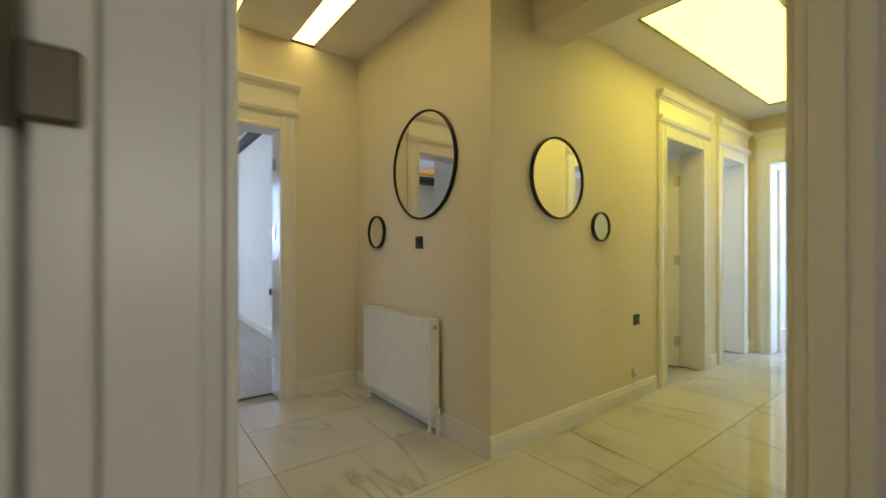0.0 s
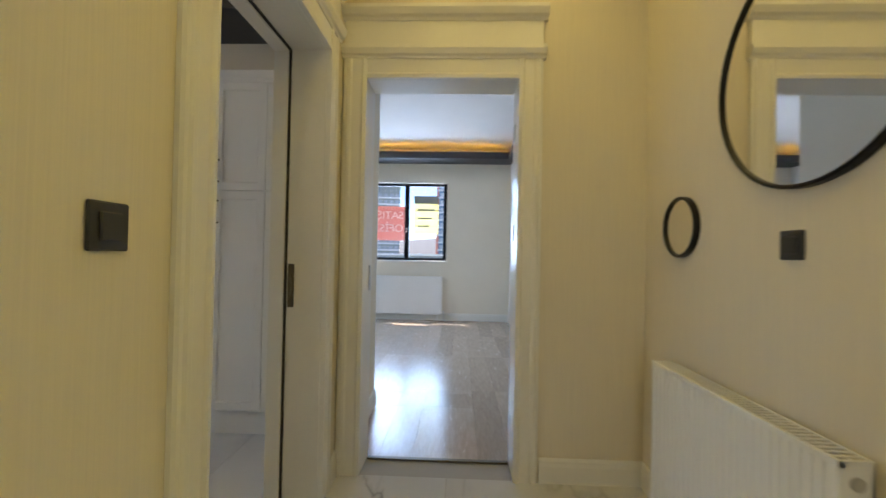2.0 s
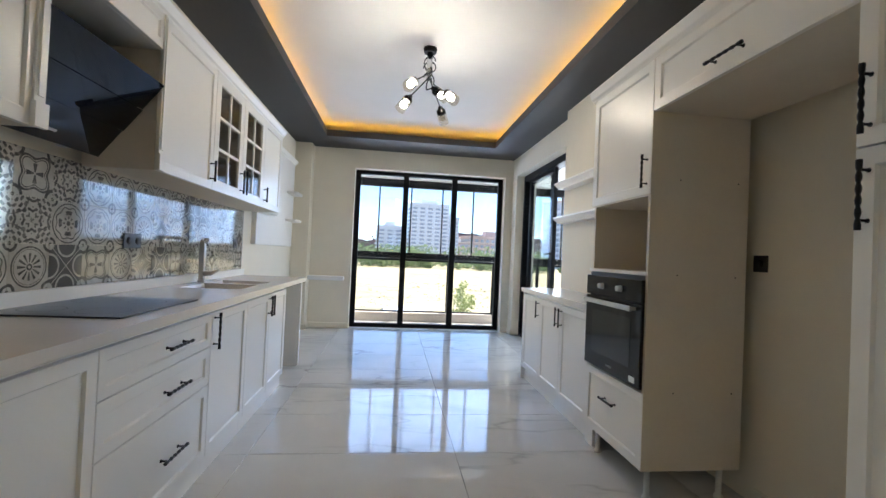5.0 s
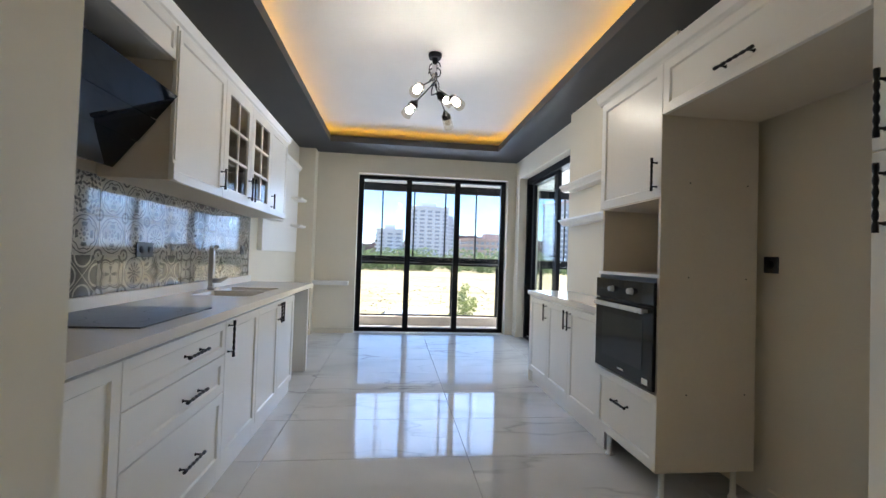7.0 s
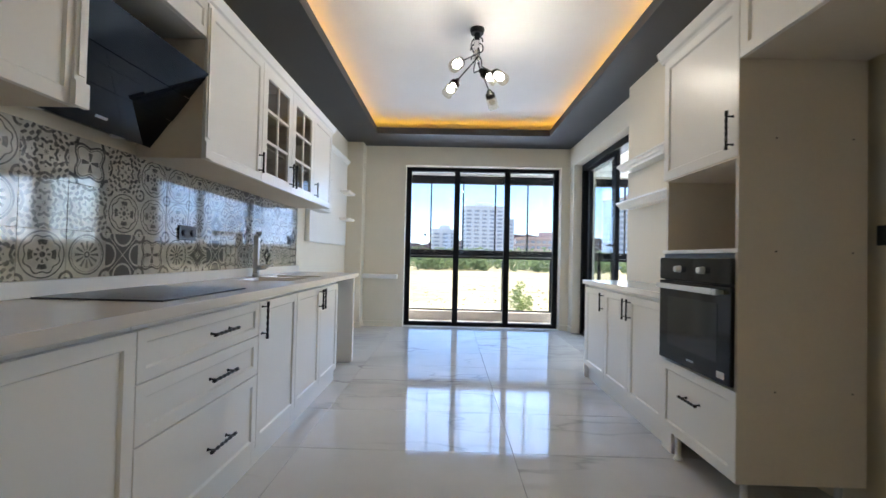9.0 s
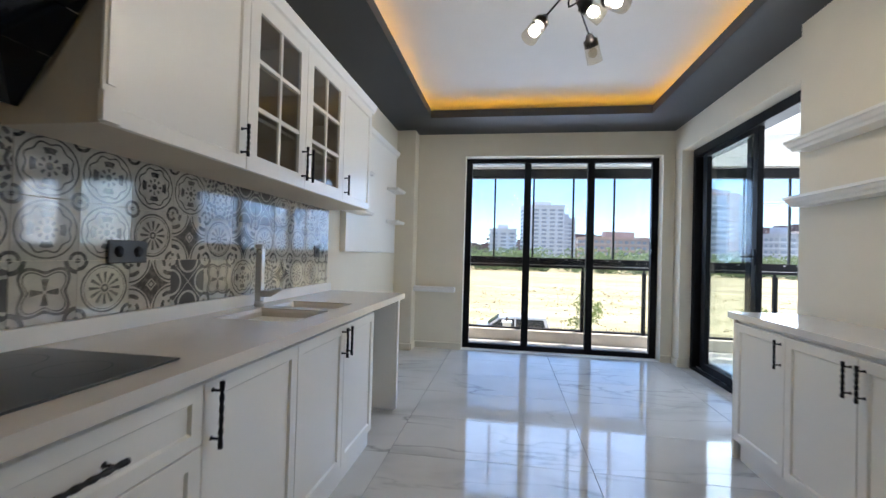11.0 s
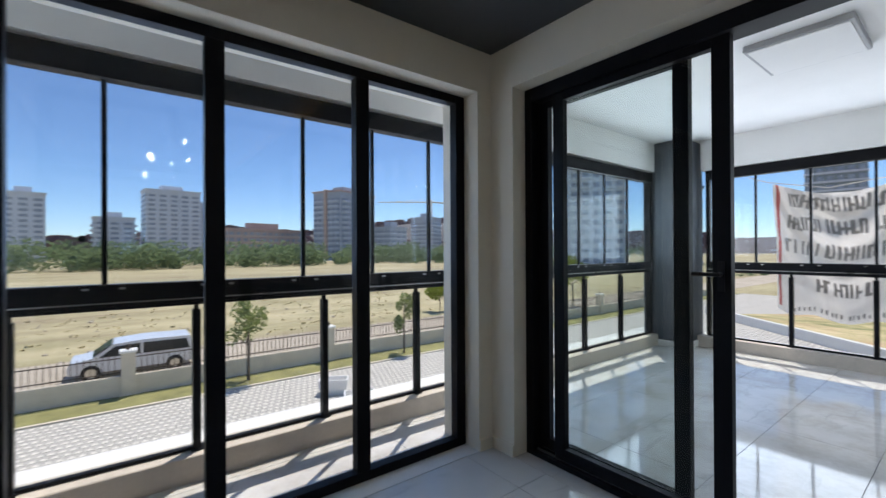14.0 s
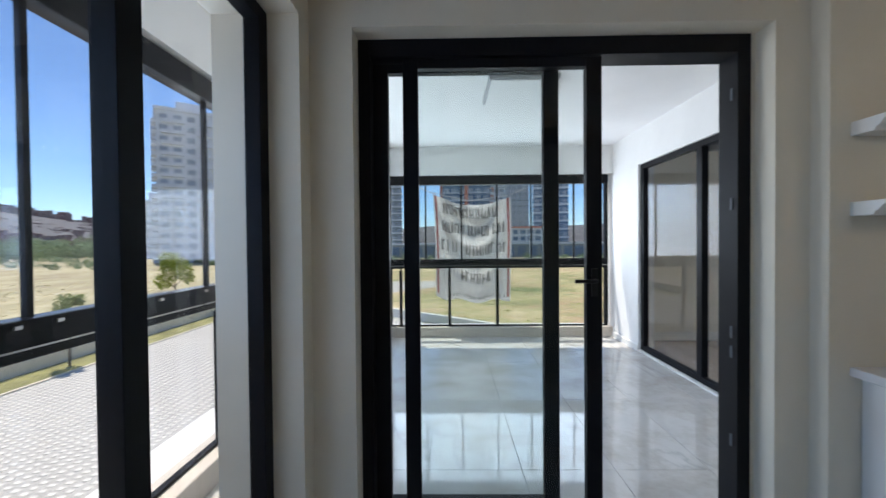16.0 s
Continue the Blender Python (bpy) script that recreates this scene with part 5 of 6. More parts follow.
for text, z in (("SATIŞ", 1.80), ("OFİSİ", 1.56)):
    fc = bpy.data.curves.new("lettering", "FONT")
    fc.body, fc.size, fc.align_x, fc.extrude = text, 0.2, "CENTER", 0.0015
    fc.materials.append(LETTER)
    lt = new("lettering", fc)
    lt.parent = sg
    lt.matrix_basis = Matrix.Translation(Vector((-0.335, 8.697, z)) - base_of(sg)) @ pose(0, 0, 0, 90, 0, 180)
yp = thing("paper_sign", (0.36, 8.5, 1.52), "yellow paper sign with a grey heading stuck to the window", "sign")
box("sheet", (0.145, 0.578, 8.489, 8.4905, 1.52, 2.06), YEL, yp, 0)
box("heading", (0.145, 0.578, 8.489, 8.4905, 2.0605, 2.20), GREYP, yp, 0)
for k, z in enumerate((1.95, 1.80, 1.66)):
    box("print_line", (0.20, 0.52 - 0.05 * k, 8.4878, 8.4888, z - 0.018, z + 0.018), GREYP, yp, 0)

# ---- sliding balcony door ----
sd = structure(thing("sliding_door", (-5.0, 4.3, 0), "", ""), "dark aluminium sliding balcony door, one leaf pushed open", "door")


def sdb(name, x0, x1, y0, y1, z0, z1, parent=sd, mat=ALU, bev=0.002, label=""):
    return box(name, (x0, x1, y0, y1, z0, z1), mat, parent, bev, label)


sdb("frame", -5.954, -5.895, 4.32, 4.47, 0.0, 2.484)
sdb("frame", -4.075, -4.011, 4.32, 4.47, 0.0, 2.484)
sdb("head", -5.895, -4.075, 4.32, 4.47, 2.395, 2.484)
sdb("track", -5.895, -4.075, 4.32, 4.47, 0.0, 0.03)
for y in (4.365, 4.42):
    sdb("rail", -5.895, -4.075, y - 0.004, y + 0.004, 0.03, 0.042, sd, STEEL, 0)
for k, (a, b, y) in enumerate(((-5.734, -4.735, 4.365), (-5.894, -4.937, 4.42))):
    lf = boxes("sliding_leaf" if k == 0 else "rear_leaf", [(a, a + 0.077, y - 0.024, y + 0.024, 0.043, 2.392), (b - 0.078, b, y - 0.024, y + 0.024, 0.043, 2.392), (a + 0.077, b - 0.078, y - 0.024, y + 0.024, 0.043, 0.12), (a + 0.077, b - 0.078, y - 0.024, y + 0.024, 2.345, 2.392)], ALU, sd, 0.002)
    BASES[lf] = base_of(sd)
    o = sdb("pane", a + 0.07, b - 0.071, y - 0.004, y + 0.004, 0.115, 2.35, lf, CLEAR_TINT, 0)
    o.visible_shadow = False
    if k == 0:
        hb = tube_in(bmesh.new(), [(-4.775, 4.342, 1.27), (-4.775, 4.30, 1.27), (-4.79, 4.295, 1.27), (-4.885, 4.295, 1.27)], 0.010, 8)
        box_in(hb, -4.79, -4.76, 4.333, 4.341, 1.19, 1.33)
        part("handle", hb, BLACK, lf, "black lever handle")
for z in (0.45, 0.9, 1.0, 1.65, 2.2):
    sdb("lock_keeper", -4.080, -4.0745, 4.355, 4.372, z - 0.03, z + 0.03, sd, DARKGREY, 0.001)


# ---- balcony glazing ----
W_P = lambda s, w, z: (-7.05 + w, s, z)
N_P = lambda s, w, z: (s, 8.76 - w, z)


def glazing(name, place, s0, s1, joints, posts, label):
    """Parapet kerb, balustrade posts with lower glass, dark beam, frameless upper panes and head track."""
    th = structure(thing(name, place((s0 + s1) / 2, 0, 0.15), "", ""), label, "window")

    def bx(a, b, w0, w1, za, zb):
        p, q = place(a, w0, za), place(b, w1, zb)
        return (p[0], q[0], p[1], q[1], za, zb)
    box("beam", bx(s0, s1, -0.045, 0.045, 1.062, 1.208), ALU, th, 0.004)
    box("beam_groove", bx(s0, s1, 0.045, 0.048, 1.10, 1.106), STEEL, th, 0)
    box("head_track", bx(s0, s1, -0.045, 0.05, 2.362, 2.498), ALU, th, 0.004)
    box("foot_rail", bx(s0, s1, -0.02, 0.02, 0.157, 0.178), ALU, th, 0.002)
    for e in (s0, s1):
        d = 0.05 if e == s0 else -0.05
        box("end_profile", bx(e, e + d, -0.04, 0.04, 0.178, 2.362), ALU, th, 0.002)
    for p in posts:
        bm = box_in(bmesh.new(), *bx(p - 0.022, p + 0.022, -0.02, 0.04, 0.158, 1.03), 0.004)
        box_in(bm, *bx(p - 0.012, p + 0.012, -0.012, 0.012, 1.03, 1.062))
        box_in(bm, *bx(p - 0.034, p + 0.034, -0.03, 0.05, 0.156, 0.170), 0.003)
        part("post", bm, ALU, th)
    ps = [s0] + list(posts) + [s1]
    for a, b in zip(ps, ps[1:]):
        o = box("lower_pane", bx(a + 0.022, b - 0.022, -0.004, 0.004, 0.178, 1.06), CLEAR, th, 0)
        o.visible_shadow = False
    js = [s0 + 0.03] + list(joints) + [s1 - 0.03]
    for a, b in zip(js, js[1:]):
        o = box("upper_pane", bx(a + 0.006, b - 0.006, -0.005, 0.005, 1.209, 2.361), CLEAR, th, 0)
        o.visible_shadow = False
        for s in (a + 0.08, b - 0.08):
            box("clip", bx(s - 0.014, s + 0.014, 0.046, 0.052, 1.178, 1.190), STEEL, th, 0)
    for j in joints:
        box("joint_profile", bx(j - 0.013, j + 0.013, -0.012, 0.014, 1.209, 2.361), ALU, th, 0.001)
    return th


gw = glazing("glazing_west", W_P, -1.45, 8.28, [-1.33 + 0.5615 * k for k in range(1, 17)], [-0.83 + 0.829 * k for k in range(0, 11)], "frameless balcony glazing with dark beam and posts on the long side")
gn = glazing("glazing_north", N_P, -6.46, -3.06, [-5.877, -5.32, -4.764, -4.238, -3.578], [-6.273, -5.512, -4.768, -4.004, -3.277], "frameless balcony glazing with dark beam and posts on the short side")
for gz_, place_, s_ in ((gw, W_P, 1.945), (gw, W_P, 7.72), (gn, N_P, -3.572)):
    bm = bmesh.new()
    for q, w0, w1 in ((0.020, 0.005, 0.016), (0.013, 0.016, 0.034)):
        rings = [[bm.verts.new(place_(s_ + q * math.cos(a), w, 1.462 + q * math.sin(a))) for a in (math.pi * k / 4 for k in range(8))] for w in (w0, w1)]
        for k in range(8):
            bm.faces.new((rings[0][k], rings[0][(k + 1) % 8], rings[1][(k + 1) % 8], rings[1][k]))
        bm.faces.new(rings[1])
    part("pane_latch", bm, BLACK, gz_, "small black latch knob on the glass")
structure(boxes("kerb_balcony", [(-7.16, -6.94, -1.5, 8.30, -0.1, 0.155), (-6.56, -3.012, 8.66, 8.87, -0.1, 0.155)], CURB, None, 0.006), "travertine parapet kerb under the glazing", "kerb")
structure(boxes("sill_outside", [(-7.50, -7.16, -1.7, 9.25, 0.02, 0.10), (-7.16, -2.8, 8.9, 9.25, 0.02, 0.10)], SILL, None, 0.006), "white stone ledge outside the glazing", "sill")
structure(boxes("slab_edge", [(-7.45, -2.8, 8.9, 9.2, -0.3, 0.02), (-7.45, -7.2, -1.7, 8.9, -0.3, 0.02)], WALL_W), "white plastered slab edge", "wall")
structure(boxes("facade_below", [(-7.0, 8.2, 8.6, 8.9, -3.9, -0.25), (-7.2, -7.0, -4.2, 8.9, -3.9, -0.25)], WALL_W), "white plastered facade of the storey below", "wall")
LAMP_RIM = paint("grey lamp rim", (0.36, 0.36, 0.37), 0.6, var=0.05)
bl = thing("ceiling_panel_lamp", (-4.84, 6.2, 2.93), "square white flush ceiling lamp, switched off", "ceiling lamp")
box("frame", (-5.15, -4.53, 5.88, 6.58, 2.882, 2.929), LAMP_RIM, bl, 0.006)
box("diffuser", (-5.125, -4.555, 5.905, 6.555, 2.876, 2.883), CEIL, bl, 0.001)

# hanging cloth with unreadable print
CLOTH = paint("white banner cloth", (0.78, 0.75, 0.72), 0.85, var=0.06, fine=220, bump=0.15)
CLOTH_G = paint("grey banner print", (0.36, 0.345, 0.33), 0.85, var=0.1)
for m_, c_ in ((CLOTH, (0.75, 0.72, 0.69)), (CLOTH_G, (0.26, 0.25, 0.245))):
    t_ = m_.node_tree
    tr, mx = t_.nodes.new("ShaderNodeBsdfTranslucent"), t_.nodes.new("ShaderNodeMixShader")
    tr.inputs[0].default_value = (*c_, 1)
    mx.inputs[0].default_value = 0.55
    t_.links.new(t_.nodes["Principled BSDF"].outputs[0], mx.inputs[1])
    t_.links.new(tr.outputs[0], mx.inputs[2])
    t_.links.new(mx.outputs[0], t_.nodes["Material Output"].inputs[0])
CLOTH_R = paint("red banner hem", (0.55, 0.13, 0.12), 0.8)


def cloth_at(u, v):
    """u, v from 0 to 1 across and down the hanging cloth."""
    sag = 0.16 * math.sin(math.pi * u) * (1 - 0.55 * v)
    fold = 0.05 * math.sin(9 * u + 2.5 * v) * (1 - 0.4 * v) + 0.022 * math.sin(23 * u - 5 * v)
    bow = 0.45 * (2 * u - 1.05) ** 2 * (1 - 0.5 * v)
    swag = (0.11 * math.sin(17 * (v + bow)) + 0.04 * math.sin(41 * (v + bow) + 3 * u)) * math.sin(math.pi * min(1.0, 0.08 + u)) * (1.05 - v)
    x = -5.80 + 1.26 * u + 0.03 * math.sin(3 * v + 1)
    return Vector((x + 0.10 * v * (0.5 - u) * 0.6 + 0.06 * v, 9.04 + fold + swag, 2.26 - 0.06 * u - sag - v * (1.66 + 0.03 * math.sin(14 * u))))


bn = thing("hanging_banner", (-5.2, 8.97, 0.5), "creased white cloth banner with faded grey lettering, hung outside", "banner")
bm = bmesh.new()
N, K = 56, 70
vs = [[bm.verts.new(cloth_at(i / N, j / K)) for i in range(N + 1)] for j in range(K + 1)]
for j in range(K):
    for i in range(N):
        bm.faces.new((vs[j][i], vs[j][i + 1], vs[j + 1][i + 1], vs[j + 1][i]))
part("cloth", bm, CLOTH, bn, "", True)
rng = random.Random(5)


def print_patch(bm, u0, u1, v0, v1):
    n, k = max(2, int((u1 - u0) * 56)), max(2, int((v1 - v0) * 70))
    g = [[bm.verts.new(cloth_at(u0 + (u1 - u0) * i / n, v0 + (v1 - v0) * j / k) + Vector((0, -0.004, 0))) for i in range(n + 1)] for j in range(k + 1)]
    for j in range(k):
        for i in range(n):
            bm.faces.new((g[j][i], g[j][i + 1], g[j + 1][i + 1], g[j + 1][i]))


for r, (v0, v1, u0, u1) in enumerate(((0.03, 0.14, 0.12, 0.86), (0.21, 0.32, 0.10, 0.90), (0.40, 0.51, 0.08, 0.92), (0.69, 0.80, 0.34, 0.72), (0.93, 0.965, 0.16, 0.95))):
    bm = bmesh.new()
    u = u0
    while u < u1:
        w, drop = rng.uniform(0.016, 0.03) * (0.7 if r == 4 else 1), rng.uniform(0.0, 0.02)
        print_patch(bm, u, u + w, v0 + drop, v1 + drop * 0.5)
        if r < 4 and rng.random() < 0.6:
            k = rng.choice((0.0, 0.4, 0.75))
            print_patch(bm, u + w, u + w + 0.022, v0 + drop + (v1 - v0) * k, v0 + drop + (v1 - v0) * (k + 0.2))
        u += w + rng.choice((0.012, 0.02, 0.024, 0.045))
    part("print_row", bm, CLOTH_G, bn, "row of faded unreadable letters", True)
for u0, u1 in ((0.02, 0.045), (0.955, 0.98)):
    bm = bmesh.new()
    print_patch(bm, u0, u1, 0.0, 0.96)
    part("hem", bm, CLOTH_R, bn, "red hem stripe", True)
tube("rope", [(-6.0, 8.93, 2.36), (-5.80, 8.96, 2.27), (-5.2, 8.97, 2.13), (-4.56, 8.96, 2.21), (-4.27, 8.93, 2.33)], 0.006, CLOTH, bn, 6)


# ---- outside ----
GZ = -3.9


def field(name, low, mid, high, rough_patch, stretch, rows=None, spread=0.12):
    """Open ground in three scales: wide patches, furrows and clods, thin grit."""
    m, t, b = nodes_of(name)
    wide, clod = noise_at(t, 0.07, 5.0, 0.6, 0.4, stretch, "World"), noise_at(t, 0.8, 6.0, 0.65, 0.5, rows or stretch, "World")
    grit = noise_at(t, 6.0, 4.0, 0.7, space="World")
    both = math_node(t, "ADD", math_node(t, "MULTIPLY", wide, 0.45), math_node(t, "ADD", math_node(t, "MULTIPLY", clod, 0.35), math_node(t, "MULTIPLY", grit, 0.2)))
    colour = ramp(t, both, ((0.5 - spread, low), (0.5, mid), (0.5 + spread, high)))
    patch = ramp(t, noise_at(t, 0.16, 6.0, 0.65, 0.6, stretch, "World"), ((0.5, 0.0), (0.62, 0.8)))
    t.links.new(mix_col(t, patch, colour, rough_patch), b.inputs["Base Color"])
    b.inputs["Roughness"].default_value = 0.95
    return m


DRY = field("dry grass field", (0.24, 0.19, 0.12), (0.38, 0.33, 0.19), (0.50, 0.44, 0.27), (0.31, 0.28, 0.15), (1.6, 0.5, 1.0), (0.55, 0.05, 1.0), 0.09)
MEADOW = field("patchy yellow-green meadow", (0.17, 0.19, 0.07), (0.40, 0.35, 0.16), (0.60, 0.48, 0.28), (0.46, 0.30, 0.18), (0.9, 1.6, 1.0), None, 0.07)
EARTH = paint("dusty earth road", (0.46, 0.40, 0.32), 0.95, var=0.2, scale=0.3, fine=3.0, bump=0.0)
GRASS = paint("thin lawn", (0.27, 0.26, 0.10), 0.95, var=0.45, scale=1.2, fine=14.0, bump=0.3)
PAVER_L = paint("pale concrete paver", (0.72, 0.69, 0.62), 0.85, var=0.1, island=0.06)
PAVER_D = paint("grey concrete paver", (0.44, 0.42, 0.38), 0.85, var=0.1)
CONC = paint("pale concrete", (0.70, 0.63, 0.50), 0.85, var=0.12, bump=0.2)
IRON = paint("rusty fence iron", (0.10, 0.075, 0.055), 0.6, 0.4, var=0.25)
LEAF = paint("dusty tree leaves", (0.24, 0.28, 0.12), 0.7, var=0.4, scale=0.4, fine=4.0, bump=0.0)
LEAF_Y = paint("bright young leaves", (0.20, 0.25, 0.04), 0.7, var=0.4, scale=2.0, fine=12.0, bump=0.0)
BARK = paint("tree bark", (0.14, 0.11, 0.08), 0.9, var=0.25)
# white, grey and orange renders: distance haze is mixed into these colours
TOWER_W_HAZE = paint("hazed white tower render", (0.60, 0.64, 0.71), 0.8, var=0.06, scale=0.05, fine=0.5, bump=0.0)
TOWER_G_HAZE = paint("hazed grey tower render", (0.44, 0.48, 0.56), 0.8, var=0.08, scale=0.05, fine=0.5, bump=0.0)
TOWER_F = paint("brick-coloured render", (0.46, 0.36, 0.34), 0.9, var=0.15, scale=0.1, fine=0.8, bump=0.0)
TOWER_B2 = paint("bare concrete floor edge", (0.55, 0.45, 0.40), 0.9, var=0.1, scale=0.1, fine=0.8, bump=0.0)
TOWER_O_HAZE = paint("hazed orange tower render", (0.62, 0.45, 0.37), 0.8, var=0.06, scale=0.05, fine=0.5, bump=0.0)
TOWER_B = paint("blue facade glass", (0.10, 0.17, 0.28), 0.12, var=0.15, scale=0.08, fine=0.6, bump=0.0)
TOWER_D = paint("dark facade cladding", (0.20, 0.24, 0.26), 0.5, var=0.1, scale=0.08, fine=0.6, bump=0.0)
TOWER_R = paint("red facade band", (0.58, 0.20, 0.14), 0.6, var=0.08)
# far windows and roof paled in colour to stand in for haze
WINGL_HAZE = paint("hazed far window glass", (0.34, 0.39, 0.48), 0.2, var=0.3, scale=0.2, fine=1.0, bump=0.0)
ROOFT_HAZE = paint("hazed terracotta roof", (0.57, 0.42, 0.38), 0.9, var=0.2, scale=0.05, fine=0.6, bump=0.0)
HOUSE = paint("pinkish house render", (0.23, 0.165, 0.165), 0.9, var=0.3, scale=0.03, fine=0.3, bump=0.0)
LEAF_FAR = paint("hazy far leaves", (0.17, 0.23, 0.13), 0.9, var=0.45, scale=0.1, fine=1.5, bump=0.0)
HILL = paint("hazy hillside", (0.12, 0.115, 0.12), 0.95, var=0.2, scale=0.01, fine=0.08, bump=0.0)

for m_, c_ in ((LEAF, (0.28, 0.34, 0.11)), (LEAF_Y, (0.30, 0.36, 0.05)), (LEAF_FAR, (0.19, 0.26, 0.13))):
    t_ = m_.node_tree
    tr, mx = t_.nodes.new("ShaderNodeBsdfTranslucent"), t_.nodes.new("ShaderNodeMixShader")
    tr.inputs[0].default_value = (*c_, 1)
    mx.inputs[0].default_value = 0.45
    t_.links.new(t_.nodes["Principled BSDF"].outputs[0], mx.inputs[1])
    t_.links.new(tr.outputs[0], mx.inputs[2])
    t_.links.new(mx.outputs[0], t_.nodes["Material Output"].inputs[0])

structure(box("ground", (-2500, 2500, -2500, 2500, GZ - 0.5, GZ), DRY, None, 0), "dry yellow field reaching to the horizon", "ground")
structure(box("meadow", (-19, 60, 14.0, 92, GZ + 0.002, GZ + 0.004), MEADOW, None, 0), "patchy yellow-green meadow north of the house", "ground")
structure(box("road", (-31.0, -24.4, -300, 300, GZ + 0.004, GZ + 0.012), EARTH, None, 0), "dusty pale road behind the fence", "road")
structure(box("pavement", (-21.5, -7.2, -40, 60, GZ + 0.004, GZ + 0.02), PAVER_D, None, 0), "grey paved court", "pavement")
structure(box("pavement", (-7.2, 3.0, 8.9, 14.0, GZ + 0.004, GZ + 0.02), PAVER_D, None, 0), "grey paved strip along the house", "pavement")
structure(box("lawn_strip", (-23.2, -21.62, -40, 60, GZ + 0.004, GZ + 0.05), GRASS, None, 0.01), "narrow strip of thin lawn along the fence", "lawn")
structure(box("kerb_lawn", (-21.62, -21.5, -40, 60, GZ, GZ + 0.08), CONC, None, 0.01), "pale concrete kerb", "kerb")

fw = structure(box("fence_wall", (-23.45, -23.25, -40, 60, GZ, GZ + 0.75), CONC, None, 0.01), "low pale rendered garden wall", "wall")
FX = -23.35
fence = thing("fence", (FX, 10, GZ + 0.75), "rusty iron railing fence between stone pillars", "fence")
pillars = [-13.1 + 7.7 * k for k in range(0, 8)]
for y in pillars:
    p = thing("fence_pillar", (FX, y, GZ), "pale stone fence pillar with a flat cap and lamp", "fence pillar", "pillars of the fence")
    box("shaft", (FX - 0.22, FX + 0.22, y - 0.22, y + 0.22, GZ, GZ + 1.60), CONC, p, 0.01)
    box("cap", (FX - 0.27, FX + 0.27, y - 0.27, y + 0.27, GZ + 1.60, GZ + 1.69), SILL, p, 0.015)
    tube("lamp", [(FX, y, GZ + 1.69), (FX, y, GZ + 1.72), (FX, y, GZ + 1.84), (FX, y, GZ + 1.90)], [0.05, 0.06, 0.06, 0.03], IRON, p, 10)
for a, b in zip(pillars, pillars[1:]):
    for z in (0.86, 1.38):
        box("rail", (FX - 0.02, FX + 0.02, a + 0.22, b - 0.22, GZ + z, GZ + z + 0.035), IRON, fence, 0)
    n = 42
    for k in range(1, n):
        y = a + 0.22 + (b - a - 0.44) * k / n
        box("bar", (FX - 0.011, FX + 0.011, y - 0.011, y + 0.011, GZ + 0.76, GZ + 1.52), IRON, fence, 0)

for x, y, turn in ((-18.82, 8.34, -30), (-16.85, 8.43, -22), (-15.38, 8.63, -36)):
    pl = thing("planter_box", (x, y, GZ + 0.02), "empty white concrete planter trough on the paving", "planter", "planters on the court")
    m = Matrix.Translation((x, y, GZ + 0.02)) @ Matrix.Rotation(radians(turn), 4, "Z")
    bm = bmesh.new()
    rings = []
    for w, l, z in ((0.24, 0.44, 0.0), (0.30, 0.52, 0.47), (0.30, 0.52, 0.54), (0.25, 0.47, 0.54), (0.22, 0.44, 0.30)):
        rings.append([bm.verts.new(m @ Vector(q)) for q in ((-w, -l, z), (w, -l, z), (w, l, z), (-w, l, z))])
    for r0, r1 in zip(rings, rings[1:]):
        for k in range(4):
            bm.faces.new((r0[k], r0[(k + 1) % 4], r1[(k + 1) % 4], r1[k]))
    bm.faces.new(rings[-1])
    bm.faces.new(rings[0][::-1])
    part("trough", bm, SILL, pl)


def leaf_cloud(bm, centre, radius, count, size, rng, squash=1.0):
    for _ in range(count):
        while True:
            p = Vector((rng.uniform(-1, 1), rng.uniform(-1, 1), rng.uniform(-1, 1)))
            if 0.25 < p.length < 1.0:
                break
        p = Vector((p.x * radius, p.y * radius, p.z * radius * squash)) + centre
        a = Vector((rng.gauss(0, 1), rng.gauss(0, 1), rng.gauss(0, 1))).normalized()
        b = a.orthogonal().normalized()
        s = size * rng.uniform(0.6, 1.3)
        bm.faces.new([bm.verts.new(p + q) for q in (a * s, b * s * 0.6, -a * s, -b * s * 0.6)])


def tree(x, y, h, r, seed, label, leaf=LEAF, count=900, size=0.09, z=GZ):
    rng = random.Random(seed)
    th = thing("tree", (x, y, z), label, "tree")
    bm = bmesh.new()
    top = Vector((x + rng.uniform(-0.1, 0.1), y + rng.uniform(-0.1, 0.1), z + h * 0.8))
    tube_in(bm, [(x, y, z - 0.05), (x + 0.02, y, z + h * 0.3), (x - 0.02, y + 0.02, z + h * 0.55), top], [h * 0.018, h * 0.014, h * 0.009, h * 0.004], 7)
    heads = []
    for k in range(9):
        a, zz = rng.uniform(0, 6.28), z + h * rng.uniform(0.38, 0.85)
        e = Vector((x + math.cos(a) * r * rng.uniform(0.4, 0.8), y + math.sin(a) * r * rng.uniform(0.4, 0.8), zz + r * 0.4))
        tube_in(bm, [(x, y, zz - r * 0.15), (Vector((x, y, zz)) + e) / 2, e], [h * 0.007, h * 0.005, h * 0.002], 5)
        heads.append(e)
    part("trunk", bm, BARK, th)
    bm = bmesh.new()
    for e in heads + [top + Vector((0, 0, h * 0.08))]:
        leaf_cloud(bm, e, r * rng.uniform(0.32, 0.55), count // 10, size, rng, 1.25)
    part("crown", bm, leaf, th)
    return th


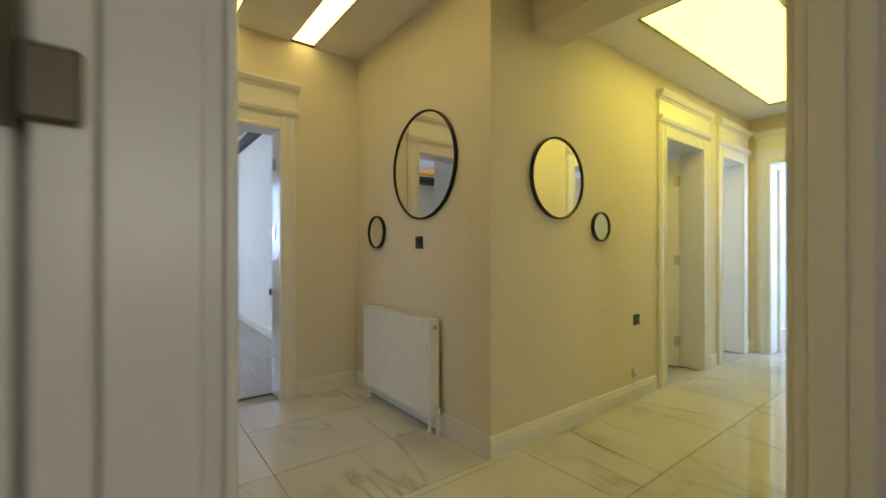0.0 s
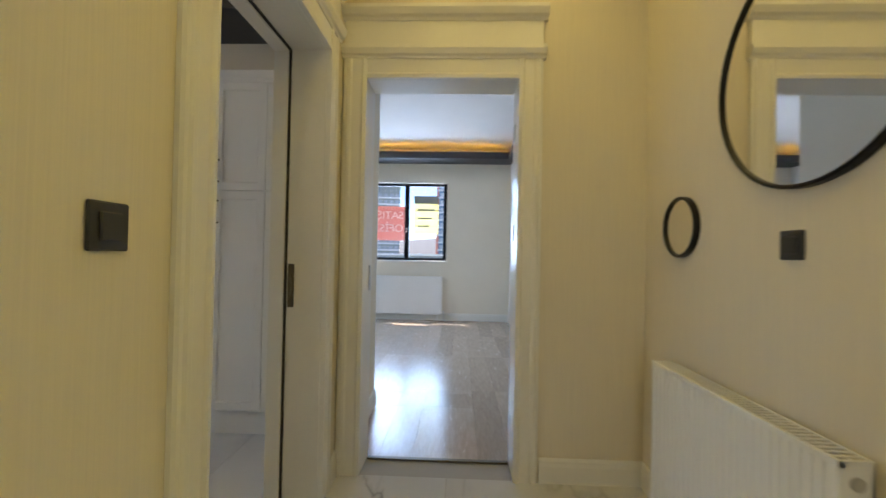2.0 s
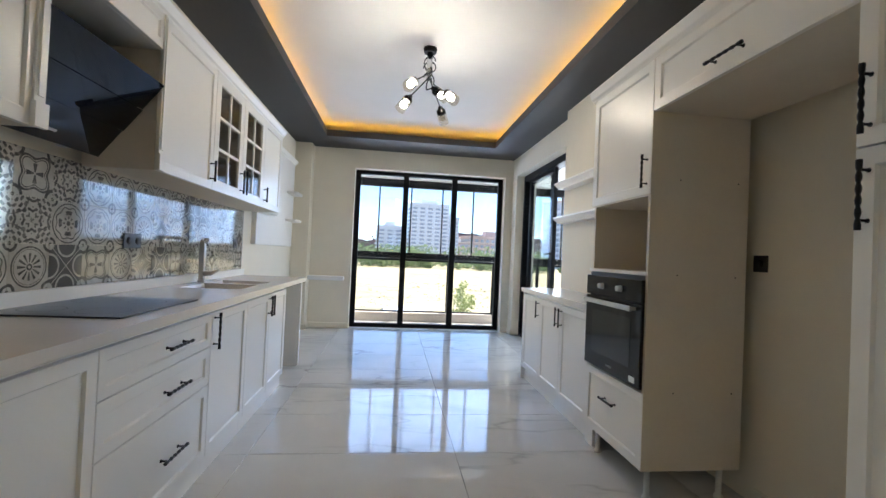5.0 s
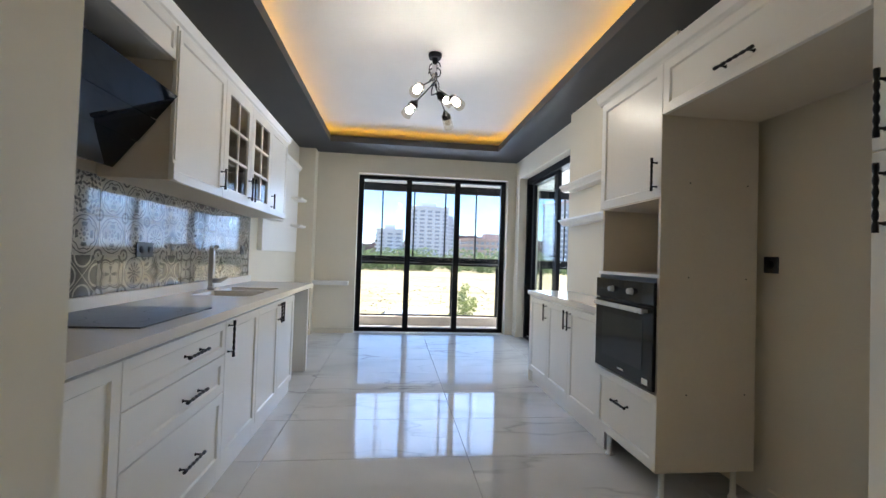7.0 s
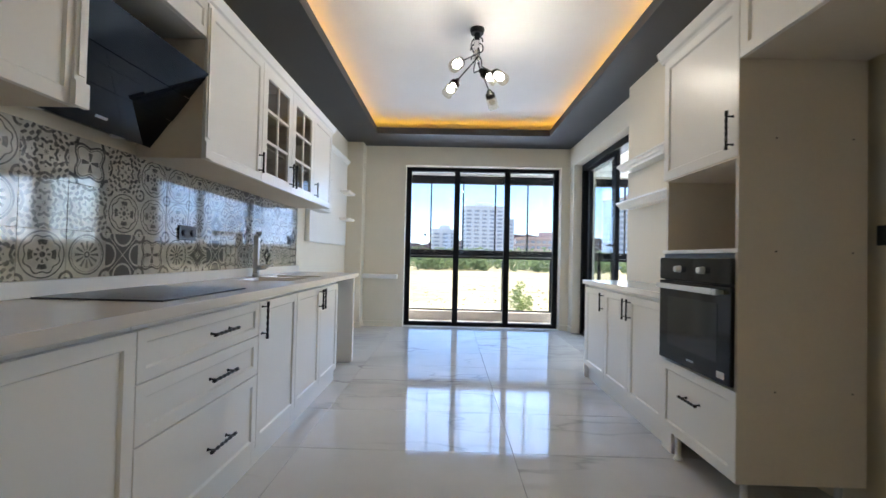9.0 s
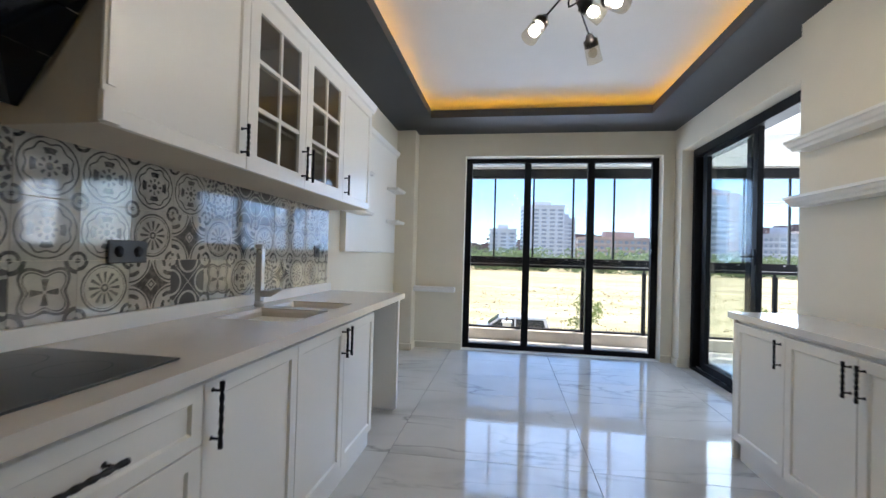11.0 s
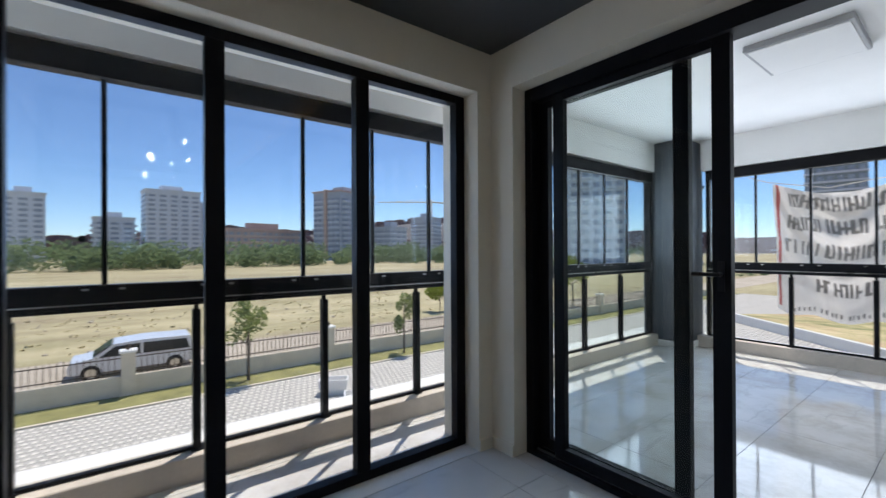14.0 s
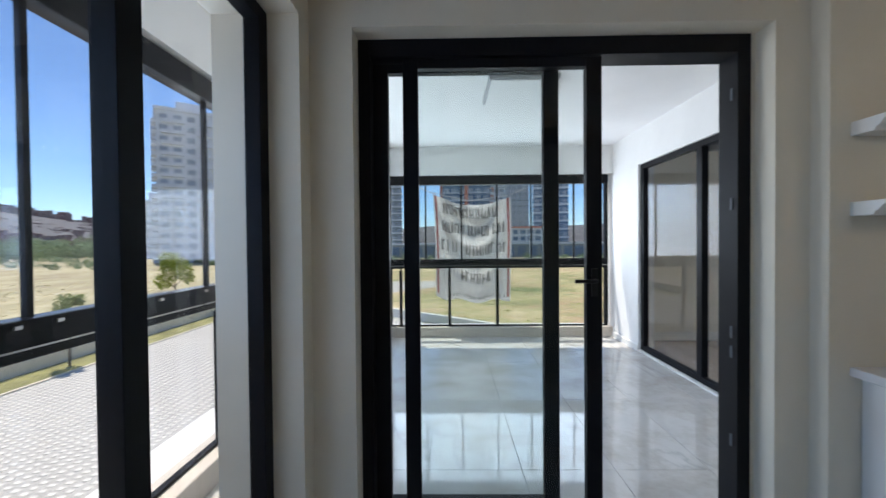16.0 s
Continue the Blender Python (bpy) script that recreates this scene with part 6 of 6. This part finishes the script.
tree(-22.4, 6.2, 3.9, 0.75, 11, "young slim street tree with thin foliage", LEAF, 800, 0.08)
tree(-22.3, 13.6, 3.2, 0.55, 12, "young slim street tree with thin foliage", LEAF, 800, 0.08)
tree(-22.3, 20.3, 3.4, 0.6, 13, "young slim street tree with thin foliage", LEAF, 800, 0.08)
tree(-28.0, 36.0, 4.6, 1.3, 14, "bright green young roadside tree", LEAF_Y, 1300, 0.12)
tree(-33.0, 24.0, 2.2, 1.2, 15, "low bright green bush in the field", LEAF_Y, 1000, 0.12)

# far belt of trees
rng = random.Random(3)
bm = bmesh.new()
for k in range(420):
    y = rng.uniform(-320, 330)
    x = -170 + rng.uniform(-22, 18) - max(0, y - 60) * 0.05
    h = rng.uniform(5.0, 11.5)
    leaf_cloud(bm, Vector((x, y, GZ + h * 0.42)), h * 0.62, 190, 0.6, rng, 0.72)
structure(part("tree_belt", bm, LEAF_FAR), "belt of dusty green trees beyond the field", "trees")["kind"] = "stuff"
bm = bmesh.new()
for k in range(220):
    x, y = rng.uniform(-170, 120), rng.uniform(92, 140)
    h = rng.uniform(0.8, 2.6)
    leaf_cloud(bm, Vector((x, y, GZ + h * 0.4)), h * 0.7, 60, 0.3, rng, 0.7)
structure(part("shrubs", bm, LEAF_FAR), "scattered shrubs at the far side of the field", "shrubs")["kind"] = "stuff"
bm = bmesh.new()
for k in range(1500):
    x, y = rng.uniform(-60, -31), rng.uniform(-30, 60)
    s = rng.uniform(0.04, 0.14) * (1 if rng.random() < 0.9 else 1.8)
    r = bmesh.ops.create_icosphere(bm, subdivisions=1, radius=s) if k < 500 else None
    if r:
        for v in r["verts"]:
            v.co = Vector((v.co.x * rng.uniform(0.7, 1.3) + x, v.co.y * rng.uniform(0.7, 1.3) + y, v.co.z * 0.7 + GZ))
structure(part("field_stones", bm, EARTH), "loose stones strewn over the dry field", "stones")["kind"] = "stuff"
STRAW = paint("straw tufts", (0.66, 0.55, 0.30), 0.95, var=0.3, scale=0.3, fine=4.0, bump=0.0)
bm = bmesh.new()
for k in range(1500):
    x, y = rng.uniform(-75, -31.5), rng.uniform(-40, 60)
    leaf_cloud(bm, Vector((x, y, GZ + 0.03)), rng.uniform(0.15, 0.6), 6, rng.uniform(0.05, 0.12), rng, 0.25)
structure(part("straw_tufts", bm, STRAW), "tufts of dry straw on the field", "grass")["kind"] = "stuff"
bm = bmesh.new()
for k in range(700):
    x, y = rng.uniform(-6.5, 25), 15 + 60 * rng.random() ** 1.6
    leaf_cloud(bm, Vector((x, y, GZ + 0.04)), rng.uniform(0.15, 0.5), 7, rng.uniform(0.05, 0.11), rng, 0.3)
structure(part("field_grass", bm, LEAF_Y), "patchy green and yellow grass north of the house", "grass")["kind"] = "stuff"
structure(box("path", (-7, 60, 20.0, 21.6, GZ + 0.004, GZ + 0.012), CONC, None, 0), "pale footpath across the field", "path")
GARDEN = Matrix.Translation((-9.57, 32.4, 0)) @ Matrix.Rotation(radians(-40.8), 4, "Z")
bm = box_in(bmesh.new(), -11.0, 9.0, -0.12, 0.12, GZ, GZ + 0.62, 0.02)
bm.transform(GARDEN)
structure(part("garden_wall", bm, SILL), "low white garden wall running across the meadow", "wall")
bm = box_in(bmesh.new(), -11.0, 50.0, 0.12, 70.0, GZ + 0.036, GZ + 0.04)
bm.transform(GARDEN)
structure(part("meadow_edge", bm, MEADOW), "patchy meadow behind the garden wall", "ground")
# parked van
WHITE_CAR = paint("white car paint", (0.72, 0.73, 0.74), 0.25, var=0.03, coat=0.6, bump=0.0)
CARGL = paint("dark car glass", (0.02, 0.025, 0.03), 0.08, var=0.1, bump=0.0)
TYRE = paint("tyre rubber", (0.02, 0.02, 0.02), 0.85)
vn = thing("parked_car", (-27.2, 3.0, GZ), "white parked family car with dark windows on the road", "car")
VK = 0.80
VP = [(a, b * VK) for a, b in ((-2.2, 0.40), (-2.25, 0.75), (-2.15, 1.02), (-1.45, 1.15), (-0.75, 1.78), (0.3, 1.88), (2.0, 1.84), (2.2, 1.2), (2.22, 0.45))]
prism("body", VP, lambda a, b, s: (-28.05 + s, 2.6 + a, GZ + b), 1.75, WHITE_CAR, vn)
for x in (-26.298, -28.052):
    prism("side_window", [(-1.25, 1.15), (-0.72, 1.66), (0.15, 1.72), (0.15, 1.15)], lambda a, b, s: (x + s, 2.6 + a, GZ + b * VK), 0.006, CARGL, vn)
    prism("side_window", [(0.25, 1.15), (0.25, 1.72), (1.85, 1.70), (1.98, 1.15)], lambda a, b, s: (x + s, 2.6 + a, GZ + b * VK), 0.006, CARGL, vn)
prism("windscreen", [(-1.42, 1.19), (-0.80, 1.755), (-0.82, 1.775), (-1.44, 1.21)], lambda a, b, s: (-27.9 + s, 2.6 + a - 0.012, GZ + b * VK + 0.012), 1.45, CARGL, vn)
for y in (1.1, 4.0):
    for x in (-26.36, -28.0):
        w = tube("wheel", [(x - 0.09, y, GZ + 0.33), (x - 0.07, y, GZ + 0.33), (x + 0.07, y, GZ + 0.33), (x + 0.09, y, GZ + 0.33)], [0.29, 0.33, 0.33, 0.29], TYRE, vn, 20)
        tube("rim", [(x - 0.1, y, GZ + 0.33), (x + 0.1, y, GZ + 0.33)], 0.19, STEEL, w, 12)


def tower(name, x, y, w, d, top, turn, body, label, storey=3.0, cols=6, band=None, stripe=None, roof=None, balcony=False):
    """A block of flats far off: body, a row of windows and a slab edge for each storey, a roof house."""
    th = thing(name, (x, y, GZ), label, "apartment tower")
    m = Matrix.Translation((x, y, GZ)) @ Matrix.Rotation(radians(turn), 4, "Z")
    h = top - GZ

    def put(nm, bm, mat, lab=""):
        bm.transform(m)
        return part(nm, bm, mat, th, lab)
    put("wall", box_in(bmesh.new(), -w / 2, w / 2, -d / 2, d / 2, 0, h), body)
    put("roof", box_in(bmesh.new(), -w / 2 - 0.6, w / 2 + 0.6, -d / 2 - 0.6, d / 2 + 0.6, h, h + 0.9), roof or body)
    put("roof_house", box_in(bmesh.new(), -w / 5, w / 5, -d / 5, d / 5, h + 0.9, h + 4.2), body)
    n = max(1, int(h / storey))
    for s in range(n):
        z = s * storey + 1.0
        bm = bmesh.new()
        for c in range(cols):
            a = -w / 2 + w * (c + 0.2) / cols
            box_in(bm, a, a + w * 0.6 / cols, -d / 2 - 0.08, d / 2 + 0.08, z, z + storey * 0.5)
        for c in range(max(2, cols - 2)):
            q = max(2, cols - 2)
            a = -d / 2 + d * (c + 0.2) / q
            box_in(bm, -w / 2 - 0.08, w / 2 + 0.08, a, a + d * 0.6 / q, z, z + storey * 0.5)
        put("window_row", bm, WINGL_HAZE)
        if balcony or band:
            bm = bmesh.new()
            for c in ((-1, 1) if balcony else (0,)):
                if balcony:
                    box_in(bm, c * w * 0.27 - w * 0.17, c * w * 0.27 + w * 0.17, -d / 2 - 1.3, d / 2 + 1.3, z - 0.9, z + 0.1)
                    box_in(bm, -w / 2 - 1.3, w / 2 + 1.3, c * d * 0.27 - d * 0.16, c * d * 0.27 + d * 0.16, z - 0.9, z + 0.1)
                else:
                    box_in(bm, -w / 2 - 0.3, w / 2 + 0.3, -d / 2 - 0.3, d / 2 + 0.3, z - 0.75, z - 0.05)
            put("balcony_row" if balcony else "floor_band", bm, band or TOWER_W_HAZE)
    if stripe:
        put("stripe", box_in(bmesh.new(), -w * 0.035, w * 0.035, -d / 2 - 1.6, d / 2 + 1.6, 0, h + 1.5), stripe, "coloured vertical stripe")
        put("stripe", box_in(bmesh.new(), -w / 2 - 1.6, w / 2 + 1.6, -d * 0.1, d * 0.1, 0, h + 1.5), stripe, "coloured vertical stripe")
    return th


tower("apartment_tower", -334, 28, 22, 30, 40, 5, TOWER_W_HAZE, "white high-rise with narrow windows", 3.0, 7)
tower("apartment_tower", -345, 47, 10, 14, 32, 5, TOWER_G_HAZE, "grey high-rise behind the white one", 3.0, 4, TOWER_W_HAZE)
tower("apartment_tower", -338, -2, 16, 20, 22, 5, TOWER_W_HAZE, "lower white apartment block", 3.0, 5, None, None, None, True)
tower("apartment_tower", -334, -42, 16, 18, 34, 8, TOWER_W_HAZE, "white high-rise with narrow windows", 3.0, 5)
tower("apartment_tower", -242, 110, 20, 32, 35, 25, TOWER_G_HAZE, "grey high-rise with white balconies and an orange stripe", 3.0, 6, TOWER_W_HAZE, TOWER_O_HAZE, ROOFT_HAZE, True)
tower("apartment_tower", -274, 193, 18, 20, 26, 35, TOWER_G_HAZE, "grey unfinished tower under a crane", 3.0, 6, TOWER_W_HAZE)
tower("apartment_tower", -262, 214, 8, 10, 20, 35, TOWER_W_HAZE, "slim pale block beside the crane", 3.0, 3)
tower("apartment_tower", -250, 64, 12, 42, 12.5, 14, TOWER_F, "long unfinished brick-coloured block with dark window holes", 3.2, 14, TOWER_B2, None, ROOFT_HAZE)
tower("apartment_tower", -232, 136, 12, 18, 15, 25, TOWER_G_HAZE, "low grey block with white bands", 3.0, 5, TOWER_W_HAZE)
tower("apartment_tower", -86, 131, 17, 15, 40, 36, TOWER_W_HAZE, "tall white high-rise with rows of balconies", 3.1, 5, TOWER_W_HAZE, None, None, True)
tower("apartment_tower", -124, 168, 8, 9, 18, 36, TOWER_G_HAZE, "distant grey tower with pale bands", 3.0, 3, TOWER_W_HAZE)
tower("apartment_tower", -37, 204, 16, 12, 33, 10, TOWER_D, "dark green-glazed tower with white floor bands", 3.1, 6, TOWER_W_HAZE)
tower("apartment_tower", 2, 186, 20, 14, 50, -3, TOWER_B, "blue glass tower with pale bands and a red vertical stripe", 3.2, 6, TOWER_G_HAZE, TOWER_R)
tower("apartment_tower", 15, 190, 7, 12, 52, -3, TOWER_W_HAZE, "white-banded part of the tower group", 3.2, 3, TOWER_W_HAZE, None, None, True)
tower("apartment_tower", 30, 224, 12, 12, 52, -8, TOWER_G_HAZE, "brown-grey tower with white window frames", 3.1, 4)
tower("apartment_tower", 35, 172, 13, 12, 46, -10, TOWER_B, "blue glass tower with pale floor bands", 3.2, 5, TOWER_W_HAZE)
tower("apartment_tower", -69, 162, 8, 10, 22, 25, TOWER_B, "distant blue tower with pale bands", 3.0, 4, TOWER_W_HAZE)
lb = thing("low_building", (20, 152, GZ), "long low white and dark shop building before the towers", "building")
box("wall", (-40, 60, 148, 158, GZ, 0.6), TOWER_D, lb, 0)
box("roof", (-41, 61, 147.5, 158.5, 0.6, 1.2), TOWER_W_HAZE, lb, 0)
box("upper_storey", (8, 27, 149, 157, 1.2, 6.2), TOWER_W_HAZE, lb, 0)
box("upper_roof", (7.5, 27.5, 148.5, 157.5, 6.2, 6.8), TOWER_R, lb, 0)
for k in range(7):
    for z in (1.9, 4.2):
        box("upper_window", (8.8 + 2.6 * k, 10.6 + 2.6 * k, 148.9, 149, z, z + 1.4), TOWER_B, lb, 0)
for k in range(24):
    box("shop_window", (-38 + 4 * k, -35.2 + 4 * k, 147.85, 148, GZ + 0.6, GZ + 3.8), TOWER_B, lb, 0)
cn = thing("tower_crane", (-263, 190, GZ), "slim pale tower crane over a building site", "crane")
tube("mast", [(-263, 190, GZ), (-263, 190, 40)], 0.7, CONC, cn, 4)
tube("jib", [(-257, 200, 37.5), (-263, 190, 38.2), (-285, 156, 38.0)], [0.6, 0.5, 0.3], CONC, cn, 4)
tube("tie", [(-263, 190, 41), (-279, 165, 38.2)], 0.12, CONC, cn, 4)

# far hills with houses
rng = random.Random(8)


def ridge(a):
    return 30 + 20 * math.exp(-((a - 2.45) / 0.25) ** 2) + 8 * math.sin(a * 5 + 1) + 4 * math.sin(a * 13) + 10 * math.exp(-((a - 3.0) / 0.1) ** 2)


bm = bmesh.new()
rows = []
for i in range(181):
    a = 0.6 + 3.6 * i / 180
    rows.append([bm.verts.new((r * math.cos(a), r * math.sin(a), GZ - 1 + (ridge(a) + 4) * f)) for r, f in ((560, 0.0), (640, 0.45), (740, 0.85), (860, 1.0), (1100, 0.8))])
for a, b in zip(rows, rows[1:]):
    for k in range(4):
        bm.faces.new((a[k], a[k + 1], b[k + 1], b[k]))
structure(part("hills", bm, HILL, None, "", True), "low hazy hills along the horizon", "hills")
bw_, br_ = bmesh.new(), bmesh.new()
for k in range(3000):
    a = rng.uniform(1.9, 3.6)
    f = rng.random()
    r = 570 + 280 * f
    hz = GZ - 1 + (ridge(a) + 4) * min(1.0, (r - 560) / 300 * 1.15)
    x, y, w = r * math.cos(a), r * math.sin(a), rng.uniform(4, 8.5)
    h = rng.uniform(3.5, 7.5)
    box_in(bw_, x - w / 2, x + w / 2, y - w / 2, y + w / 2, hz - 4, hz + h)
    box_in(br_, x - w / 2 - 0.6, x + w / 2 + 0.6, y - w / 2 - 0.6, y + w / 2 + 0.6, hz + h, hz + h + 1.3)
structure(part("far_houses", bw_, HOUSE), "countless small pinkish houses on the far hills", "houses")["kind"] = "stuff"
FAR_ROOF = paint("far clay roofs", (0.26, 0.155, 0.135), 0.9, var=0.25, scale=0.05, fine=0.6, bump=0.0)
structure(part("far_roofs", br_, FAR_ROOF), "terracotta roofs of the far houses", "roofs")["kind"] = "stuff"


# ---- tiles and planks, piece by piece ----
SHARED = {}


def piece(name, x0, x1, y0, y1, z, material, parent, gap=0.0015, thick=0.008):
    """One floor piece with a small bevel; alike pieces share their mesh."""
    w, d = round(x1 - x0 - 2 * gap, 4), round(y1 - y0 - 2 * gap, 4)
    if w < 0.02 or d < 0.02:
        return
    key = (w, d, material.name)
    if key not in SHARED:
        bm, b = bmesh.new(), 0.0008
        lo = [bm.verts.new(q) for q in ((-w / 2, -d / 2, -thick), (w / 2, -d / 2, -thick), (w / 2, d / 2, -thick), (-w / 2, d / 2, -thick))]
        mi = [bm.verts.new((v.co.x, v.co.y, -b)) for v in lo]
        up = [bm.verts.new((v.co.x - math.copysign(b, v.co.x), v.co.y - math.copysign(b, v.co.y), 0)) for v in lo]
        for r0, r1 in ((lo, mi), (mi, up)):
            for k in range(4):
                bm.faces.new((r0[k], r0[(k + 1) % 4], r1[(k + 1) % 4], r1[k]))
        bm.faces.new(up)
        bm.faces.new(lo[::-1])
        me = bpy.data.meshes.new(name)
        bm.to_mesh(me)
        bm.free()
        me.materials.append(material)
        SHARED[key] = me
    ob = new(name, SHARED[key])
    ob.parent = parent
    ob.location = ((x0 + x1) / 2, (y0 + y1) / 2, z)


def tiled(name, rects, ox, oy, tw, td, material, parent, z=0.0, stagger=0.0, gap=0.0015):
    for x0, x1, y0, y1 in rects:
        j = math.floor((y0 - oy) / td)
        while oy + j * td < y1 - 1e-4:
            off = ox + (j % 2) * stagger
            i = math.floor((x0 - off) / tw)
            while off + i * tw < x1 - 1e-4:
                piece(name, max(x0, off + i * tw), min(x1, off + (i + 1) * tw), max(y0, oy + j * td), min(y1, oy + (j + 1) * td), z, material, parent, gap)
                i += 1
            j += 1


tiled("tile", [(KX0, 0.344, KY0, KY1)], -2.09, 2.755 - 1.2, 0.6, 1.2, MARBLE, floor_k)
tiled("tile", [(0.344, 6.0, 0.344, 1.547), (0.344, RX, 1.547, HY), (0.344, 2.43, 0.13, 0.344)], 0.93, 2.70 - 0.6 * 4, 1.2, 0.6, MARBLE, floor_k, 0.0)
tiled("tile", [(-6.94, -3.01, 4.52, 8.66), (-6.94, -6.30, -1.5, 4.52), (-5.95, -4.01, 4.2, 4.52)], -5.05, 6.10, 0.6, 1.2, MARBLE_B, floor_bal)
tiled("plank", [(0.344, 1.85, 3.40, 4.20), (0.10, 1.85, 4.20, 4.52), (-2.8, 1.85, 4.52, 8.4)], 0.344, 3.4, 0.19, 1.2, WOOD, floor_bed, 0.0, 0.0, 0.0004)

# patterned wall tiles behind the worktop
sp = structure(thing("splashback", (-2.0, KY0, 0.96), "", ""), "splashback of glazed patterned grey and cream tiles", "wall tiles")
TS, GAP = 0.1955, 0.0006
bm = box_in(bmesh.new(), -TS / 2 + GAP, TS / 2 - GAP, 0.0, 0.008, -TS / 2 + GAP, TS / 2 - GAP, 0.0008)
tile_me = bpy.data.meshes.new("tile")
bm.to_mesh(tile_me)
bm.free()
tile_me.materials.append(TILE)
for i in range(20):
    for j in range(3):
        o = new("tile", tile_me)
        o.parent = sp
        o.location = Vector((-3.945 + TS * (i + 0.5), KY0 + 0.002, 0.963 + TS * (j + 0.5))) - Vector((-2.0, KY0, 0.96))

# pavers of the court: the nearest as pieces, the rest joined
court = bpy.data.objects["pavement"]
PW, PD = 0.30, 0.22
pm = bmesh.new()
box_in(pm, -PW * 0.24, PW * 0.24, -PD * 0.27, PD * 0.27, 0, 0.012, 0.003)
pav_me = bpy.data.meshes.new("paver")
pm.to_mesh(pav_me)
pm.free()
pav_me.materials.append(PAVER_L)
far = bmesh.new()
for i in range(46):
    for j in range(170):
        x, y = -21.3 + PW * i, -2.0 + PD * j + (PD / 2 if i % 2 else 0)
        if -17.0 < x < -14.0 and 6.0 < y < 11.5 and (i + j) % 1 == 0 and len(court.children) < 290:
            o = new("paver", pav_me)
            o.parent = court
            o.location = (x, y, GZ + 0.020)
        else:
            box_in(far, x - PW * 0.24, x + PW * 0.24, y - PD * 0.27, y + PD * 0.27, GZ + 0.02, GZ + 0.032)
pr = part("paver_field", far, PAVER_L, court)
pr["kind"] = "stuff"
